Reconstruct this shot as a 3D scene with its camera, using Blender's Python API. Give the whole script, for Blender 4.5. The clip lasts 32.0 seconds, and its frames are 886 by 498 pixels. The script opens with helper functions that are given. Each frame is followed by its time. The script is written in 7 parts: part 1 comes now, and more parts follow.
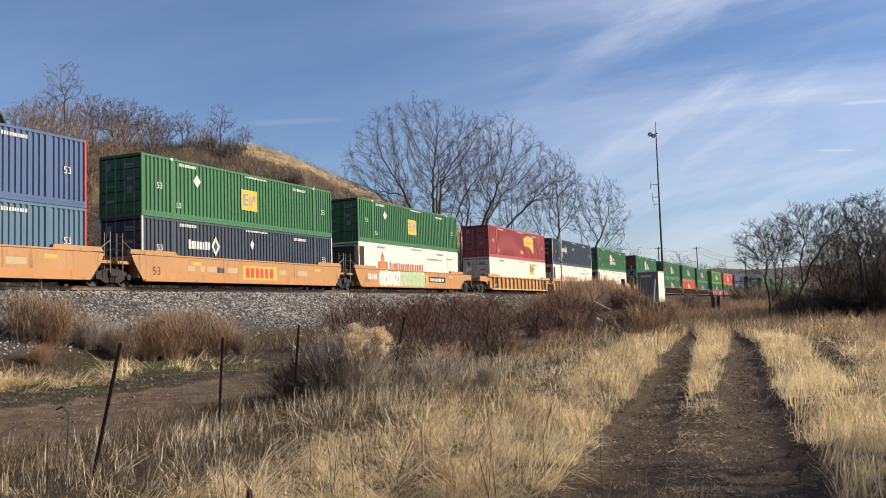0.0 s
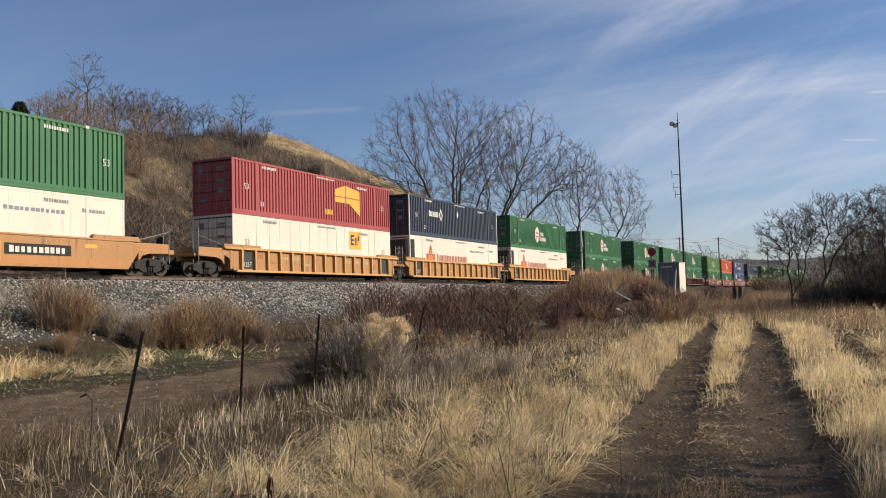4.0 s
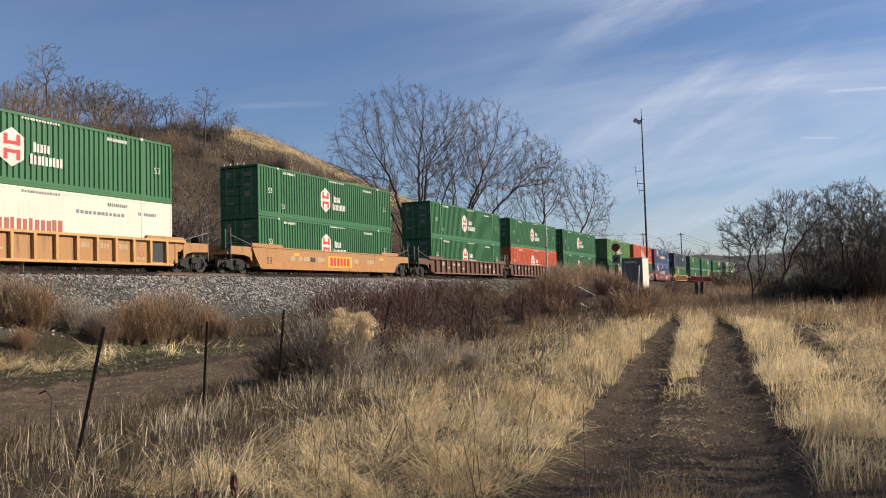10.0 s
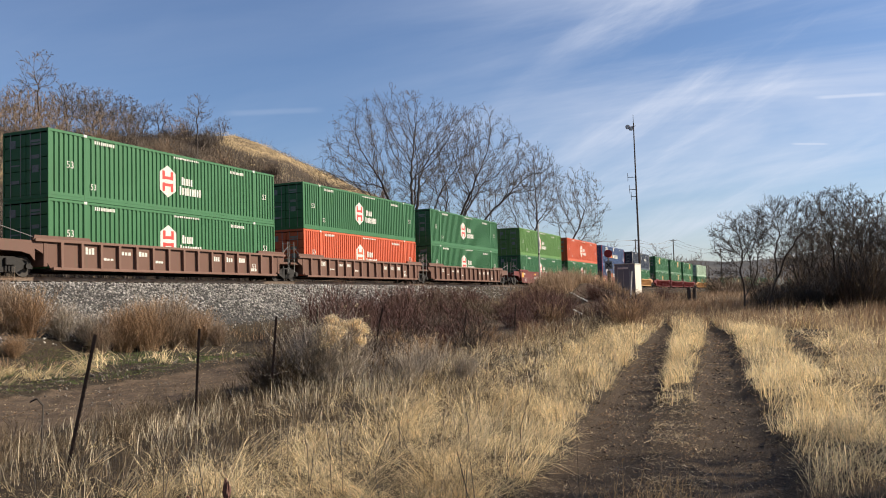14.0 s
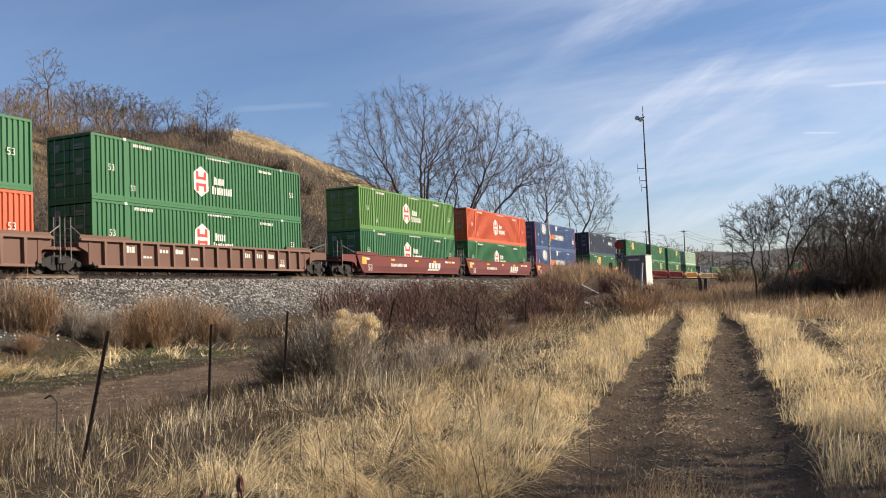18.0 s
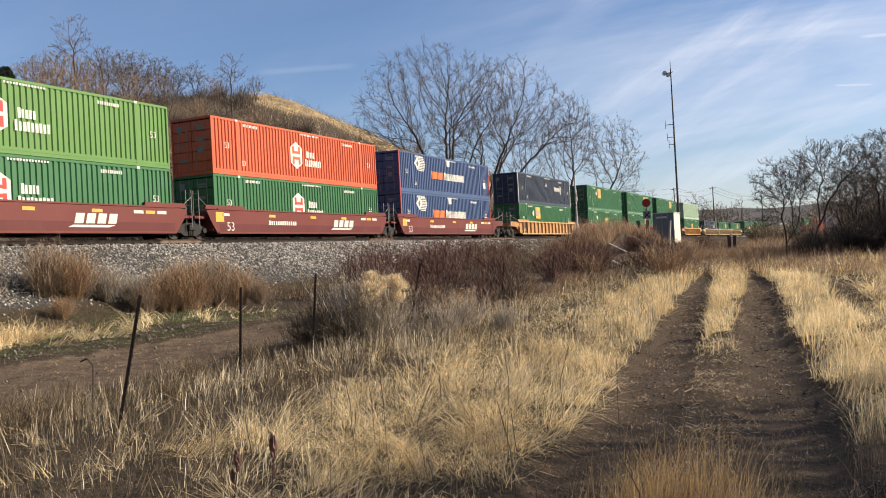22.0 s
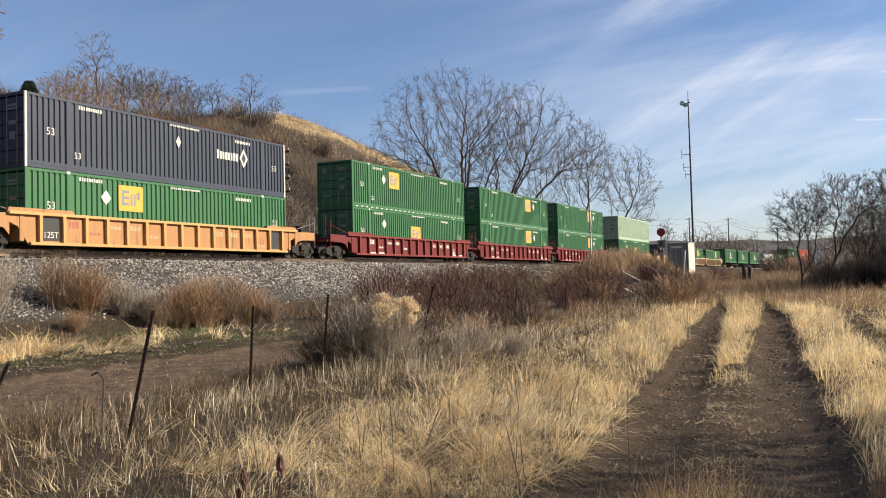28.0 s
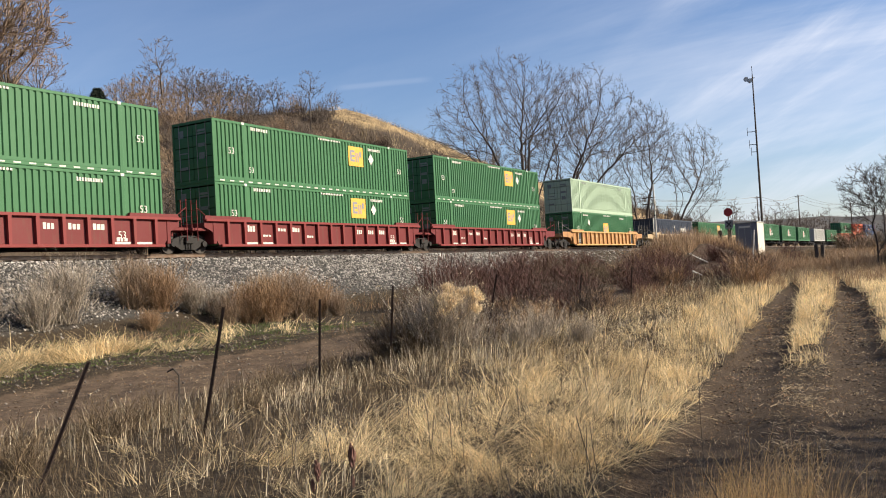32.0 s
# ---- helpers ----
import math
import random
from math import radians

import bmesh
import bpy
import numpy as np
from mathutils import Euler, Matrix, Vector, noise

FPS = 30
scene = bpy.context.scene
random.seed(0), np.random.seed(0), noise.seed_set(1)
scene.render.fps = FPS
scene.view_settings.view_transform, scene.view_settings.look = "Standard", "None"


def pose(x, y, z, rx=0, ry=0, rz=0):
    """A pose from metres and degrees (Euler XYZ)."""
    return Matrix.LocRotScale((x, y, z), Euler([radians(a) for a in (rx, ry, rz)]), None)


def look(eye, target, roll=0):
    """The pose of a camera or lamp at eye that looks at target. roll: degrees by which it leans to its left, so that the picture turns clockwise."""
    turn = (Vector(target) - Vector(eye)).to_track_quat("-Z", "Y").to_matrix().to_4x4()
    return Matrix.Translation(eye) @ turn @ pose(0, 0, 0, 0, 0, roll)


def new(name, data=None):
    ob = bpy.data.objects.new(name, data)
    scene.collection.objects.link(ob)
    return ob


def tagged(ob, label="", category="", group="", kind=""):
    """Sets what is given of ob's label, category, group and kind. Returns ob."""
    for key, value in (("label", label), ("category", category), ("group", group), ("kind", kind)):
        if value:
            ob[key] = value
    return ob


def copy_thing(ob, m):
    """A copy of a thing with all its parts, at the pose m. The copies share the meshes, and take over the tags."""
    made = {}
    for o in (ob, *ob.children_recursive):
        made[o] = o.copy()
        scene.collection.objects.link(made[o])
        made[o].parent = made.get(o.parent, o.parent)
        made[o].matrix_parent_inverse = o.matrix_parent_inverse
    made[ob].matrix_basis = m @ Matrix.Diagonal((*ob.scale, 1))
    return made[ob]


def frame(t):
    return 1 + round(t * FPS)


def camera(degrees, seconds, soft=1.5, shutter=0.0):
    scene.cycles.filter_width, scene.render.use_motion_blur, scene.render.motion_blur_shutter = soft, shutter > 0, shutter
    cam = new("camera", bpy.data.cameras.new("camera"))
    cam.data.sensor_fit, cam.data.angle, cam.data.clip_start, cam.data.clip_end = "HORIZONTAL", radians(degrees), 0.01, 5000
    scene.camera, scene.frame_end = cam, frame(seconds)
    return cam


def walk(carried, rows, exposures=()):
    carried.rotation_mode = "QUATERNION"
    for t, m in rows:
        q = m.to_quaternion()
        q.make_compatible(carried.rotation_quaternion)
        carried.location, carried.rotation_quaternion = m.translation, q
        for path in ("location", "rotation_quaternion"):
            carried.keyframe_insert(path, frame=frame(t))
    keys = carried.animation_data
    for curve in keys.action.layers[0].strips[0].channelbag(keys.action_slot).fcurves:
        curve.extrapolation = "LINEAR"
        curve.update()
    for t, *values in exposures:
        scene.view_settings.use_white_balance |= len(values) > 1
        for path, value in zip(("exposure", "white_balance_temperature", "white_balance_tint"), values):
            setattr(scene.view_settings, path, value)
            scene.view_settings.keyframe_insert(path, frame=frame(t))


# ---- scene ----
cam = camera(54.17, 32.0, soft=1.0)
EYE = (0.0, 0.0, 1.8)
# seconds, yaw, pitch, roll of the hand-held camera, which stands in one place
TURNS = (
    (0, 24.73, 3.77, 1.89), (0.5, 24.47, 3.57, 1.63), (1, 24.10, 3.72, 1.50),
    (1.5, 24.01, 3.92, 1.64), (2, 23.95, 3.81, 1.73), (2.5, 24.36, 3.64, 1.67),
    (3, 25.06, 3.49, 1.72), (3.5, 26.11, 3.26, 1.59), (5.5, 25.19, 2.81, 2.15),
    (6, 25.02, 2.69, 2.12), (6.5, 25.02, 2.65, 2.11), (7, 25.00, 2.69, 2.23),
    (7.5, 24.77, 2.75, 2.15), (8, 24.67, 2.78, 2.06), (8.5, 24.81, 2.79, 2.15),
    (9, 24.72, 2.61, 2.15), (9.5, 24.31, 2.62, 1.90), (10, 23.75, 2.76, 1.68),
    (10.5, 23.27, 2.99, 1.69), (11, 23.16, 2.95, 1.78), (11.5, 23.25, 2.98, 1.84),
    (12, 23.43, 3.34, 1.84), (12.5, 23.59, 3.44, 1.86), (13, 23.42, 3.38, 1.84),
    (13.5, 23.34, 3.31, 1.89), (14, 23.28, 3.17, 1.83), (14.5, 23.26, 3.14, 1.83),
    (16.5, 23.12, 3.31, 1.83), (17, 23.56, 3.15, 2.14), (17.5, 23.93, 2.93, 2.50),
    (18, 23.98, 2.76, 2.39), (18.5, 23.91, 2.67, 2.26), (19, 23.66, 2.63, 2.29),
    (19.5, 23.29, 2.67, 2.38), (20, 23.68, 2.56, 2.31), (20.5, 24.62, 1.97, 2.61),
    (21, 25.72, 1.04, 2.95), (21.5, 26.43, 0.31, 3.11), (22, 25.75, 0.24, 3.14),
    (22.5, 24.60, 0.39, 3.11), (23, 24.28, 0.43, 3.10), (23.5, 24.12, 0.70, 3.11),
    (24, 23.96, 0.66, 2.87), (24.5, 24.18, 0.38, 2.19), (25, 24.57, 0.10, 1.25),
    (25.5, 25.07, 0.18, 0.90), (26, 25.89, 1.06, 1.01), (26.5, 26.53, 1.74, 1.16),
    (28.5, 26.76, 1.90, 1.77), (29, 27.20, 2.28, 2.01), (29.5, 27.69, 2.48, 1.91),
    (30, 28.52, 2.49, 2.01), (30.5, 29.01, 2.17, 2.24), (31, 29.38, 1.77, 2.57),
    (31.5, 30.02, 1.50, 2.99), (32, 30.80, 1.31, 3.43),
)
walk(cam, [(t, pose(*EYE, 90 + p, r, y)) for t, y, p, r in TURNS], exposures=[(0.0, -0.08, 6250, 10), (1.5, -0.14, 6250, 10), (3.0, -0.33, 6250, 10), (6.0, -0.33, 6250, 10), (7.0, -0.32, 6250, 10), (9.0, -0.31, 6250, 10), (11.0, -0.20, 6250, 10), (12.0, -0.10, 6250, 10), (13.0, -0.07, 6300, 10), (19.0, 0.05, 6400, 10), (24.0, 0.06, 6500, 10), (25.0, 0.02, 6500, 10), (29.0, 0.11, 6500, 10), (32.0, 0.13, 6500, 10)])

# ---- light ----
SUN_AZ, SUN_EL = 62.0, 27.0   # degrees right of the track's line, degrees above the horizon
world = bpy.data.worlds.new("sky")
scene.world = world
world.use_nodes = True
wn, wl = world.node_tree.nodes, world.node_tree.links
wn.clear()
w_out, w_bg = wn.new("ShaderNodeOutputWorld"), wn.new("ShaderNodeBackground")
sky = wn.new("ShaderNodeTexSky")
sky.sky_type, sky.sun_disc = "NISHITA", False
sky.sun_elevation, sky.sun_rotation = radians(SUN_EL), radians(SUN_AZ)
sky.air_density, sky.dust_density, sky.ozone_density = 1.0, 0.5, 3.0
w_bg.inputs["Strength"].default_value = 0.116


def wmath(op, a, b=None, clamp=False):
    """A maths node of the sky; a and b are numbers or sockets."""
    t = wn.new("ShaderNodeMath")
    t.operation, t.use_clamp = op, clamp
    for k, v in enumerate((a, b)):
        if v is None:
            continue
        if isinstance(v, (int, float)):
            t.inputs[k].default_value = v
        else:
            wl.new(v, t.inputs[k])
    return t.outputs[0]


def wstep(src, lo, hi):
    t = wn.new("ShaderNodeMapRange")
    t.interpolation_type = "SMOOTHSTEP"
    t.inputs["From Min"].default_value, t.inputs["From Max"].default_value = lo, hi
    wl.new(src, t.inputs["Value"])
    return t.outputs["Result"]


# across (su) and up (sv) on a flat sheet of high cloud that faces along the line
w_tc, w_map, w_xyz = wn.new("ShaderNodeTexCoord"), wn.new("ShaderNodeMapping"), wn.new("ShaderNodeSeparateXYZ")
w_map.inputs["Rotation"].default_value = (0, 0, radians(-24.7))
wl.new(w_tc.outputs["Generated"], w_map.inputs["Vector"])
wl.new(w_map.outputs["Vector"], w_xyz.inputs[0])
ahead = wmath("MAXIMUM", wmath("ABSOLUTE", w_xyz.outputs["Y"]), 0.2)
su, sv = wmath("DIVIDE", w_xyz.outputs["X"], ahead), wmath("DIVIDE", w_xyz.outputs["Z"], ahead)


def streaks(angle, along, across, seed, lo, hi, detail=6.0):
    """Wisps drawn out along one direction of the sheet."""
    c, q = math.cos(radians(angle)), math.sin(radians(angle))
    a = wmath("ADD", wmath("MULTIPLY", su, c * along), wmath("MULTIPLY", sv, q * along))
    b = wmath("ADD", wmath("MULTIPLY", su, -q * across), wmath("MULTIPLY", sv, c * across))
    v, t = wn.new("ShaderNodeCombineXYZ"), wn.new("ShaderNodeTexNoise")
    for k, x in enumerate((a, b)):
        wl.new(x, v.inputs[k])
    v.inputs[2].default_value = seed
    t.inputs["Scale"].default_value, t.inputs["Detail"].default_value, t.inputs["Roughness"].default_value = 1.0, detail, 0.6
    t.inputs["Distortion"].default_value = 0.35
    wl.new(v.outputs[0], t.inputs["Vector"])
    return wstep(t.outputs["Fac"], lo, hi)


def trail(u0, v0, length, slope, width):
    """A short straight vapour trail."""
    du = wmath("SUBTRACT", su, u0)
    off = wmath("ABSOLUTE", wmath("SUBTRACT", wmath("SUBTRACT", sv, v0), wmath("MULTIPLY", du, slope)))
    return wmath("MULTIPLY", wstep(off, width, width * 0.15), wstep(wmath("ABSOLUTE", du), length / 2, length * 0.3))


# cirrus thickens to the side of the sun, thinner wisps elsewhere
side = wmath("ADD", wmath("MULTIPLY", wstep(su, -0.12, 0.42), 0.9), 0.10)
wisps = wmath("MULTIPLY", streaks(29, 2.6, 15.0, 3.1, 0.44, 0.78, 9.0), wmath("MULTIPLY", side, streaks(20, 2.2, 3.4, 8.7, 0.36, 0.62, 3.0)))
faint = wmath("MULTIPLY", streaks(8, 1.2, 9.0, 5.5, 0.30, 0.78), wmath("MULTIPLY", side, 0.70))
trails = wmath("ADD", wmath("MULTIPLY", trail(-0.165, 0.221, 0.13, 0.015, 0.0050), 0.09), wmath("MULTIPLY", wmath("ADD", trail(0.515, 0.222, 0.10, 0.03, 0.0030), trail(0.462, 0.166, 0.050, -0.03, 0.0018)), 0.27))
cloud = wmath("ADD", wmath("ADD", wmath("MULTIPLY", wisps, 0.58), faint), trails, True)
w_mx = wn.new("ShaderNodeMix")
w_mx.data_type = "RGBA"
w_mx.inputs["B"].default_value = (7.2, 7.5, 8.4, 1)
wl.new(cloud, w_mx.inputs["Factor"])
w_ti = wn.new("ShaderNodeMix")
w_ti.data_type, w_ti.blend_type = "RGBA", "MULTIPLY"
w_ti.inputs["Factor"].default_value, w_ti.inputs["B"].default_value = 1.0, (0.95, 0.965, 1.09, 1)
wl.new(sky.outputs["Color"], w_ti.inputs["A"])
wl.new(w_ti.outputs["Result"], w_mx.inputs["A"])
wl.new(w_mx.outputs["Result"], w_bg.inputs["Color"])
wl.new(w_bg.outputs["Background"], w_out.inputs["Surface"])

sun = new("sun", bpy.data.lights.new("sun", "SUN"))
sun.data.energy, sun.data.angle, sun.data.color = 7.8, radians(0.53), (1.0, 0.88, 0.70)
_e, _a = radians(SUN_EL), radians(SUN_AZ)
SUN_DIR = Vector((math.sin(_a) * math.cos(_e), math.cos(_a) * math.cos(_e), math.sin(_e)))
sun.matrix_world = look(SUN_DIR * 100, (0, 0, 0))


# ---- materials ----
def rgb(c, k=1.0):
    return (min(c[0] * k, 1), min(c[1] * k, 1), min(c[2] * k, 1), 1)


def material(name, base, rough=0.7, metal=0.0, vary=0.25, scale=3.0, fine=60.0, bump=0.15, other=None, mix=0.5, island=0.0, spec=0.4, stretch=(1, 1, 1), dist=0.01, leaf=0.0):
    """A surface whose colour wanders between base and other at a broad scale, with fine grain and relief."""
    m = bpy.data.materials.new(name)
    m.use_nodes = True
    n, l = m.node_tree.nodes, m.node_tree.links
    b = n["Principled BSDF"]
    b.inputs["Roughness"].default_value, b.inputs["Metallic"].default_value = rough, metal
    b.inputs["Specular IOR Level"].default_value = spec
    tc, mp = n.new("ShaderNodeTexCoord"), n.new("ShaderNodeMapping")
    mp.inputs["Scale"].default_value = stretch
    l.new(tc.outputs["Object"], mp.inputs["Vector"])
    big, small = n.new("ShaderNodeTexNoise"), n.new("ShaderNodeTexNoise")
    big.inputs["Scale"].default_value, big.inputs["Detail"].default_value = scale, 6
    small.inputs["Scale"].default_value, small.inputs["Detail"].default_value = fine, 4
    l.new(mp.outputs["Vector"], big.inputs["Vector"])
    l.new(mp.outputs["Vector"], small.inputs["Vector"])
    r = n.new("ShaderNodeMapRange")
    r.inputs["From Min"].default_value, r.inputs["From Max"].default_value = 0.5 - 0.25 * (1.2 - mix), 0.75 + 0.1 * (0.5 - mix)
    l.new(big.outputs["Fac"], r.inputs["Value"])
    mx = n.new("ShaderNodeMix")
    mx.data_type = "RGBA"
    mx.inputs["A"].default_value = rgb(base)
    mx.inputs["B"].default_value = rgb(other if other else base, 1.0 if other else 1 - vary)
    l.new(r.outputs["Result"], mx.inputs["Factor"])
    hs = n.new("ShaderNodeHueSaturation")
    g = n.new("ShaderNodeMapRange")
    g.inputs["From Min"].default_value, g.inputs["From Max"].default_value = 0.3, 0.7
    g.inputs["To Min"].default_value, g.inputs["To Max"].default_value = 1 - vary, 1 + vary
    l.new(small.outputs["Fac"], g.inputs["Value"])
    value = g.outputs["Result"]
    if island:
        geo, ir = n.new("ShaderNodeNewGeometry"), n.new("ShaderNodeMapRange")
        ir.inputs["To Min"].default_value, ir.inputs["To Max"].default_value = 1 - island, 1 + island
        l.new(geo.outputs["Random Per Island"], ir.inputs["Value"])
        mu = n.new("ShaderNodeMath")
        mu.operation = "MULTIPLY"
        l.new(value, mu.inputs[0])
        l.new(ir.outputs["Result"], mu.inputs[1])
        value = mu.outputs[0]
    l.new(value, hs.inputs["Value"])
    l.new(mx.outputs["Result"], hs.inputs["Color"])
    l.new(hs.outputs["Color"], b.inputs["Base Color"])
    if bump:
        bp = n.new("ShaderNodeBump")
        bp.inputs["Strength"].default_value, bp.inputs["Distance"].default_value = bump, dist
        l.new(small.outputs["Fac"], bp.inputs["Height"])
        l.new(bp.outputs["Normal"], b.inputs["Normal"])
    if leaf:
        tr, ms = n.new("ShaderNodeBsdfTranslucent"), n.new("ShaderNodeMixShader")
        ms.inputs["Fac"].default_value = leaf
        l.new(hs.outputs["Color"], tr.inputs["Color"])
        l.new(b.outputs["BSDF"], ms.inputs[1])
        l.new(tr.outputs["BSDF"], ms.inputs[2])
        l.new(ms.outputs["Shader"], n["Material Output"].inputs["Surface"])
    return m


def paint(name, base, rust=0.25, rough=0.5, dirt=(0.10, 0.075, 0.05)):
    """Weathered paint on steel: faded patches, streaks that run down, and a film of road dirt."""
    m = bpy.data.materials.new(name)
    m.use_nodes = True
    n, l = m.node_tree.nodes, m.node_tree.links
    b = n["Principled BSDF"]
    b.inputs["Roughness"].default_value = rough
    b.inputs["Specular IOR Level"].default_value = 0.2
    tc = n.new("ShaderNodeTexCoord")
    oi = n.new("ShaderNodeObjectInfo")
    ofs = n.new("ShaderNodeVectorMath")
    ofs.operation = "ADD"
    l.new(tc.outputs["Object"], ofs.inputs[0])
    l.new(oi.outputs["Random"], ofs.inputs[1])
    mp = n.new("ShaderNodeMapping")
    mp.inputs["Scale"].default_value = (3.0, 3.0, 0.35)
    l.new(ofs.outputs[0], mp.inputs["Vector"])
    streak, patch, grain = n.new("ShaderNodeTexNoise"), n.new("ShaderNodeTexNoise"), n.new("ShaderNodeTexNoise")
    streak.inputs["Scale"].default_value, streak.inputs["Detail"].default_value = 1.6, 8
    patch.inputs["Scale"].default_value, patch.inputs["Detail"].default_value = 0.55, 5
    grain.inputs["Scale"].default_value, grain.inputs["Detail"].default_value = 28, 4
    l.new(mp.outputs["Vector"], streak.inputs["Vector"])
    l.new(ofs.outputs[0], patch.inputs["Vector"])
    l.new(ofs.outputs[0], grain.inputs["Vector"])
    fade = n.new("ShaderNodeMix")
    fade.data_type = "RGBA"
    fade.inputs["A"].default_value = rgb(base, 0.86)
    fade.inputs["B"].default_value = rgb([c * 0.95 + 0.012 for c in base], 1.15)
    l.new(patch.outputs["Fac"], fade.inputs["Factor"])
    ra = n.new("ShaderNodeMapRange")
    ra.inputs["From Min"].default_value, ra.inputs["From Max"].default_value = 0.56, 0.80
    ra.inputs["To Max"].default_value = rust
    l.new(streak.outputs["Fac"], ra.inputs["Value"])
    gr = n.new("ShaderNodeMapRange")
    gr.inputs["From Min"].default_value, gr.inputs["From Max"].default_value = 0.55, 0.75
    gr.inputs["To Max"].default_value = rust * 0.8
    l.new(grain.outputs["Fac"], gr.inputs["Value"])
    ad = n.new("ShaderNodeMath")
    ad.operation, ad.use_clamp = "ADD", True
    l.new(ra.outputs["Result"], ad.inputs[0])
    l.new(gr.outputs["Result"], ad.inputs[1])
    mx = n.new("ShaderNodeMix")
    mx.data_type = "RGBA"
    mx.inputs["B"].default_value = rgb(dirt)
    l.new(ad.outputs[0], mx.inputs["Factor"])
    l.new(fade.outputs["Result"], mx.inputs["A"])
    l.new(mx.outputs["Result"], b.inputs["Base Color"])
    bp = n.new("ShaderNodeBump")
    bp.inputs["Strength"].default_value, bp.inputs["Distance"].default_value = 0.12, 0.01
    l.new(patch.outputs["Fac"], bp.inputs["Height"])
    l.new(bp.outputs["Normal"], b.inputs["Normal"])
    return m


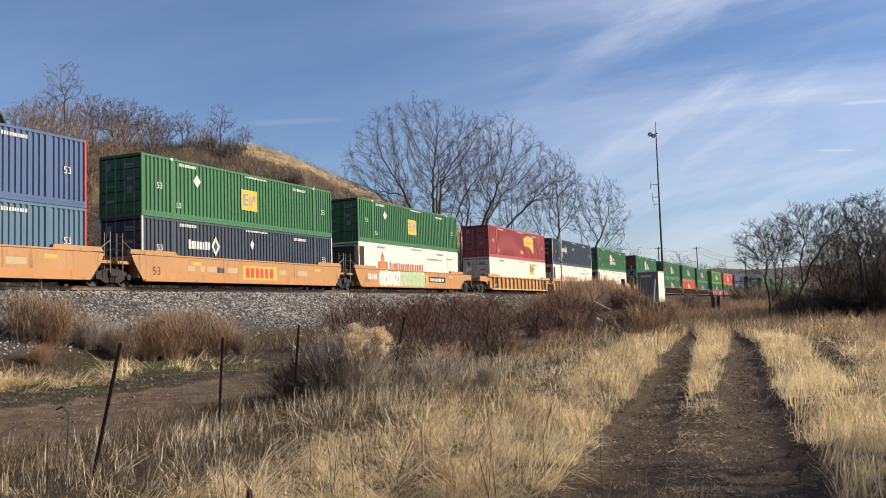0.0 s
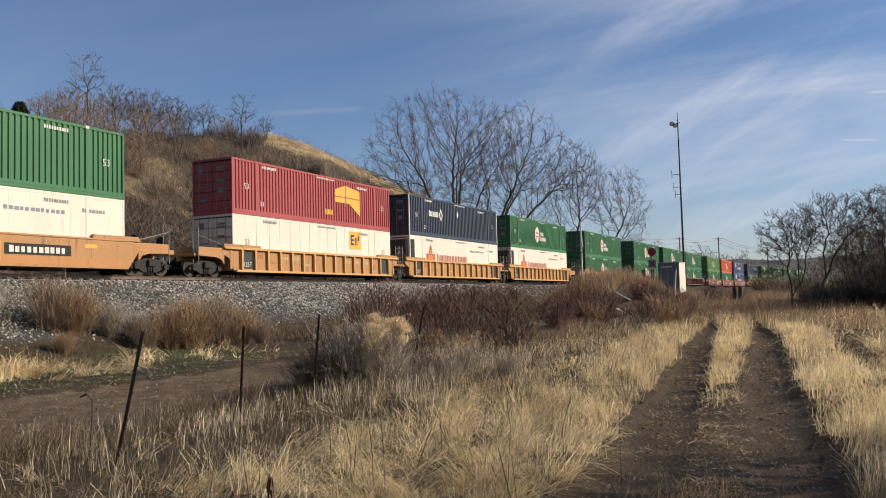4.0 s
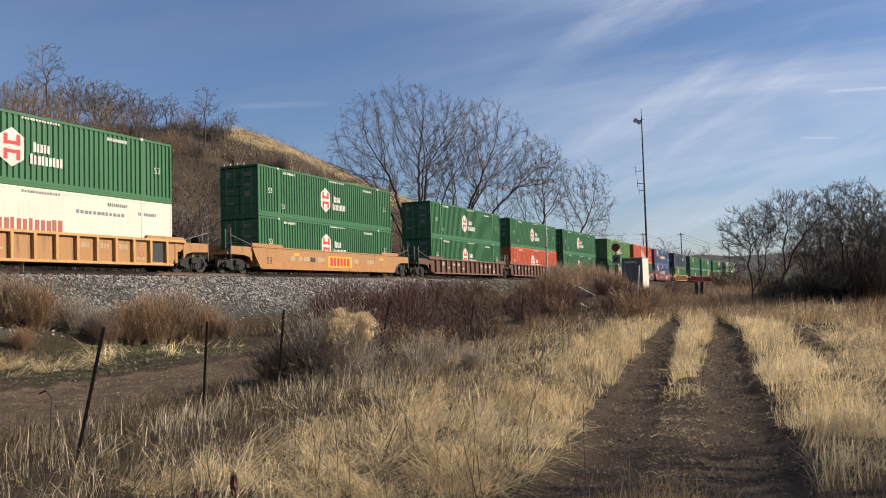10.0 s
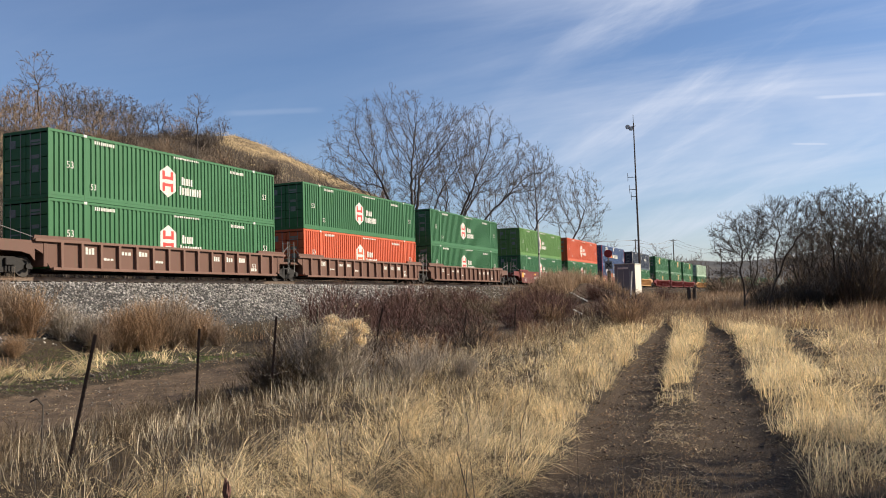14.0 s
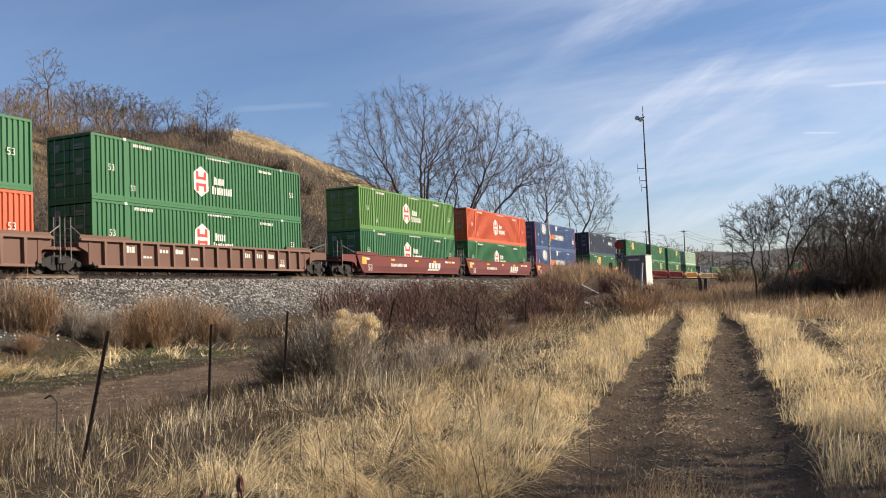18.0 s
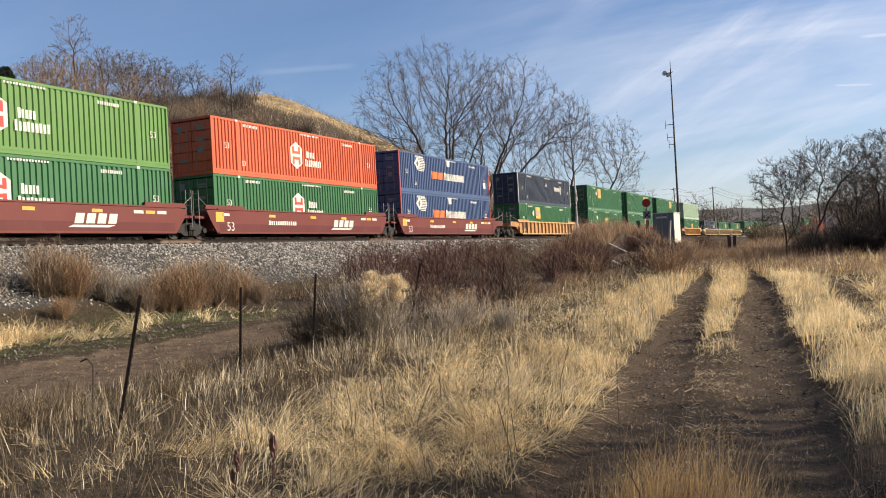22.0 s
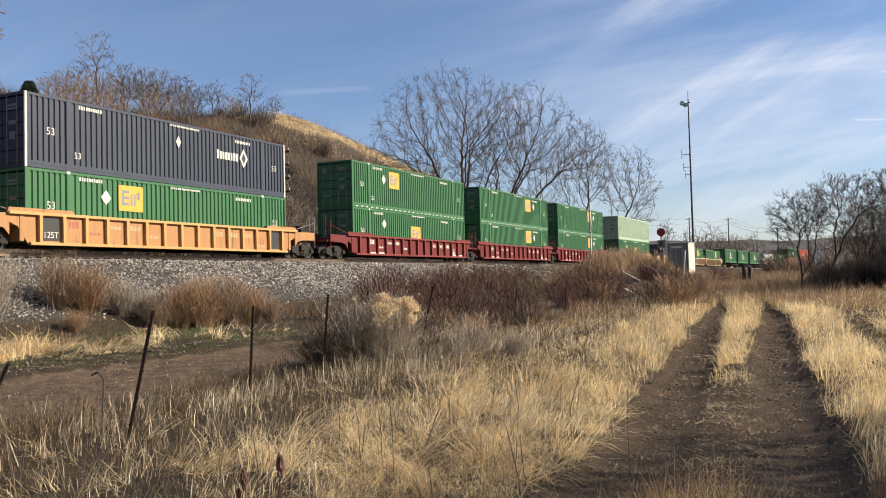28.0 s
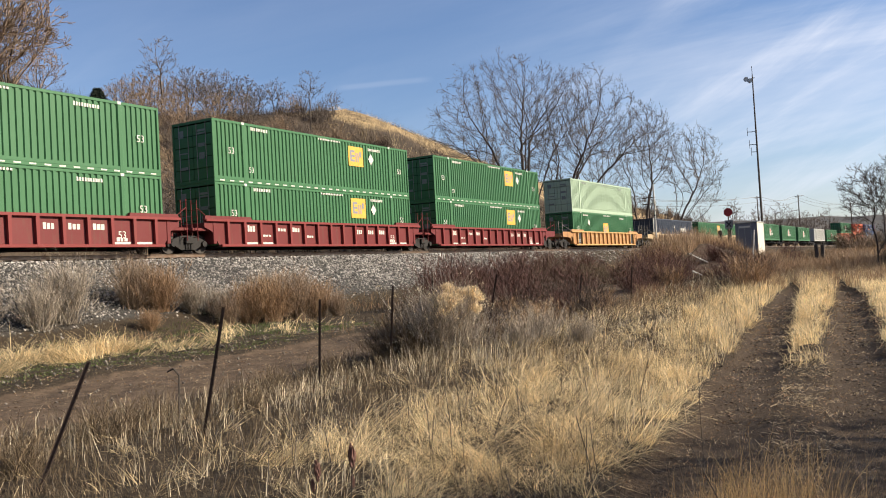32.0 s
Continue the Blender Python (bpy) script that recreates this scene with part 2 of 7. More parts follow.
M = {
    "green": paint("green_paint", (0.041, 0.140, 0.057), 0.12),
    "green_light": paint("bright_green_paint", (0.104, 0.214, 0.055), 0.12),
    "green_pale": paint("pale_green_paint", (0.36, 0.46, 0.33), 0.2),
    "orange": paint("orange_paint", (0.52, 0.105, 0.045), 0.12),
    "blue": paint("blue_paint", (0.055, 0.090, 0.185), 0.15),
    "teal": paint("faded_blue_paint", (0.075, 0.135, 0.19), 0.2),
    "navy": paint("dark_slate_paint", (0.040, 0.050, 0.072), 0.12),
    "red": paint("faded_red_paint", (0.33, 0.07, 0.07), 0.15),
    "white": paint("white_paint", (0.64, 0.585, 0.49), 0.22),
    "grey": paint("pale_grey_paint", (0.42, 0.42, 0.38), 0.2),
    "yellow_car": paint("ochre_car_paint", (0.40, 0.205, 0.082), 0.85),
    "brown_car": paint("red_brown_car_paint", (0.130, 0.066, 0.046), 0.6),
    "maroon_car": paint("maroon_car_paint", (0.135, 0.030, 0.024), 0.3),
    "red_car": paint("dark_red_car_paint", (0.135, 0.018, 0.018), 0.5),
    # paler tone of each car colour for its ribs and chords
    "yellow_car_edge": paint("worn_ochre_edge", (0.52, 0.30, 0.115), 0.5),
    "brown_car_edge": paint("worn_brown_edge", (0.170, 0.092, 0.066), 0.5),
    "red_car_edge": paint("worn_red_edge", (0.19, 0.028, 0.026), 0.4),
    "tan_car": paint("tan_car_paint", (0.42, 0.31, 0.18), 0.35),
    "ochre_low": paint("grimy_ochre_paint", (0.43, 0.20, 0.07), 0.6),
    "graffiti_green": material("pale_green_spray", (0.36, 0.44, 0.24), 0.6, vary=0.2, fine=14),
    "dark": material("sooty_steel", (0.024, 0.021, 0.019), 0.75, 0.2, fine=20),
    "rod": material("galvanised_steel", (0.28, 0.27, 0.25), 0.5, 0.6, fine=30),
    "seal": material("pale_fitting", (0.62, 0.61, 0.56), 0.6, fine=30),
    "post_red": paint("red_post_paint", (0.42, 0.06, 0.05), 0.15),
    "mark_white": material("white_marking", (0.58, 0.56, 0.50), 0.6, vary=0.2, fine=14),
    "mark_dim": material("dusty_marking", (0.20, 0.215, 0.20), 0.7, vary=0.2, fine=18),
    "mark_red": material("red_marking", (0.50, 0.04, 0.03), 0.6, vary=0.12, fine=18),
    "mark_brown": material("faded_red_marking", (0.36, 0.11, 0.07), 0.6, vary=0.2, fine=18),
    "mark_yellow": material("yellow_marking", (0.66, 0.35, 0.045), 0.6, vary=0.12, fine=18),
    "mark_orange": material("orange_marking", (0.70, 0.17, 0.03), 0.6, vary=0.12, fine=18),
    "mark_black": material("black_marking", (0.03, 0.03, 0.03), 0.6, vary=0.12, fine=18),
    "mark_grey": material("grey_marking", (0.20, 0.21, 0.24), 0.6, vary=0.12, fine=18),
    "wheel": material("worn_wheel_steel", (0.050, 0.042, 0.035), 0.6, 0.4, fine=25),
    "rail": material("polished_rail", (0.22, 0.17, 0.13), 0.4, 0.7, other=(0.13, 0.075, 0.045), fine=12),
    "tie": material("weathered_tie", (0.12, 0.095, 0.075), 0.9, fine=30, stretch=(0.4, 5, 5)),
    "stone": material("ballast_stone", (0.34, 0.315, 0.285), 0.9, vary=0.3, scale=0.35, fine=25, island=0.75, other=(0.16, 0.143, 0.126)),
    "road_stone": material("dusty_stone", (0.22, 0.19, 0.16), 0.9, vary=0.3, fine=25, island=0.5, other=(0.14, 0.115, 0.09)),
    "straw": material("dry_straw", (0.66, 0.53, 0.335), 0.7, vary=0.15, scale=0.5, fine=8, island=0.6, other=(0.38, 0.28, 0.165), bump=0, leaf=0.35),
    "gold": material("golden_grass", (0.93, 0.765, 0.47), 0.6, vary=0.12, scale=0.5, fine=8, island=0.5, other=(0.66, 0.485, 0.245), bump=0, leaf=0.42),
    "stubble": material("pale_stubble", (0.88, 0.765, 0.56), 0.6, vary=0.12, scale=0.5, fine=8, island=0.4, other=(0.58, 0.46, 0.30), bump=0, leaf=0.3),
    "stalk": material("grey_brown_stalk", (0.168, 0.122, 0.074), 0.85, vary=0.2, fine=10, island=0.55, bump=0, leaf=0.1),
    "green_grass": material("low_green_grass", (0.125, 0.165, 0.05), 0.8, vary=0.2, fine=10, island=0.5, bump=0, leaf=0.3),
    "rust_weed": material("rusty_weed", (0.35, 0.225, 0.128), 0.85, vary=0.2, fine=10, island=0.5, bump=0, leaf=0.15),
    "red_twig": material("reddish_twig", (0.135, 0.066, 0.050), 0.8, vary=0.2, fine=10, island=0.55, bump=0),
    "grey_twig": material("sage_twig", (0.40, 0.34, 0.27), 0.85, vary=0.2, fine=10, island=0.5, bump=0, leaf=0.1),
    "bloom": material("pale_flower_head", (0.86, 0.70, 0.45), 0.85, vary=0.2, fine=15, island=0.3, bump=0, leaf=0.35),
    "flower": material("dried_flower_head", (0.60, 0.44, 0.25), 0.85, vary=0.2, fine=15, island=0.3, bump=0, leaf=0.2),
    "bark": material("cottonwood_bark", (0.098, 0.078, 0.064), 0.9, vary=0.3, fine=14, bump=0.4, stretch=(3, 3, 0.6)),
    "bark_dark": material("dark_bark", (0.085, 0.069, 0.056), 0.9, vary=0.3, fine=14, bump=0.4, stretch=(3, 3, 0.6)),
    "twig": material("bare_twig", (0.155, 0.124, 0.102), 0.85, vary=0.2, fine=10, island=0.35, bump=0),
    "brush_twig": material("tawny_brush_twig", (0.30, 0.215, 0.145), 0.85, vary=0.2, fine=10, island=0.45, bump=0, leaf=0.1),
    "amber": material("amber_grass", (0.74, 0.52, 0.26), 0.6, vary=0.15, scale=0.5, fine=8, island=0.5, other=(0.46, 0.29, 0.12), bump=0, leaf=0.4),
    "clod": material("dry_soil_clod", (0.125, 0.092, 0.064), 0.95, vary=0.3, fine=25, island=0.5, other=(0.085, 0.060, 0.042)),
    "tawny": material("tawny_tall_grass", (0.42, 0.295, 0.185), 0.8, vary=0.2, fine=10, island=0.5, bump=0, leaf=0.3),
    "brown_twig": material("brown_brush_twig", (0.110, 0.080, 0.059), 0.85, vary=0.2, fine=10, island=0.5, bump=0),
    "wood": material("weathered_timber", (0.21, 0.17, 0.13), 0.9, fine=22, stretch=(4, 4, 0.5)),
    "pole": material("tarred_pole", (0.10, 0.075, 0.055), 0.9, fine=22, stretch=(4, 4, 0.5)),
    "fence_steel": material("rusty_fence_steel", (0.075, 0.050, 0.038), 0.8, 0.3, fine=30),
    "board": material("bleached_board", (0.62, 0.59, 0.53), 0.8, fine=20, stretch=(4, 0.5, 4)),
    "sign_red": material("sign_red", (0.30, 0.025, 0.025), 0.5, vary=0.1),
    "sign_back": material("sign_back", (0.25, 0.25, 0.24), 0.5, 0.4, vary=0.1),
    "evergreen": material("evergreen_needles", (0.022, 0.035, 0.018), 0.8, vary=0.3, fine=10, island=0.4, bump=0),
    "wire": material("cable", (0.05, 0.05, 0.05), 0.6),
}


# ---- mesh helpers ----
def link_mesh(name, verts, faces, mat, parent=None, label="", smooth=False):
    me = bpy.data.meshes.new(name)
    me.from_pydata(verts, [], faces)
    if smooth:
        me.polygons.foreach_set("use_smooth", [True] * len(me.polygons))
    if mat:
        me.materials.append(mat)
    ob = new(name, me)
    if parent:
        ob.parent = parent
    if label:
        ob["label"] = label
    return ob


def part(name, bm, mat, parent=None, label="", smooth=False):
    me = bpy.data.meshes.new(name)
    bmesh.ops.recalc_face_normals(bm, faces=bm.faces)
    bm.to_mesh(me)
    bm.free()
    if smooth:
        me.polygons.foreach_set("use_smooth", [True] * len(me.polygons))
    me.materials.append(mat)
    ob = new(name, me)
    if parent:
        ob.parent = parent
    if label:
        ob["label"] = label
    return ob


def share(ob, parent, m):
    """Another part on the same mesh."""
    o = new(ob.name, ob.data)
    o.parent, o.matrix_basis = parent, m
    if "label" in ob:
        o["label"] = ob["label"]
    return o


def thing(name, label, category, group="", m=None):
    ob = new(name)
    ob.empty_display_size = 0.2
    if m is not None:
        ob.matrix_basis = m
    return tagged(ob, label, category, group)


def box(bm, x0, x1, y0, y1, z0, z1, bev=0.0):
    v = [bm.verts.new(p) for p in ((x0, y0, z0), (x1, y0, z0), (x1, y1, z0), (x0, y1, z0), (x0, y0, z1), (x1, y0, z1), (x1, y1, z1), (x0, y1, z1))]
    fs = [bm.faces.new([v[i] for i in q]) for q in ((3, 2, 1, 0), (4, 5, 6, 7), (0, 1, 5, 4), (1, 2, 6, 5), (2, 3, 7, 6), (3, 0, 4, 7))]
    if bev:
        es = list({e for f in fs for e in f.edges})
        bmesh.ops.bevel(bm, geom=es, offset=bev, segments=1, affect="EDGES", clamp_overlap=True)


def boxes(*bs, bev=0.0):
    bm = bmesh.new()
    for b in bs:
        box(bm, *b, bev=bev)
    return bm


def tube(bm, p0, p1, r0, r1=None, n=8, caps=True):
    r1 = r0 if r1 is None else r1
    p0, p1 = Vector(p0), Vector(p1)
    q = (p1 - p0).to_track_quat("Z", "Y")
    a, b = [], []
    for i in range(n):
        w = 2 * math.pi * i / n
        d = q @ Vector((math.cos(w), math.sin(w), 0))
        a.append(bm.verts.new(p0 + d * r0))
        b.append(bm.verts.new(p1 + d * r1))
    for i in range(n):
        j = (i + 1) % n
        bm.faces.new((a[i], a[j], b[j], b[i]))
    if caps:
        bm.faces.new(a[::-1])
        bm.faces.new(b)


def prism(bm, poly, axis, a, b):
    """A polygon in two coordinates pushed from a to b along the axis."""
    def put(p, w):
        return {"x": (w, p[0], p[1]), "y": (p[0], w, p[1]), "z": (p[0], p[1], w)}[axis]
    v0, v1 = [bm.verts.new(put(p, a)) for p in poly], [bm.verts.new(put(p, b)) for p in poly]
    n = len(poly)
    for i in range(n):
        bm.faces.new((v0[i], v0[(i + 1) % n], v1[(i + 1) % n], v1[i]))
    bm.faces.new(v0[::-1])
    bm.faces.new(v1)


# ---- lie of the land ----
# The track runs along +Y, straight to BEND, then swings gently to the right. X is across it.
TRACK_X, BEND, RADIUS = -29.95, 208.0, 1000.0


def shift(y):
    d = np.clip(np.asarray(y, float) - BEND, 0, 420)
    return d * d / (2 * RADIUS) + np.clip(np.asarray(y, float) - BEND - 420, 0, None) * 0.42


def rail_z(y):
    return 3.29 - 0.0058 * np.clip(y, -200, 420)


def smooth01(t):
    t = np.clip(t, 0, 1)
    return t * t * (3 - 2 * t)


def waves(x, y, size, seed=0):
    """Cheap smooth unevenness."""
    a = np.zeros_like(np.asarray(x, float))
    rng = np.random.RandomState(seed)
    for k in range(5):
        w = rng.uniform(0, 2 * math.pi)
        f = 2 * math.pi / size * rng.uniform(0.6, 2.2)
        a = a + np.sin((x * math.cos(w) + y * math.sin(w)) * f + rng.uniform(0, 6.28)) / 5
    return a


RUT_Y = (0, 7.4, 8.8, 12.7, 19.8, 25, 33, 45, 60)
RUT_L = (-1.55, -2.0, -2.12, -2.68, -3.55, -4.15, -5.2, -7.2, -10.0)
RUT_R = (-0.05, -0.6, -0.73, -1.24, -1.98, -2.5, -3.5, -5.6, -8.4)


def rut_mask(x, y):
    """1 on the bare wheel ruts of the two-track."""
    out = np.zeros_like(np.asarray(x, float))
    for line, w in ((RUT_L, 0.44), (RUT_R, 0.42)):
        c = np.interp(y, RUT_Y, line)
        ww = w * np.interp(y, (0, 10, 22, 30, 37), (1.1, 1.0, 0.88, 0.55, 0.0))
        out = np.maximum(out, smooth01((ww + 0.14 - np.abs(x - c + 0.13 * waves(x, y, 1.7, 3) + 0.07 * waves(x, y, 0.55, 4))) / 0.26))
    lo, hi = np.interp(y, RUT_Y, RUT_L), np.interp(y, RUT_Y, RUT_R)
    mid = smooth01((x - lo) / 0.2) * smooth01((hi - x) / 0.2) * smooth01((14.5 - y) / 2.5)
    return np.maximum(out, 0.62 * mid) * (np.asarray(y) < 46)


def road_mask(x, y):
    """1 on the dirt road along the foot of the bank."""
    c = -12.4 + 0.35 * waves(x, y, 14, 5)
    return smooth01((2.15 - np.abs(x - c)) / 0.7) * (np.asarray(y) < 60)


def ground_z(x, y):
    x, y = np.asarray(x, float), np.asarray(y, float)
    xr = x - shift(y)
    base = 0.012 * np.clip(y, -30, 60) + 0.05 * waves(x, y, 6, 1) + 0.12 * waves(x, y, 22, 2)
    base = base - 0.12 * rut_mask(x, y) - 0.10 * road_mask(x, y)
    # lumps in the ruts and hummocks in the sward
    base = base + (0.030 * waves(x, y, 0.8, 16) * rut_mask(x, y) + 0.05 * waves(x, y, 1.5, 17) * (1 - rut_mask(x, y))) * (np.abs(y - 20) < 40) * (x > -22)
    # verge between the posts and the road, a small dip in front of it
    base = base - 0.22 * np.exp(-((x + 9.6) / 0.9) ** 2) * (y < 60)
    bed = rail_z(y) - 0.34
    foot = np.interp(y, (-50, 20, 45, 80, 140), (-20.5, -20.8, -21.5, -23.5, -24.5))
    near = smooth01((foot - xr) / (foot + 27.0)) * 0.35 + np.clip((foot - xr) / (foot + 27.0), 0, 1) * 0.65
    z = base + (bed - base) * np.clip(near, 0, 1)
    # earth hump by the level crossing
    ramp = np.exp(-(((y - 60) / 7.5) ** 4)) * smooth01((-10.0 - xr) / 4.5) * smooth01((xr + 19.5) / 3.5)
    z = np.where(xr > -27.0, np.maximum(z, base + (bed - 0.75 - base) * ramp * (0.80 + 0.10 * waves(x, y, 5, 7))), z)
    z = z + 0.22 * np.exp(-((xr + 15.8) / 3.0) ** 2 - ((y - 60) / 5.0) ** 2) + 0.10 * np.exp(-((xr + 12.5) / 2.8) ** 2 - ((y - 60) / 4.0) ** 2)
    # rough bank between the two-track and the crossing
    z = z + 0.55 * smooth01((y - 34) / 14) * smooth01((64 - y) / 8) * smooth01((np.interp(y, RUT_Y, RUT_L) - 1.0 - x) / 2.5) * smooth01((xr + 21) / 4) * (0.8 + 0.5 * waves(x, y, 5, 13))
    # far shoulder and the hill behind
    far = np.clip((-32.9 - xr) / 2.5, 0, 1)
    z = np.where(xr < -32.9, bed - 0.9 * far, z)
    crest = np.interp(y, (-250, -60, 40, 60, 78, 101, 124, 160, 240, 330, 420), (19, 21, 20.3, 18.3, 20.2, 24.2, 21.4, 17.5, 13.5, 6, 0))
    up = smooth01((-37.0 - xr) / 40.0)
    roll_ = 0.6 * waves(x, y, 16, 8) + 0.35 * waves(x, y, 6, 9)
    hill = up * (crest + roll_) + np.clip(-77 - xr, 0, 400) * 0.03
    z = np.where(xr < -37.0, z + hill, z)
    # distant ridges
    d = np.hypot(x, y)
    ridge = smooth01((d - 620) / 500) * smooth01((y - 200) / 500) * (26 + 9 * waves(x, y, 420, 11) + 3 * waves(x, y, 90, 12))
    # unseen rise added behind the camera to cut the sky light from there
    sky_block = smooth01((-y - 45) / 160) * 75 * smooth01((x + 90) / 60)
    return z + ridge + sky_block


def grade(lo, hi, fine_lo, fine_hi, step, growth=1.13):
    v = list(np.arange(fine_lo, fine_hi + step / 2, step))
    s, a = step, v[-1]
    while a < hi:
        s *= growth
        a += s
        v.append(a)
    s, a = step, v[0]
    while a > lo:
        s *= growth
        a -= s
        v.insert(0, a)
    return np.array(v)


def build_ground():
    xs = np.unique(np.concatenate([grade(-3200, 3200, -36, 6, 0.16, 1.10)]))
    ys = grade(-3200, 3600, 2, 48, 0.2, 1.07)
    gx, gy = np.meshgrid(xs, ys)
    gz = ground_z(gx, gy)
    me = bpy.data.meshes.new("ground")
    nx, ny = len(xs), len(ys)
    co = np.stack([gx, gy, gz], -1).reshape(-1, 3)
    i = (np.arange(ny - 1)[:, None] * nx + np.arange(nx - 1)).reshape(-1)
    quads = np.stack([i, i + 1, i + nx + 1, i + nx], 1)
    me.vertices.add(len(co))
    me.vertices.foreach_set("co", co.ravel())
    me.loops.add(quads.size)
    me.loops.foreach_set("vertex_index", quads.ravel())
    me.polygons.add(len(quads))
    me.polygons.foreach_set("loop_start", np.arange(0, quads.size, 4))
    me.polygons.foreach_set("use_smooth", np.ones(len(quads), bool))
    me.update()
    xr = gx - shift(gy)
    soil, road = rut_mask(gx, gy), road_mask(gx, gy)
    gold = smooth01((-51 - xr - np.interp(gy, (85, 130), (17, 2))) / 7) * smooth01((gy - 84) / 14) * smooth01((200 - gy) / 40)
    gold = np.maximum(gold, smooth01((gy - 150) / 30) * smooth01((-44 - xr) / 6) * 0.8)
    gold = np.maximum(gold, 0.43 * smooth01((gy - 30) / 8) * smooth01((76 - gy) / 10) * smooth01((-50 - xr) / 10))
    foot = np.interp(gy, (-50, 20, 45, 80, 140), (-20.5, -20.8, -21.5, -23.5, -24.5))
    gravel = smooth01((foot - 0.6 - xr) / 2.0) * smooth01((xr + 36.0) / 1.5) * np.interp(gy - 3.0 * (-xr - 24), (38, 54), (1, 0.2))
    for nm, val in (("soil", soil), ("road", road), ("gold", gold), ("gravel", gravel), ("far", smooth01((np.hypot(gx, gy) - 450) / 250)), ("slope", smooth01((-36 - xr) / 4) * (gy < 700))):
        at = me.attributes.new(nm, "FLOAT", "POINT")
        at.data.foreach_set("value", val.ravel().astype(np.float32))
    m = bpy.data.materials.new("dry_earth")
    m.use_nodes = True
    n, l = m.node_tree.nodes, m.node_tree.links
    b = n["Principled BSDF"]
    b.inputs["Roughness"].default_value = 0.95
    b.inputs["Specular IOR Level"].default_value = 0.15
    tc = n.new("ShaderNodeTexCoord")

    def noise_at(scale, detail=6, rough=0.6):
        t = n.new("ShaderNodeTexNoise")
        t.inputs["Scale"].default_value, t.inputs["Detail"].default_value, t.inputs["Roughness"].default_value = scale, detail, rough
        l.new(tc.outputs["Object"], t.inputs["Vector"])
        return t.outputs["Fac"]

    def ramp(src, lo, hi):
        t = n.new("ShaderNodeMapRange")
        t.inputs["From Min"].default_value, t.inputs["From Max"].default_value = lo, hi
        l.new(src, t.inputs["Value"])
        return t.outputs["Result"]

    def mixed(a, bb, fac):
        t = n.new("ShaderNodeMix")
        t.data_type = "RGBA"
        for key, v in (("A", a), ("B", bb)):
            if isinstance(v, tuple):
                t.inputs[key].default_value = (*v, 1)
            else:
                l.new(v, t.inputs[key])
        l.new(fac, t.inputs["Factor"])
        return t.outputs["Result"]

    def masked(name, wobble, amount=0.5):
        at = n.new("ShaderNodeAttribute")
        at.attribute_name = name
        q = n.new("ShaderNodeMath")
        q.operation, q.inputs[1].default_value = "MULTIPLY_ADD", 1.0
        s = n.new("ShaderNodeMath")
        s.operation, s.inputs[1].default_value = "SUBTRACT", 0.5
        l.new(wobble, s.inputs[0])
        k = n.new("ShaderNodeMath")
        k.operation, k.inputs[1].default_value = "MULTIPLY", amount * 2
        l.new(s.outputs[0], k.inputs[0])
        l.new(at.outputs["Fac"], q.inputs[0])
        l.new(k.outputs[0], q.inputs[2])
        return ramp(q.outputs[0], 0.35, 0.65)

    fine, mid, big = noise_at(26), noise_at(3.2), noise_at(0.22)
    litter = mixed((0.034, 0.025, 0.017), (0.115, 0.086, 0.054), ramp(fine, 0.45, 0.7))
    litter = mixed(litter, (0.028, 0.021, 0.015), ramp(mid, 0.5, 0.72))
    bare = mixed((0.036, 0.025, 0.017), (0.100, 0.070, 0.045), ramp(fine, 0.35, 0.7))
    bare = mixed(bare, (0.14, 0.107, 0.078), ramp(mid, 0.58, 0.82))
    dirt = mixed((0.088, 0.062, 0.042), (0.17, 0.120, 0.080), ramp(mid, 0.35, 0.7))
    dirt = mixed(dirt, (0.05, 0.037, 0.028), ramp(noise_at(9, 8, 0.7), 0.5, 0.7))
    hill = mixed((0.058, 0.045, 0.033), (0.112, 0.083, 0.056), ramp(noise_at(0.12, 8), 0.4, 0.62))
    hill = mixed(hill, (0.065, 0.05, 0.04), ramp(noise_at(0.5, 8, 0.7), 0.48, 0.66))
    brow = mixed((0.38, 0.275, 0.145), (0.22, 0.16, 0.09), ramp(noise_at(0.3, 8, 0.7), 0.45, 0.65))
    brow = mixed(brow, (0.11, 0.083, 0.056), ramp(noise_at(0.55, 8, 0.75), 0.46, 0.62))
    grav = mixed((0.022, 0.020, 0.018), (0.12, 0.112, 0.104), ramp(noise_at(30, 3), 0.42, 0.62))
    hill = mixed(hill, brow, masked("gold", big, 0.4))
    col = mixed(litter, hill, masked("slope", big, 0.2))
    # distant ridges: haze put in as a greyer earth colour
    col = mixed(col, mixed((0.075, 0.073, 0.072), (0.12, 0.105, 0.09), ramp(noise_at(0.02, 8), 0.4, 0.65)), masked("far", big, 0.1))
    col = mixed(col, grav, masked("gravel", mid, 0.5))
    col = mixed(col, dirt, masked("road", mid, 0.35))
    col = mixed(col, bare, masked("soil", mid, 0.35))
    l.new(col, b.inputs["Base Color"])
    bp = n.new("ShaderNodeBump")
    bp.inputs["Strength"].default_value, bp.inputs["Distance"].default_value = 0.7, 0.05
    l.new(fine, bp.inputs["Height"])
    l.new(bp.outputs["Normal"], b.inputs["Normal"])
    me.materials.append(m)
    return tagged(new("ground", me), "dry earth with ruts, straw litter and a gravel bank", "ground", kind="structure")


build_ground()


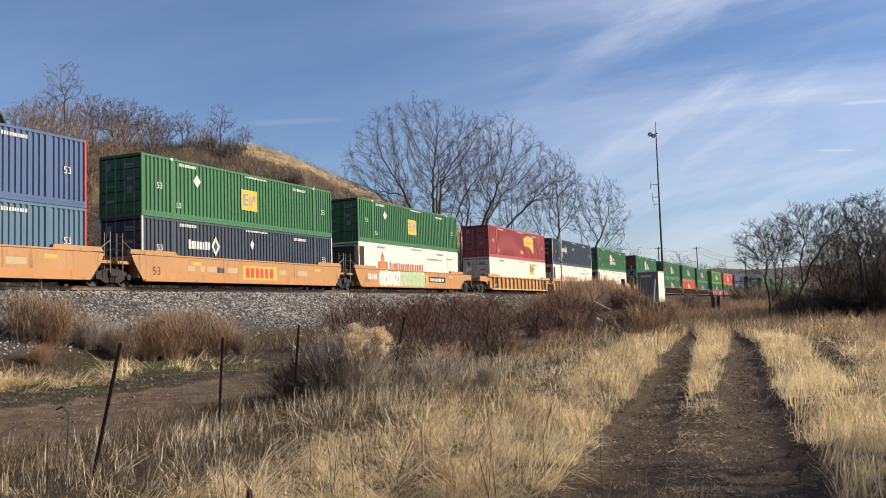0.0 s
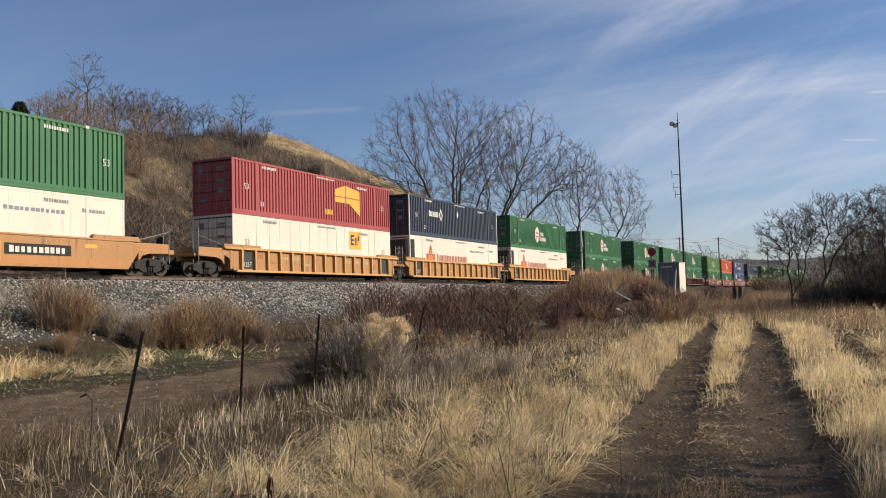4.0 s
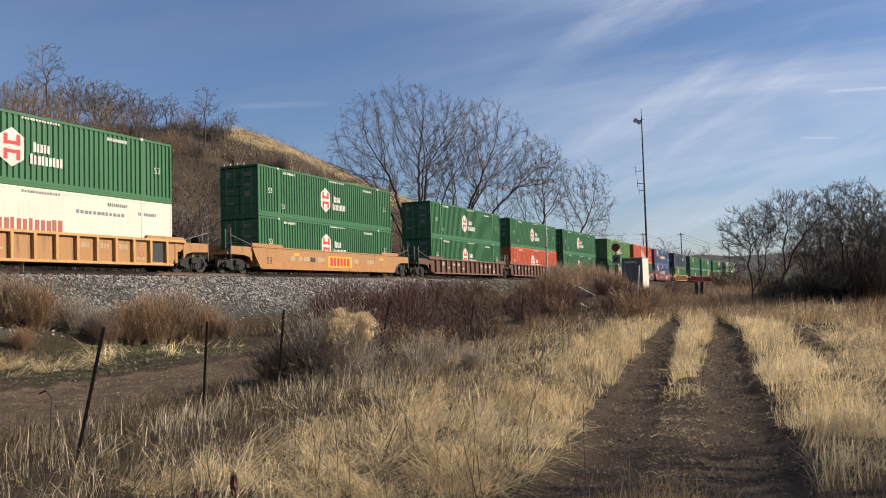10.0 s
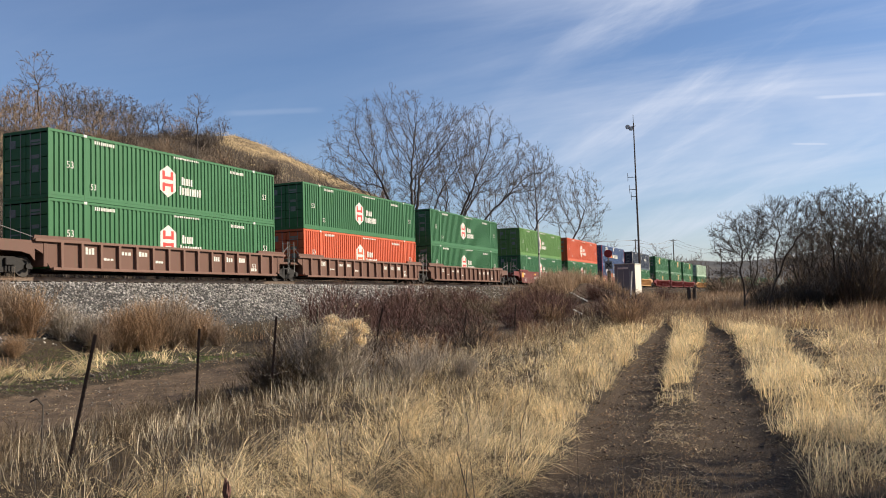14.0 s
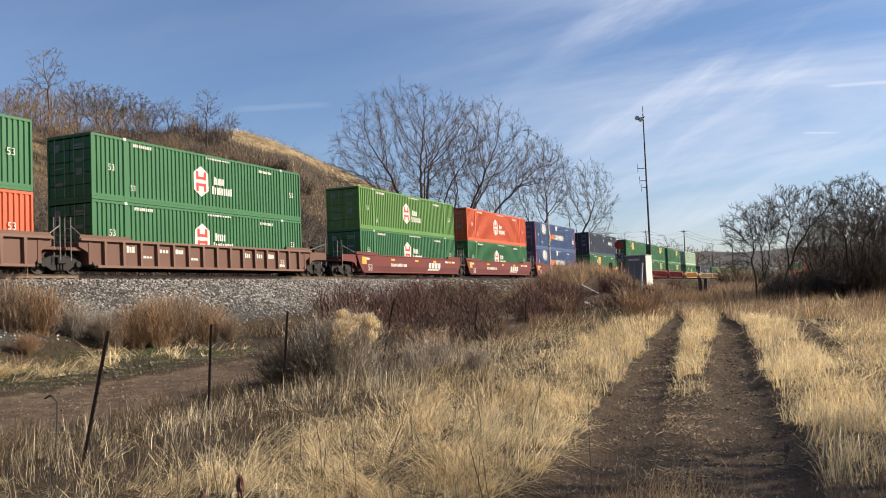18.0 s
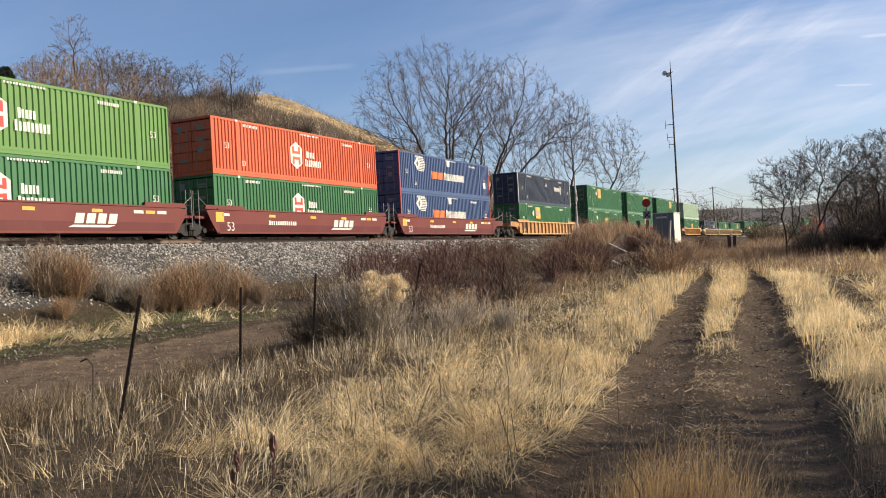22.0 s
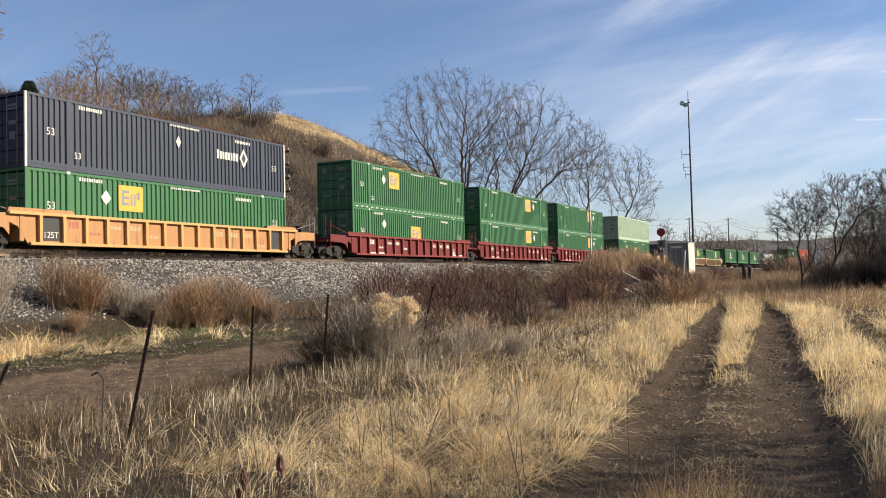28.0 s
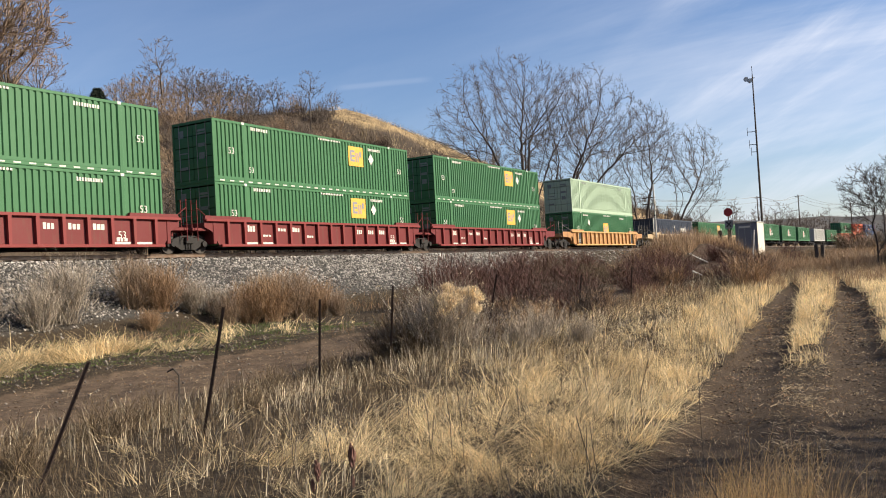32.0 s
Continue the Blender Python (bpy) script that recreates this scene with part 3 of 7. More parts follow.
# ---- the track ----
def line_at(s):
    """Place and heading (degrees to the right of +Y) of the track's middle at s metres along it."""
    d = np.clip(s - BEND, 0, 420)
    rest = max(s - BEND - 420, 0)
    a = d / RADIUS
    x = TRACK_X + RADIUS * (1 - math.cos(a)) + rest * math.sin(a)
    y = min(s, BEND) + RADIUS * math.sin(a) + rest * math.cos(a)
    return x, y, float(rail_z(s)), math.degrees(a)


def build_track():
    prof = ((-0.035, 0.0), (0.035, 0.0), (0.03, -0.04), (0.01, -0.05), (0.01, -0.14), (0.07, -0.17), (-0.07, -0.17), (-0.01, -0.14), (-0.01, -0.05), (-0.03, -0.04))
    stations = list(np.arange(-120, 208, 8.0)) + list(np.arange(208, 560, 8.0))
    for side, nm in ((0.7525, "rail"), (-0.7525, "rail")):
        v, f = [], []
        for k, s in enumerate(stations):
            x, y, z, h = line_at(s)
            c, sn = math.cos(radians(h)), math.sin(radians(h))
            for px, pz in prof:
                v.append((x + (side + px) * c, y - (side + px) * sn, z + pz))
            if k:
                a, q = (k - 1) * len(prof), len(prof)
                for i in range(q):
                    j = (i + 1) % q
                    f.append((a + i, a + j, a + q + j, a + q + i))
        tagged(link_mesh(nm, v, f, M["rail"]), "long steel rail, brown web and worn bright top", "rail", kind="structure")
    bm = boxes((-1.3, 1.3, -0.115, 0.115, -0.37, -0.165), bev=0.02)
    base = part("railway_tie", bm, M["tie"])
    tagged(base, "weathered wooden tie bedded in ballast", "tie", kind="structure")
    first = True
    for k in range(300):
        s = 12 + k * 0.55
        x, y, z, h = line_at(s)
        o = base if first else new("railway_tie", base.data)
        first = False
        o.matrix_basis = pose(x, y, z, 0, 0, -h + random.uniform(-1, 1))
        tagged(o, "weathered wooden tie bedded in ballast", "tie", "ties under the rails", "structure")


build_track()


# ---- containers ----
CL, CW, CH = 16.154, 2.591, 2.896
POST = 1.98   # the 40-foot posts stand this far from each end


def corrugated(y0, y1, x, z0, z1, depth, pitch=0.27):
    """A sheet of trapezoid ribs, standing along Y with its ribs upright."""
    v, f = [], []
    n = max(1, int(round((y1 - y0) / pitch)))
    p = (y1 - y0) / n
    ys = []
    for k in range(n):
        a = y0 + k * p
        ys += [(a, 0), (a + 0.50 * p, 0), (a + 0.63 * p, -depth), (a + 0.87 * p, -depth)]
    ys.append((y1, 0))
    for y, d in ys:
        v += [(x + d, y, z0), (x + d, y, z1)]
    for k in range(len(ys) - 1):
        f.append((2 * k, 2 * k + 2, 2 * k + 3, 2 * k + 1))
    return v, f


_cache = {}


def stock(key, make):
    """One mesh for all parts alike."""
    if key not in _cache:
        _cache[key] = make()
    return _cache[key]


def put(key, name, make, mat, parent, m=None, label=""):
    me = stock((key, mat.name), lambda: make(name, mat))
    o = new(name, me)
    o.parent = parent
    if m is not None:
        o.matrix_basis = m
    if label:
        o["label"] = label
    return o


def from_bm(fill):
    def make(name, mat):
        bm = bmesh.new()
        fill(bm)
        bmesh.ops.recalc_face_normals(bm, faces=bm.faces)
        me = bpy.data.meshes.new(name)
        bm.to_mesh(me)
        bm.free()
        me.materials.append(mat)
        return me
    return make


def from_lists(fill):
    def make(name, mat):
        me = bpy.data.meshes.new(name)
        v, f = fill()
        me.from_pydata(v, [], f)
        me.materials.append(mat)
        return me
    return make


def side_sheet(sign, ribbed):
    def fill():
        v, f = [], []
        for y0, y1 in ((0.10, POST - 0.09), (POST + 0.09, CL - POST - 0.09), (CL - POST + 0.09, CL - 0.10)):
            if ribbed:
                a, b = corrugated(y0, y1, sign * (CW / 2 - 0.012), 0.16, CH - 0.11, sign * 0.055)
            else:
                a, b = [(sign * (CW / 2 - 0.008), y, z) for y in (y0, y1) for z in (0.16, CH - 0.11)], [(0, 2, 3, 1)]
            k = len(v)
            v += a
            f += [tuple(i + k for i in q) for q in b]
        return v, f
    return fill


def panel_joints(bm):
    for k in range(1, 13):
        y = POST + 0.1 + k * (CL - 2 * POST) / 13
        box(bm, CW / 2 - 0.010, CW / 2 - 0.005, y - 0.012, y + 0.012, 0.16, CH - 0.11)


def mark(parent, shape, mat, y, z, label="", x=CW / 2 + 0.004, key=None, name="marking"):
    """Flat painted shape on the side that faces the field: polygons in (along, up) round (y, z)."""
    def fill():
        v, f = [], []
        for poly in shape:
            k = len(v)
            v += [(0, p[0], p[1]) for p in poly]
            f.append(tuple(range(k, k + len(poly))))
        return v, f
    me = stock((key or id(shape), mat.name), lambda: from_lists(fill)(name, mat))
    o = new(name, me)
    o.parent, o.location = parent, (x, y, z)
    if "lettering" in name or "joint" in name:
        o["kind"] = "stuff"
    if label:
        o["label"] = label
    return o


def rect(y0, y1, z0, z1):
    return [(y0, z0), (y1, z0), (y1, z1), (y0, z1)]


def bars(n, w, h, gap=0.35, uneven=True, seed=3):
    rng = random.Random(seed)
    step = w / n
    return [rect(k * step, k * step + step * (1 - gap * rng.uniform(0.5, 1.3)), 0, h * (1.0 if k == 0 or not uneven else rng.choice((0.86, 0.86, 0.92)))) for k in range(n)]


HEX = [[(-0.56, -0.44), (0, -0.78), (0.56, -0.44), (0.56, 0.44), (0, 0.78), (-0.56, 0.44)]]
HLET = [rect(-0.38, -0.20, 0.08, 0.5), rect(0.20, 0.38, 0.08, 0.5), rect(-0.2, 0.2, 0.1, 0.24), rect(-0.38, -0.20, -0.5, -0.08), rect(0.20, 0.38, -0.5, -0.08), rect(-0.2, 0.2, -0.24, -0.10)]
NAME1, NAME2 = bars(5, 0.85, 0.40, 0.3, seed=1), bars(9, 1.65, 0.42, 0.3, seed=2)
SQUARE = [rect(-0.68, 0.68, -0.55, 0.55)]
EMBLEM = [rect(-0.52, -0.38, -0.30, 0.34), rect(-0.38, -0.1, 0.22, 0.34), rect(-0.38, -0.1, -0.04, 0.08), rect(-0.38, -0.1, -0.30, -0.18), rect(-0.02, 0.08, -0.3, 0.2), rect(0.16, 0.26, -0.3, 0.2), rect(0.34, 0.5, -0.02, 0.30)]
WORD = bars(8, 1.62, 0.44, 0.35, seed=4)
DIAMOND = [[(0, -0.5), (0.32, 0), (0, 0.5), (-0.32, 0)]]
DIAMOND_IN = [[(0, -0.28), (0.17, 0), (0, 0.28), (-0.17, 0)]]
LOZENGE = [[(0, -0.32), (0.27, 0), (0, 0.32), (-0.27, 0)]]
SMALL, SMALLER = bars(10, 1.2, 0.16, 0.35, seed=5), bars(14, 1.9, 0.10, 0.35, seed=6)
SUNWING = [[(-1.5, -0.15), (0.1, -0.15), (1.35, -0.85), (1.35, 0.72), (-0.3, 0.95), (-1.5, 0.62)]]
SUNCUT = [rect(-1.5, 1.35, 0.16, 0.24), rect(-0.36, -0.26, -0.35, 0.95)]
GOTHIC = bars(19, 5.4, 0.74, 0.4, seed=8)
CREST = [rect(-0.5, 0.5, -0.35, 0.22), [(-0.7, -0.5), (-0.5, -0.6), (-0.5, 0.2), (-0.7, 0.25)], [(0.5, -0.6), (0.7, -0.5), (0.7, 0.25), (0.5, 0.2)], [(-0.28, 0.24), (0.28, 0.24), (0.2, 0.62), (0, 0.95), (-0.2, 0.62)]]
CRESTB = [rect(-0.38, 0.38, -0.28, 0.12), rect(-0.12, 0.12, 0.30, 0.5)]
MAKER = bars(12, 2.8, 0.16, 0.35, seed=10)
DISC = [[(0.72 * math.cos(k * 0.2618), 0.72 * math.sin(k * 0.2618)) for k in range(24)]]
DISCGRID = [rect(-0.6, 0.6, 0.12, 0.2), rect(-0.6, 0.6, -0.24, -0.16), rect(-0.04, 0.04, -0.66, 0.66)]
REDWORD, WHITEWORD = bars(10, 2.1, 0.60, 0.35, seed=11), bars(19, 3.7, 0.60, 0.35, seed=12)
PATCH = [rect(-0.26, 0.26, -0.24, 0.24)]


def digits(parent, text, size, mat, x, y, z, name="number"):
    cu = bpy.data.curves.new(name, "FONT")
    cu.body, cu.size, cu.align_x = text, size, "CENTER"
    ob = bpy.data.objects.new(name, cu)
    scene.collection.objects.link(ob)
    me = bpy.data.meshes.new_from_object(ob.evaluated_get(bpy.context.evaluated_depsgraph_get()))
    bpy.data.objects.remove(ob)
    me.materials.append(mat)
    return me


def number_mark(parent, text, size, mat, y, z, x=CW / 2 + 0.004):
    me = stock(("digits", text, size, mat.name), lambda: digits(parent, text, size, mat, x, y, z))
    o = new("number", me)
    o.parent = parent
    o.matrix_basis = pose(x, y, z, 90, 0, 90)
    return o


def container(kind, colour, label, m, detail=2, ends=None, spot=None):
    """A 53-foot box: corrugated sheets, posts, rails, castings, doors and painted marks."""
    mat = M[colour]
    c = thing("shipping_container", label, "container", "containers on the train", m)
    ribbed = kind not in ("reefer", "white_box")
    put(("side+", ribbed), "side_panel", from_lists(side_sheet(1, ribbed)), mat, c)
    put(("side-", ribbed), "side_panel", from_lists(side_sheet(-1, ribbed)), mat, c)
    put("roof", "roof", from_bm(lambda bm: box(bm, -CW / 2 + 0.03, CW / 2 - 0.03, 0.03, CL - 0.03, CH - 0.07, CH - 0.03)), mat, c)
    put("floor", "underside", from_bm(lambda bm: box(bm, -CW / 2 + 0.05, CW / 2 - 0.05, 0.03, CL - 0.03, 0.05, 0.13)), M["dark"], c)
    for sx in (1, -1):
        x0, x1 = sorted((sx * (CW / 2), sx * (CW / 2 - 0.07)))
        put(("toprail", sx), "top_rail", from_bm(lambda bm: box(bm, x0, x1, 0.06, CL - 0.06, CH - 0.12, CH, 0.012)), mat, c)
        put(("lowrail", sx), "bottom_rail", from_bm(lambda bm: (box(bm, x0, x1, 0.06, CL - 0.06, 0.0, 0.15, 0.012), box(bm, min(x0, x1) + 0.002, max(x0, x1) - 0.002, 0.06, CL - 0.06, 0.15, 0.28))), mat, c)
        pm = ends or mat
        for y in (0.0, CL - 0.11):
            put(("corner", sx), "corner_post", from_bm(lambda bm: box(bm, x0 - 0.003, x1 + 0.003, 0, 0.11, 0.0, CH + 0.002, 0.012)), pm, c, pose(0, y, 0))
        if detail > 0:
            for y in (POST, CL - POST):
                put(("post", sx), "post", from_bm(lambda bm: box(bm, x0 - 0.006, x1 + 0.006, -0.085, 0.085, 0.0, CH + 0.003, 0.012)), mat, c, pose(0, y, 0))
                if sx > 0:
                    put("cast", "corner_casting", from_bm(lambda bm: box(bm, CW / 2 - 0.1, CW / 2 + 0.012, -0.09, 0.09, CH - 0.115, CH + 0.008, 0.01)), M["seal"] if kind in ("hub", "emp", "box") else mat, c, pose(0, y, 0))
    # door end towards the camera, plain ribbed end beyond
    for sx in (-1, 1):
        x0, x1 = sorted((sx * 0.012, sx * (CW / 2 - 0.08)))
        d = put(("door", sx), "door", from_bm(lambda bm: [box(bm, x0, x1, 0.03, 0.07, 0.17 + k * 0.515, 0.17 + k * 0.515 + 0.49, 0.02) for k in range(5)]), mat, c)
        if detail > 0:
            for k in (0.28, 0.85):
                put(("rod", sx, k), "lock_rod", from_bm(lambda bm: tube(bm, (sx * k, 0.012, 0.1), (sx * k, 0.012, CH - 0.1), 0.018, n=6)), M["rod"], d)
    put("sill", "door_sill", from_bm(lambda bm: box(bm, -CW / 2 + 0.07, CW / 2 - 0.07, 0.0, 0.08, 0.0, 0.16)), mat, c)
    put("header", "door_header", from_bm(lambda bm: box(bm, -CW / 2 + 0.07, CW / 2 - 0.07, 0.0, 0.08, CH - 0.12, CH)), mat, c)

    def end_sheet():
        v, f = corrugated(-CW / 2 + 0.07, CW / 2 - 0.07, 0, 0.0, CH, 0.045, 0.25)
        return [(p[1], CL - 0.05 + p[0], p[2]) for p in v], f
    put("end", "end_panel", from_lists(end_sheet), mat, c)
    dim = M["mark_dim"]
    if detail > 1:
        # door marks kept dim: the shade on this end is in their colour
        for k, (x, z, w, h) in enumerate(((-0.75, 2.35, 0.34, 0.34), (0.55, 2.42, 0.5, 0.10), (0.55, 2.28, 0.5, 0.08), (0.55, 1.75, 0.42, 0.16), (0.55, 1.25, 0.36, 0.3), (-0.6, 1.45, 0.5, 0.06), (-0.6, 0.75, 0.44, 0.14))):
            put(("plate", k), "door_marking", from_bm(lambda bm: box(bm, x - w / 2, x + w / 2, 0.022, 0.03, z - h / 2, z + h / 2)), dim, c)
    W = M["mark_white"]
    if kind == "hub":
        mark(c, HEX, W, 7.15, 1.48, "white hexagon emblem", key="hex", name="emblem")
        mark(c, HLET, M["mark_red"] if colour != "orange" else M["orange"], 7.15, 1.48, key="hlet", x=CW / 2 + 0.008, name="lettering")
        mark(c, NAME1, W, 8.15, 1.42, key="n1", name="lettering")
        mark(c, NAME2, W, 8.0, 0.92, key="n2", name="lettering")
    elif kind == "emp":
        sq, lz, z = spot
        mark(c, SQUARE, M["mark_yellow"], sq, z, "yellow square emblem", key="sq", name="emblem")
        mark(c, EMBLEM, M["mark_grey"], sq, z, key="emb", x=CW / 2 + 0.008, name="lettering")
        mark(c, LOZENGE, W, lz, 2.0, key="loz", name="lozenge")
        if z > 2:
            for k in range(26):
                mark(c, [rect(-0.14, 0.14, 0.055, 0.115)], W, 0.5 + k * 0.61, 0.0, key="dash", name="reflector", x=CW / 2 + 0.003)
    elif kind == "umax":
        wy = spot[0]
        mark(c, WORD, W, wy, 1.55, key="word", name="lettering")
        mark(c, DIAMOND, W, wy + 2.0, 1.75, key="dia", name="emblem")
        mark(c, DIAMOND_IN, mat, wy + 2.0, 1.75, key="diain", x=CW / 2 + 0.008, name="lettering")
        mark(c, DIAMOND_IN, W, 8.1, 2.0, key="diain2", name="lozenge")
    elif kind == "sun":
        mark(c, SUNWING, M["mark_yellow"], 11.0, 1.6, "yellow wing emblem", key="sunw", name="emblem")
        mark(c, SUNCUT, M["mark_brown"], 11.0, 1.6, key="sunc", x=CW / 2 + 0.008, name="lettering")
        mark(c, bars(6, 0.85, 0.34, 0.3, seed=9), M["mark_yellow"], 8.42, 0.62, key="csx", name="lettering")
    elif kind == "reefer":
        put("joints", "panel_joint", from_bm(panel_joints), M["seal"], c)
        put("unit", "cooling_unit", from_bm(lambda bm: (box(bm, -1.1, 1.1, -0.16, 0.02, 0.35, 2.6, 0.05), box(bm, -0.55, 0.1, -0.2, -0.14, 0.9, 2.2, 0.03))), M["mark_black"], c)
        mark(c, CREST, M["mark_brown"], 3.25, 1.45, "brown crest", key="crest", name="emblem")
        mark(c, CRESTB, M["mark_orange"], 3.25, 1.45, key="crestb", x=CW / 2 + 0.008, name="lettering")
        mark(c, GOTHIC, M["mark_brown"], 4.25, 0.98, "faded red lettering as plain bars", key="goth", name="lettering")
        mark(c, MAKER, M["mark_grey"], 10.3, 2.05, key="maker", name="lettering")
        mark(c, SMALL, M["mark_grey"], 13.9, 2.2, key="small", name="lettering")
        put("brace", "corner_frame", from_bm(lambda bm: (tube(bm, (CW / 2 - 0.04, 0.1, 2.6), (CW / 2 - 0.04, 0.75, 0.5), 0.03, n=6), box(bm, CW / 2 - 0.055, CW / 2 + 0.004, 0.12, 0.72, 0.5, 2.6))), M["dark"], c)
    elif kind == "pacer":
        mark(c, [[(-0.62, 0), (-0.12, -0.5), (0.38, 0), (-0.12, 0.5)]], W, 2.95, 2.15, "white diamond emblem", key="pdia", name="emblem")
        mark(c, [rect(0.05, 1.15 - abs(k - 4) * 0.07, -0.52 + k * 0.12, -0.45 + k * 0.12) for k in range(9)], W, 2.95, 2.15, key="plines", x=CW / 2 + 0.002, name="lettering")
        mark(c, [[(-0.3, 0), (-0.12, -0.24), (0.06, 0), (-0.12, 0.24)]], mat, 2.95, 2.15, key="pdia2", x=CW / 2 + 0.008, name="lettering")
        mark(c, REDWORD, M["mark_orange"], 5.05, 1.18, key="redw", name="lettering")
        mark(c, WHITEWORD, W, 7.28, 1.18, key="whitew", name="lettering")
        mark(c, PATCH, W, 8.04, 2.5, key="patch", name="label_plate")
        mark(c, PATCH, W, 15.1, 1.15, key="patch", name="label_plate")
    elif kind == "white_box":
        put("joints", "panel_joint", from_bm(panel_joints), M["mark_dim"], c)
        mark(c, SQUARE, M["mark_yellow"], 11.7, 2.1, "yellow square emblem", key="sq", name="emblem")
        mark(c, EMBLEM, M["mark_black"], 11.7, 2.1, key="emb", x=CW / 2 + 0.008, name="lettering")
    if detail > 1:
        num = dim if colour in ("white", "grey", "green_pale") else W
        mark(c, SMALL, num, 2.5, CH - 0.32, key="small", name="lettering")
        mark(c, SMALLER, num, 7.6, CH - 0.22, key="smaller", name="lettering")
        mark(c, SMALL, num, CL - 4.1, CH - 0.42, key="small", name="lettering")
        if kind != "reefer":
            for y in (1.15, CL - 1.0):
                number_mark(c, "53", 0.42, num, y, 1.35)
            number_mark(c, "53", 0.36, num, POST + 0.45, 0.55)
    return c


# ---- well cars ----
def truck(parent, y, moving):
    """A two-axle freight truck: side frames, bolster, springs and wheelsets."""
    t = put("bolster", "truck", from_bm(lambda bm: (box(bm, -1.2, 1.2, -0.22, 0.22, 0.42, 0.72, 0.03), tube(bm, (0, 0, 0.7), (0, 0, 0.95), 0.3, n=12))), M["dark"], parent, pose(0, y, 0))
    for sx in (-1, 1):
        def frame_side(bm, sx=sx):
            x0, x1 = sorted((sx * 0.93, sx * 1.06))
            prism(bm, ((-1.15, 0.42), (-0.85, 0.62), (-0.35, 0.78), (0.35, 0.78), (0.85, 0.62), (1.15, 0.42), (1.15, 0.30), (0.75, 0.34), (0.42, 0.16), (-0.42, 0.16), (-0.75, 0.34), (-1.15, 0.30)), "x", x0, x1)
            for k in (-0.14, 0.0, 0.14):
                tube(bm, (sx * 1.07, k, 0.2), (sx * 1.07, k, 0.5), 0.06, n=8)
            for k in (-0.89, 0.89):
                tube(bm, (sx * 1.0, k, 0.42), (sx * 1.15, k, 0.42), 0.13, n=10)
        put(("frame", sx), "side_frame", from_bm(frame_side), M["dark"], t)
    for k in (-0.89, 0.89):
        def wheels(bm):
            tube(bm, (-1.05, 0, 0), (1.05, 0, 0), 0.075, n=8)
            for sx in (-1, 1):
                tube(bm, (sx * 0.68, 0, 0), (sx * 0.715, 0, 0), 0.455, n=24)
                tube(bm, (sx * 0.715, 0, 0), (sx * 0.82, 0, 0), 0.42, n=24)
                tube(bm, (sx * 0.82, 0, 0), (sx * 0.85, 0, 0), 0.16, 0.13, n=12)
                for q in range(3):
                    w = q * 2.094
                    tube(bm, (sx * 0.825, 0.28 * math.cos(w), 0.28 * math.sin(w)), (sx * 0.832, 0.28 * math.cos(w), 0.28 * math.sin(w)), 0.04, n=6)
        o = put("wheelset", "wheelset", from_bm(wheels), M["wheel"], t, pose(0, k, 0.42))
        if moving:
            SPIN.append((o, k))
    return t


SPIN = []
TOP = 1.52


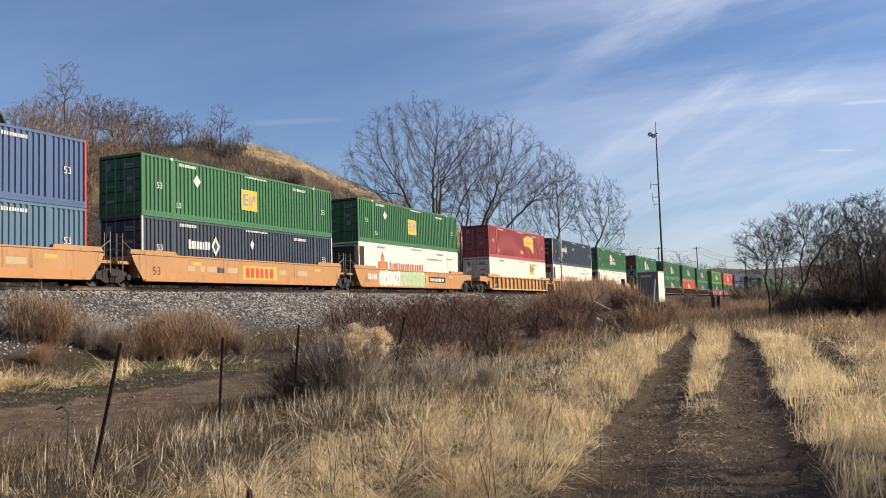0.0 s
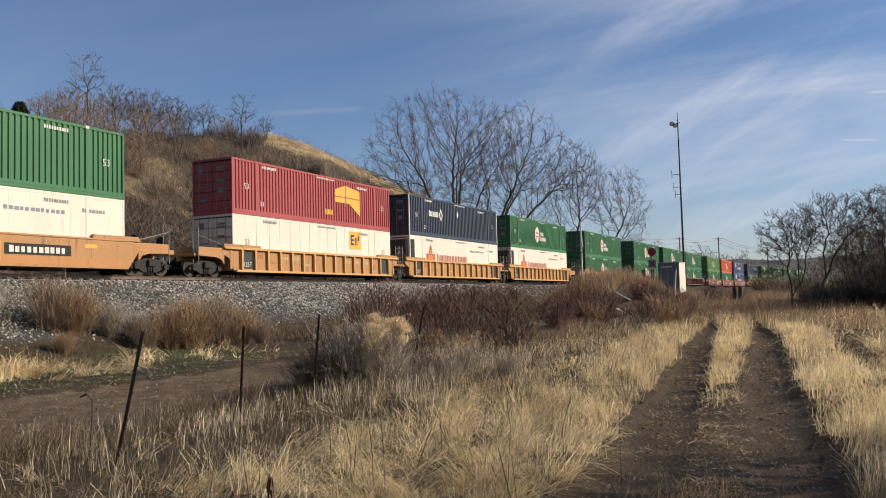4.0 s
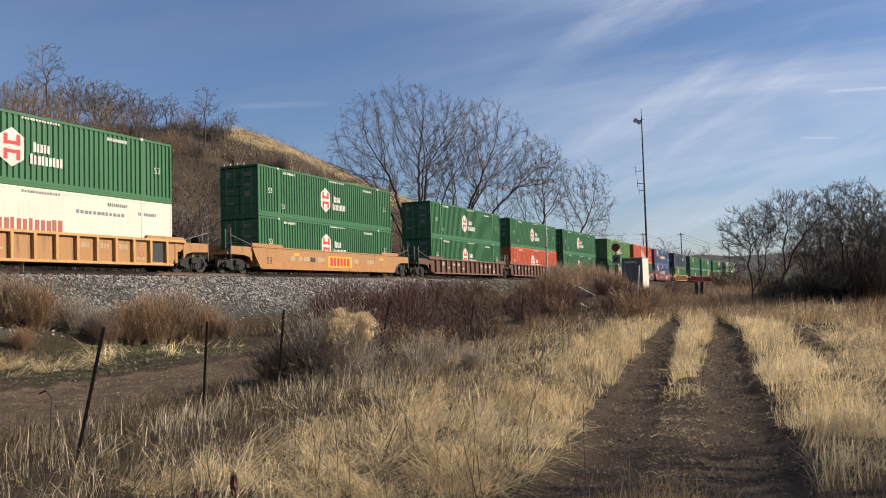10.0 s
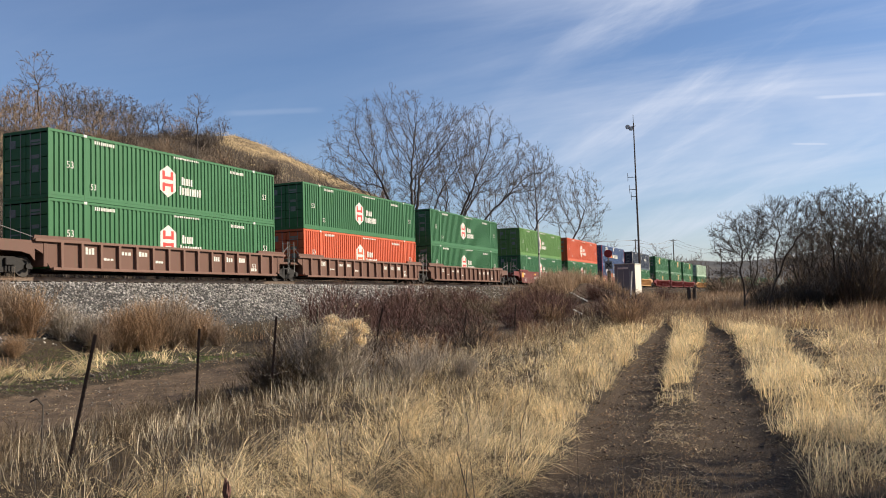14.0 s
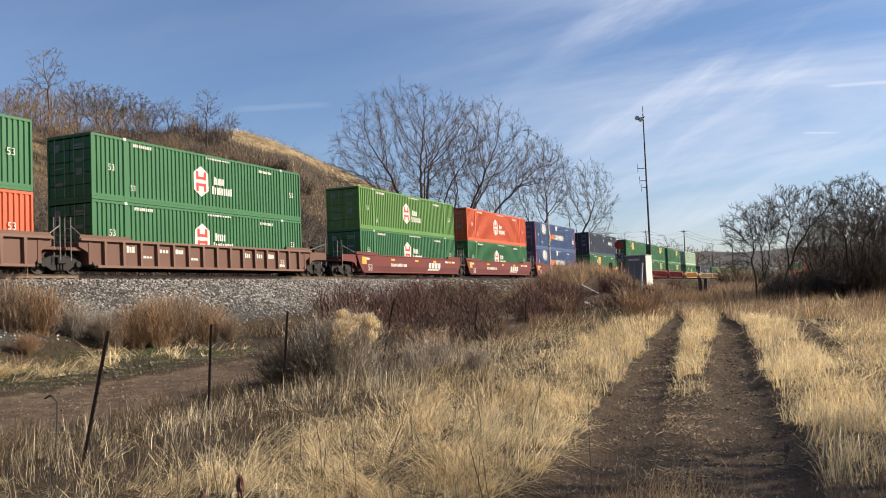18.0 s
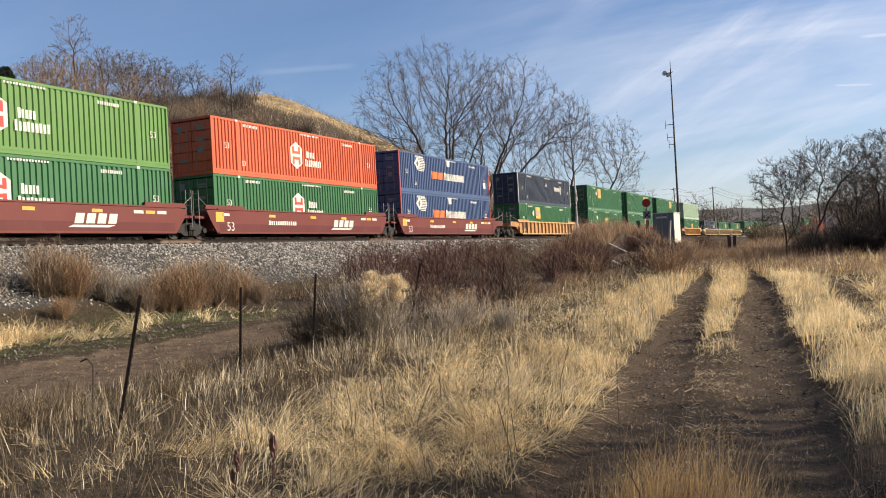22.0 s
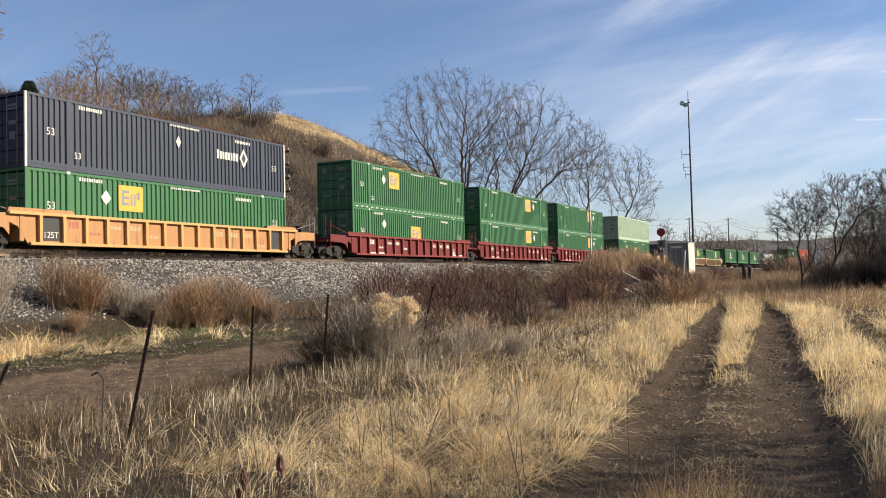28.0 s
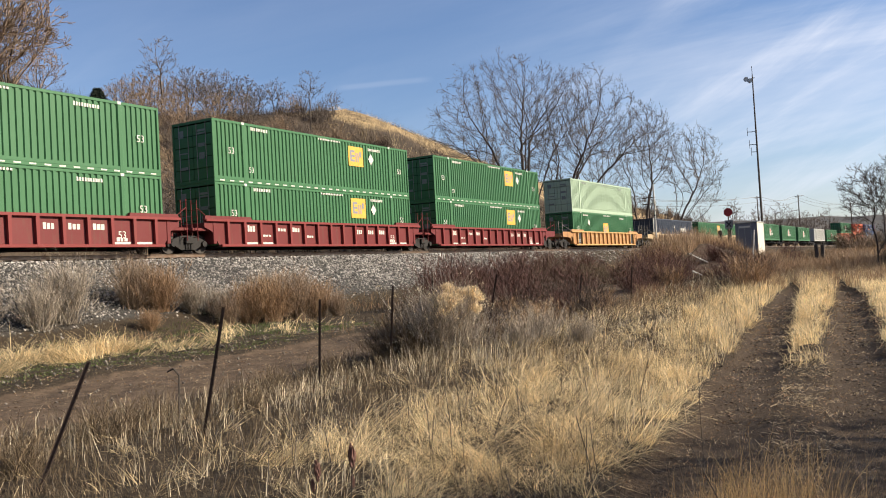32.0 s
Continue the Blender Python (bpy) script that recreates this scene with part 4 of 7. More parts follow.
def well_car(kind, colour, label, near, far, m, moving=True, marks=None):
    """One unit of a double-stack car. near, far: 'art' where two units share a truck, 'end' with a coupler."""
    mat = M[colour]
    w = thing("well_car", label, "railway car", "cars of the train", m)
    HX = 1.46
    for sx in (1, -1):
        def sill(bm, sx=sx):
            x0, x1 = sorted((sx * HX, sx * (HX - 0.05)))
            if kind == "smooth":
                prism(bm, ((-0.05, 0.26), (16.2, 0.26), (16.75, 0.95), (16.95, 1.40), (16.15, TOP - 0.08), (0.0, TOP - 0.08), (-0.8, 1.40), (-0.55, 0.95)), "x", x0, x1)
            else:
                prism(bm, ((0.1, 0.28), (16.05, 0.28), (16.5, 0.95), (16.95, 1.15), (16.95, 1.45), (-0.8, 1.45), (-0.8, 1.15), (-0.35, 0.95)), "x", x0 - sx * 0.11, x1 - sx * 0.11)
        put((kind, "sill", sx), "side_sill", from_bm(sill), mat, w)
        def rails(bm, sx=sx):
            a, b = sorted((sx * (HX + 0.03), sx * (HX - 0.10)))
            if kind == "smooth":
                box(bm, a, b, 0.0, 16.15, TOP - 0.10, TOP - 0.02, 0.015)
                box(bm, a - (0.02 if sx < 0 else 0), b + (0.02 if sx > 0 else 0), 0.0, 16.15, 0.24, 0.34, 0.01)
            else:
                box(bm, a, b, -0.8, 16.95, 1.40, TOP, 0.015)
                box(bm, a, b, 0.1, 16.05, 0.26, 0.38, 0.015)
        put((kind, "rails", sx), "chord", from_bm(rails), M.get(colour + "_edge", mat) if kind == "ribbed" else mat, w)
        # raised guides at the two ends
        for y0, y1 in ((-0.85, 2.2), (14.3, 16.95)):
            def guide(bm, y0=y0, y1=y1, sx=sx):
                x0, x1 = sorted((sx * (HX - 0.02), sx * (CW / 2 + 0.012)))
                prism(bm, ((y0, TOP - 0.06), (y1, TOP - 0.06), (y1 - 0.15, TOP + 0.14), (y0 + 0.05, TOP + 0.14)), "x", x0, x1)
            put((kind, "guide", sx, y0), "end_guide", from_bm(guide), mat, w)
    if kind == "ribbed":
        for k in range(15):
            def rib(bm):
                prism(bm, ((-0.055, 0.30), (0.055, 0.30), (0.075, 1.42), (-0.075, 1.42)), "x", HX - 0.15, HX + 0.035)
            put("rib", "rib", from_bm(rib), M.get(colour + "_edge", mat), w, pose(0, 0.55 + k * (15.05 / 14), 0))
    for y in (0.45, 5.85, 10.25, 15.7):
        put("cross", "cross_member", from_bm(lambda bm: box(bm, -HX + 0.12, HX - 0.12, -0.4, 0.4, 0.24, 0.335)), M["dark"], w, pose(0, y, 0))
    for e, y, d in ((near, 0.0, -1), (far, CL, 1)):
        reach = 1.40 if e == "art" else 2.75
        def platform(bm, d=d, reach=reach):
            y0, y1 = sorted((d * 0.25, d * reach))
            box(bm, -1.25, 1.25, y0, y1, 0.98, 1.12, 0.02)
            a, b = sorted((d * 0.1, d * 0.3))
            box(bm, -1.38, 1.38, a, b, 0.40, 1.40, 0.02)
            box(bm, -0.30, 0.30, y0, y1, 0.72, 1.0, 0.02)
        put((kind, "platform", d, e), "end_platform", from_bm(platform), mat, w, pose(0, y, 0))
        if e == "end":
            # the side sill runs on over the truck, cut away round the wheels
            for sx in (1, -1):
                def over(bm, d=d, sx=sx):
                    x0, x1 = sorted((sx * (HX - 0.16), sx * (HX - 0.10)))
                    prism(bm, ((d * 0.72, 1.44), (d * 2.55, 1.44), (d * 2.62, 1.02), (d * 2.2, 1.0), (d * 1.4, 0.98), (d * 0.95, 0.88), (d * 0.72, 0.62)), "x", x0, x1)
                put((kind, "over", d, sx), "end_sill", from_bm(over), mat, w, pose(0, y, 0))
        def ladder(bm, d=d, reach=reach):
            yy = d * (reach - 0.18)
            for x in (1.02, 1.36):
                tube(bm, (x, yy, 0.55), (x, yy, 2.35), 0.022, n=6)
            for k in range(6):
                tube(bm, (1.02, yy, 0.7 + k * 0.3), (1.36, yy, 0.7 + k * 0.3), 0.014, n=5)
            tube(bm, (1.36, d * 0.5, 1.5), (1.36, yy, 2.0), 0.018, n=5)
        put(("ladder", d, e), "ladder", from_bm(ladder), M["rod"] if colour != "red_car" else mat, w, pose(0, y, 0))
        def hand_brake(bm, d=d, reach=reach):
            tube(bm, (-0.9, d * (reach - 0.1), 1.75), (-0.9, d * (reach - 0.03), 1.75), 0.28, n=14)
            tube(bm, (-0.9, d * (reach - 0.15), 1.1), (-0.9, d * (reach - 0.15), 1.8), 0.03, n=6)
        if e == "end":
            put(("brake", d), "hand_brake", from_bm(hand_brake), M["dark"], w, pose(0, y, 0))
            truck(w, y + d * 1.72, moving)
            put(("coupler", d), "coupler", from_bm(lambda bm: (box(bm, -0.12, 0.12, min(d * 2.4, d * 3.45), max(d * 2.4, d * 3.45), 0.72, 0.95, 0.03), box(bm, -0.2, 0.16, min(d * 3.3, d * 3.53), max(d * 3.3, d * 3.53), 0.68, 1.0, 0.05))), M["dark"], w, pose(0, y, 0))
            put(("hose", d), "air_hose", from_bm(lambda bm: (tube(bm, (0.35, d * 2.7, 0.8), (0.3, d * 3.1, 0.45), 0.025, n=6), tube(bm, (0.3, d * 3.1, 0.45), (0.15, d * 3.5, 0.6), 0.025, n=6))), M["mark_black"], w, pose(0, y, 0))
        elif d < 0:
            truck(w, y - 1.52, moving)
    X = HX + 0.006
    W = M["mark_white"]
    if kind == "smooth" and colour == "yellow_car":
        number_mark(w, "53", 0.55, M["mark_black"], 0.75, 0.55, X)
        mark(w, [rect(-1.5, 1.5, -0.36, 0.36)], M["mark_yellow"], 8.55, 0.82, x=X, key="ttxback", name="car_marking")
        mark(w, bars(6, 2.5, 0.52, 0.35, uneven=False), M["mark_red"], 7.3, 0.56, x=X + 0.004, key="ttx", name="car_lettering")
        mark(w, bars(2, 0.6, 0.28, 0.2), M["mark_black"], 5.0, 0.75, x=X, key="tt2", name="car_lettering")
        mark(w, [rect(0, 15.9, 0, 0.30)], M["ochre_low"], 0.15, 0.35, x=X - 0.001, key="oband", name="painted_band")
        for y, wd in ((3.1, 0.5), (3.9, 0.3), (4.6, 0.7), (6.2, 0.8), (10.6, 0.6), (12.6, 0.9)):
            mark(w, [rect(-wd / 2, wd / 2, -0.12, 0.15)], M["tan_car"], y, 0.9, x=X - 0.0005, key=("scuff", wd), name="scuffed_patch")
        for y in (3.5, 14.2):
            mark(w, [rect(-0.3, 0.3, -0.08, 0.08)], M["mark_yellow"], y, 1.15, x=X, key="ylab", name="car_marking")
    elif kind == "smooth":
        # darker tone on the lower part of the side
        mark(w, [rect(0, 16.0, 0, 0.40)], M["maroon_low"], 0.1, 0.34, x=X - 0.001, key="band", name="painted_band")
        number_mark(w, "53", 0.62, W, 0.95, 0.40, X + 0.004)
        mark(w, [[(0, 0), (2.1, 0), (2.45, 0.1), (0.25, 0.1)], *[[(0.3 + k * 0.58, 0.16), (0.75 + k * 0.58, 0.16), (0.86 + k * 0.58, 0.58), (0.42 + k * 0.58, 0.58)] for k in range(4)]], W, 10.1, 0.5, "white slanted car emblem as plain shapes", x=X + 0.004, key="bn", name="car_lettering")
        mark(w, bars(13, 2.55, 0.24, 0.35), W, 4.1, 0.72, x=X, key="bnn", name="car_lettering")
        for k, y in enumerate((0.6, 4.4, 8.3, 11.6, 13.9, 14.6, 15.3)):
            mark(w, [rect(-0.28, 0.28, -0.07, 0.07)], M["mark_yellow"] if k in (1, 2, 3, 5) else W, y, 1.2, x=X, key="ylab2", name="car_marking")
        mark(w, [rect(-0.3, 0.3, -0.24, 0.24)], M["mark_yellow"], 0.15, 1.08, x=X, key="ylab3", name="car_marking")
    else:
        lab = W if colour in ("red_car", "brown_car") else M["mark_brown"]
        xx = HX - 0.105
        for k, (bay, wd, h, z) in enumerate(((1, 0.5, 0.30, 0.98), (2, 0.6, 0.10, 0.75), (3, 0.6, 0.16, 1.02), (4, 0.6, 0.22, 1.0), (5, 0.55, 0.12, 0.72), (9, 0.5, 0.24, 0.95), (10, 0.55, 0.24, 0.95), (11, 0.55, 0.24, 0.95), (12, 0.55, 0.16, 0.5))):
            y = 0.55 + (bay + 0.5) * (15.05 / 14)
            mark(w, bars(3, wd, h, 0.25, seed=k), lab if colour != "yellow_car" or k < 2 else M["tan_car"], y - wd / 2, z, x=xx, key=("rl", k), name="car_lettering")
        if colour == "yellow_car":
            mark(w, [rect(-0.43, 0.43, -0.46, 0.46)], M["mark_black"], 0.55 + 0.5 * 15.05 / 14, 0.90, "black plate with a white code", x=xx, key="plate125", name="code_plate")
            number_mark(w, "125T", 0.34, W, 0.55 + 0.5 * 15.05 / 14, 0.56, xx + 0.004)
            mark(w, [rect(-0.43, 0.43, -0.46, 0.46)], M["mark_black"], 0.55 + 13.5 * 15.05 / 14, 0.90, x=xx, key="plate125", name="code_plate")
        if colour == "red_car":
            for bay in (1, 2, 12, 13):
                mark(w, [rect(-0.4, 0.4, 0, 0.12)], W, 0.55 + (bay + 0.5) * (15.05 / 14), 0.36, x=xx, key="rw", name="car_marking")
        number_mark(w, "53", 0.42, lab, 0.55 + 12.5 * 15.05 / 14, 0.62, xx + 0.002)
    if marks == "graffiti":
        # fat rounded sprayed shapes: five white, six pale green, and a patch of dark paint with bars
        rng = random.Random(21)
        for k in range(11):
            green = k > 4
            y, wd = (5.85 + (k - 5) * 0.64, 0.40) if green else (2.75 + k * 0.62, 0.36)
            hh = 0.56 * rng.uniform(0.92, 1.0)
            tip = rng.uniform(-0.08, 0.08)
            poly = [(wd * abs(math.cos(q)) ** 0.55 * (1 if math.cos(q) > 0 else -1) + tip * math.sin(q), hh * abs(math.sin(q)) ** 0.5 * (1 if math.sin(q) > 0 else -1)) for q in [n * 6.2832 / 20 for n in range(20)]]
            rim = [(p * 1.07 + 0.01, q * 1.04) for p, q in poly]
            z = 0.86 + rng.uniform(-0.02, 0.02)
            mark(w, [rim], M["mark_grey" if green else "mark_black"], y, z, x=X + 0.003 + k * 0.0012, key=("grafr", k), name="graffiti_outline")
            mark(w, [poly], M["graffiti_green" if green else "mark_white"], y, z, x=X + 0.0036 + k * 0.0012, key=("graf", k), name="graffiti_patch")
            mark(w, [[(-0.03, -0.1), (0.03, -0.1), (0.06, 0.16), (-0.01, 0.16)]], M["mark_grey" if green else "mark_black"], y + rng.uniform(-0.1, 0.1), z + rng.uniform(-0.25, 0.2), x=X + 0.0042 + k * 0.0012, key="grafc", name="graffiti_stroke")
        mark(w, [rect(0, 3.0, 0, 0.42)], M["dark"], 10.2, 0.70, x=X + 0.002, key="numback", name="painted_band")
        mark(w, bars(10, 2.6, 0.26, 0.35), W, 10.4, 0.78, x=X + 0.005, key="numbars", name="car_lettering")
        mark(w, bars(5, 1.2, 0.4, 0.3, seed=5), W, 0.9, 0.75, x=X + 0.004, key="scrawl", name="graffiti_stroke")
    return w


M["maroon_low"] = paint("dark_maroon_band", (0.10, 0.020, 0.017), 0.2)


def flat_car(label, near, far, m):
    """A low spine car that carries single containers."""
    w = thing("spine_car", label, "railway car", "cars of the train", m)
    put("spine", "spine", from_bm(lambda bm: box(bm, -0.35, 0.35, -1.2, CL + 1.2, 0.55, 1.0, 0.03)), M["dark"], w)
    for y in (0.3, CL / 2, CL - 0.3):
        put("arm", "cross_arm", from_bm(lambda bm: box(bm, -1.25, 1.25, -0.3, 0.3, 0.8, 1.04, 0.03)), M["dark"], w, pose(0, y, 0))
    truck(w, -1.52, False)
    if far == "end":
        truck(w, CL + 1.6, False)
    return w


G, D = "art", "end"
STACK = 0.345
GREEN = "dark green ribbed steel container with %s"
HUB, EMP_A, EMP_B = GREEN % "a white hexagon emblem", GREEN % "a yellow square emblem", GREEN % "a yellow emblem near one end"
UMAX_A, UMAX_B = "slate grey ribbed container with a white diamond emblem", "slate grey container, white diamond emblem near one end"
SPOT = {"empa": (7.9, 3.75, 1.47), "empb": (10.85, 12.3, 2.05), "empc": (5.2, 3.85, 2.05), "empd": (8.13, 3.8, 1.46), "umaxa": (3.1,), "umaxb": (10.7,)}
BOX = {
    "hub": ("hub", "green", HUB), "empa": ("emp", "green", EMP_A), "empb": ("emp", "green", EMP_B), "empc": ("emp", "green", EMP_A), "empd": ("emp", "green", EMP_A),
    "umaxa": ("umax", "navy", UMAX_A), "umaxb": ("umax", "navy", UMAX_B),
    "hubl": ("hub", "green_light", "bright green ribbed container with a white hexagon emblem"),
    "hubo": ("hub", "orange", "orange ribbed steel container with a white hexagon emblem"),
    "pacer": ("pacer", "blue", "blue ribbed container with red and white lettering bars"),
    "blue": ("plain", "blue", "blue ribbed container with red corner posts"),
    "teal": ("plain", "teal", "faded grey-blue ribbed container with red corner posts"),
    "sun": ("sun", "red", "faded red ribbed container with a yellow wing emblem"),
    "white": ("white_box", "white", "cream white ribbed container with a small yellow emblem"),
    "reefer": ("reefer", "white", "smooth white refrigerated container with faded red lettering bars"),
    "pale": ("plain", "green_pale", "pale green ribbed container, sun-bleached"),
    "grey": ("plain", "grey", "pale grey ribbed container on a spine car"),
}
YS, YR = "ochre double-stack well car with smooth sides", "ochre double-stack well car with ribbed sides"
BR, MS, RR = "red-brown double-stack well car with ribbed sides", "maroon double-stack well car with smooth sides", "dark red well car with ribbed sides and white marks"
TR = "tan single-stack well car with ribbed sides"
# metres behind the first car seen, car, colour, label, near end, far end, lower box, upper box
CARS = (
    (-19.3, "smooth", "yellow_car", YS, D, G, "teal", "blue"),
    (0.0, "smooth", "yellow_car", YS, G, G, "umaxa", "empa"),
    (19.4, "smooth", "yellow_car", YS + ", covered in graffiti", G, D, "reefer", "empa"),
    (42.65, "ribbed", "yellow_car", YR, D, G, "white", "sun"),
    (61.6, "ribbed", "yellow_car", YR, G, G, "reefer", "umaxa"),
    (80.9, "ribbed", "yellow_car", YR, G, D, "reefer", "hub"),
    (104.05, "smooth", "yellow_car", YS, D, D, "hub", "hub"),
    (127.2, "ribbed", "brown_car", BR, D, G, "hub", "hub"),
    (146.45, "ribbed", "brown_car", BR, G, G, "hubo", "hub"),
    (165.6, "ribbed", "brown_car", BR, G, D, "hub", "hub"),
    (188.9, "smooth", "maroon_car", MS, D, G, "hub", "hubl"),
    (208.0, "smooth", "maroon_car", MS, G, G, "hub", "hubo"),
    (227.35, "smooth", "maroon_car", MS, G, D, "pacer", "pacer"),
    (250.6, "ribbed", "yellow_car", YR, D, D, "empc", "umaxb"),
    (273.5, "ribbed", "red_car", RR, D, G, "empd", "empc"),
    (292.7, "ribbed", "red_car", RR, G, G, "empb", "empb"),
    (311.9, "ribbed", "red_car", RR, G, D, "empb", "empb"),
    (334.9, "ribbed", "yellow_car", YR, D, D, "empd", "pale"),
    (358.1, "ribbed", "tan_car", TR, D, G, "umaxb", None),
    (377.3, "ribbed", "tan_car", TR, G, G, "empb", None),
    (396.5, "ribbed", "tan_car", TR, G, D, "empb", None),
    (419.7, "flat", "", "black spine car under a single container", G, D, "hub", None),
    (438.9, "flat", "", "black spine car under a single container", G, D, "hub", None),
    (458.1, "flat", "", "black spine car under a single container", G, D, "hub", None),
    (481.3, "flat", "", "black spine car under a single container", G, D, "grey", None),
    (500.5, "flat", "", "black spine car under a single container", G, D, "hub", None),
    (523.7, "smooth", "maroon_car", MS, D, G, "hubo", "hub"),
    (542.9, "smooth", "maroon_car", MS, G, G, "hubo", "hubo"),
    (562.1, "smooth", "maroon_car", MS, G, D, "pacer", "pacer"),
)


def head_at(t):
    """Metres along the track of the first full car's near end."""
    return 29.85 - 9.517 * t + 0.01244 * t * t - 0.000072 * t ** 3


def on_track(s):
    x0, y0, z0, h0 = line_at(s + 1.0)
    x1, y1, z1, h1 = line_at(s + CL - 1.0)
    h = math.degrees(math.atan2(x1 - x0, y1 - y0))
    c = CL / 2
    mx, my, mz = (x0 + x1) / 2, (y0 + y1) / 2, (z0 + z1) / 2
    tilt = math.degrees(math.atan2(z1 - z0, CL - 2))
    return Matrix.Translation((mx, my, mz)) @ pose(0, 0, 0, tilt, 0, -h) @ Matrix.Translation((0, -c, 0))


TRAIN = []
for off, kind, colour, label, near, far, lower, upper in CARS:
    here = on_track(head_at(0) + off)
    close = off < 340
    if kind == "flat":
        car, floor = flat_car(label, near, far, here), 1.045
    else:
        car, floor = well_car(kind, colour, label, near, far, here, close, "graffiti" if "graffiti" in label else None), STACK
    TRAIN.append((car, off, 0.0))
    for level, name in enumerate((lower, upper)):
        if name:
            k, col, lab = BOX[name]
            up = floor + level * (CH + 0.012)
            ends = M["post_red"] if name in ("blue", "teal", "pacer") else M["mark_white"] if name.startswith("umax") else None
            if not close:
                lab = lab.replace("steel ", "") + ", alone" if not upper and name != "grey" else lab
            TRAIN.append((container(k, col, lab, here @ pose(0, 0, up), 2 if close else 1, ends, SPOT.get(name)), off, up))


# ---- growing things ----
def raw_mesh(name, co, loops, starts, mat, smooth=False):
    me = bpy.data.meshes.new(name)
    me.vertices.add(len(co))
    me.vertices.foreach_set("co", np.ascontiguousarray(co, np.float32).ravel())
    me.loops.add(len(loops))
    me.loops.foreach_set("vertex_index", np.ascontiguousarray(loops, np.int32))
    me.polygons.add(len(starts))
    me.polygons.foreach_set("loop_start", np.ascontiguousarray(starts, np.int32))
    if smooth:
        me.polygons.foreach_set("use_smooth", np.ones(len(starts), bool))
    me.update()
    me.validate()
    me.materials.append(mat)
    return me


def ribbon_mesh(name, p0, p1, p2, w, mat, rng):
    """Narrow leaves, each bent once: from p0 over p1 to the tip p2."""
    n = len(p0)
    a = rng.uniform(0, 2 * math.pi, n)
    s = np.stack([np.cos(a), np.sin(a), 0.25 * np.sin(3 * a)], 1) * (np.asarray(w) * 0.5)[:, None]
    co = np.stack([p0 - s, p0 + s, p1 - 0.75 * s, p1 + 0.75 * s, p2], 1).reshape(-1, 3)
    k = np.arange(n)[:, None] * 5
    loops = np.concatenate([k + np.array([[0, 1, 3, 2]]), k + np.array([[2, 3, 4]])], 1).ravel()
    starts = (np.arange(n)[:, None] * 7 + np.array([[0, 4]])).ravel()
    return raw_mesh(name, co, loops, starts, mat)


def spray(rng, bx, by, h, lean_dir, lean, droop, z0=None):
    """Base, bend and tip of blades that stand at bx, by."""
    z = ground_z(bx, by) - 0.03 if z0 is None else z0
    d = np.stack([np.cos(lean_dir) * np.sin(lean), np.sin(lean_dir) * np.sin(lean), np.cos(lean)], 1)
    p0 = np.stack([bx, by, z], 1)
    p1 = p0 + d * (h * 0.55)[:, None]
    lean2 = np.minimum(lean + droop, 1.9)
    d2 = np.stack([np.cos(lean_dir) * np.sin(lean2), np.sin(lean_dir) * np.sin(lean2), np.cos(lean2)], 1)
    p2 = p1 + d2 * (h * 0.5)[:, None]
    p2[:, 2] = np.maximum(p2[:, 2], z + 0.02)
    return p0, p1, p2


def scatter(rng, x0, x1, y0, y1, tufts, per, r, keep=None, stray=0.55):
    """Tufts thrown over a stretch, each with its blades."""
    cx, cy = rng.uniform(x0, x1, tufts), rng.uniform(y0, y1, tufts)
    if keep is not None:
        k = rng.uniform(0, 1, tufts) < keep(cx, cy)
        cx, cy = cx[k], cy[k]
    n = len(cx)
    bx = np.repeat(cx, per) + rng.normal(0, r, n * per)
    by = np.repeat(cy, per) + rng.normal(0, r, n * per)
    way = np.repeat(5.0 * waves(cx, cy, 2.6, 77) + rng.normal(0, 1.2, n), per) + rng.normal(0, stray, n * per)
    size = np.repeat(rng.uniform(0.7, 1.2, n), per)
    return bx, by, way, size


def bare(x, y):
    return np.maximum(rut_mask(x, y), road_mask(x, y))


def grass(name, label, mat, seed, areas, h, w, lean=(0.25, 0.2), droop=(0.3, 0.3), clear=0.35, lift=0.0, stray=0.55):
    """One sward: areas are (x0, x1, y0, y1, tufts, blades a tuft, spread, keep, size)."""
    rng = np.random.RandomState(seed)
    P0, P1, P2, WW = [], [], [], []
    for x0, x1, y0, y1, tufts, per, r, keep, size in areas:
        bx, by, way, sz = scatter(rng, x0, x1, y0, y1, tufts, per, r, keep, stray)
        ok = rng.uniform(0, 1, len(bx)) > bare(bx, by) / clear
        bx, by, way, sz = bx[ok], by[ok], way[ok], sz[ok]
        n = len(bx)
        hh = h * size * sz * rng.uniform(0.30, 1.2, n)
        a, b, c = spray(rng, bx, by, hh, way, np.abs(rng.normal(lean[0], lean[1], n)), np.abs(rng.normal(droop[0], droop[1], n)))
        for q in (a, b, c):
            q[:, 2] += lift
        P0.append(a), P1.append(b), P2.append(c)
        d = np.hypot(bx, by)
        WW.append(w * rng.uniform(0.6, 1.3, n) * np.clip(d / 11.0, 0.8, 6.0))
    P0, P1, P2, WW = (np.concatenate(q) for q in (P0, P1, P2, WW))
    ob = new(name, ribbon_mesh(name, P0, P1, P2, WW, mat, rng))
    return tagged(ob, label, "grass", kind="stuff")


def off_l(a, b):
    """Keeps what lies a to b metres left of the left rut."""
    return lambda x, y: ((np.interp(y, RUT_Y, RUT_L) - x > a) & (np.interp(y, RUT_Y, RUT_L) - x < b)).astype(float)


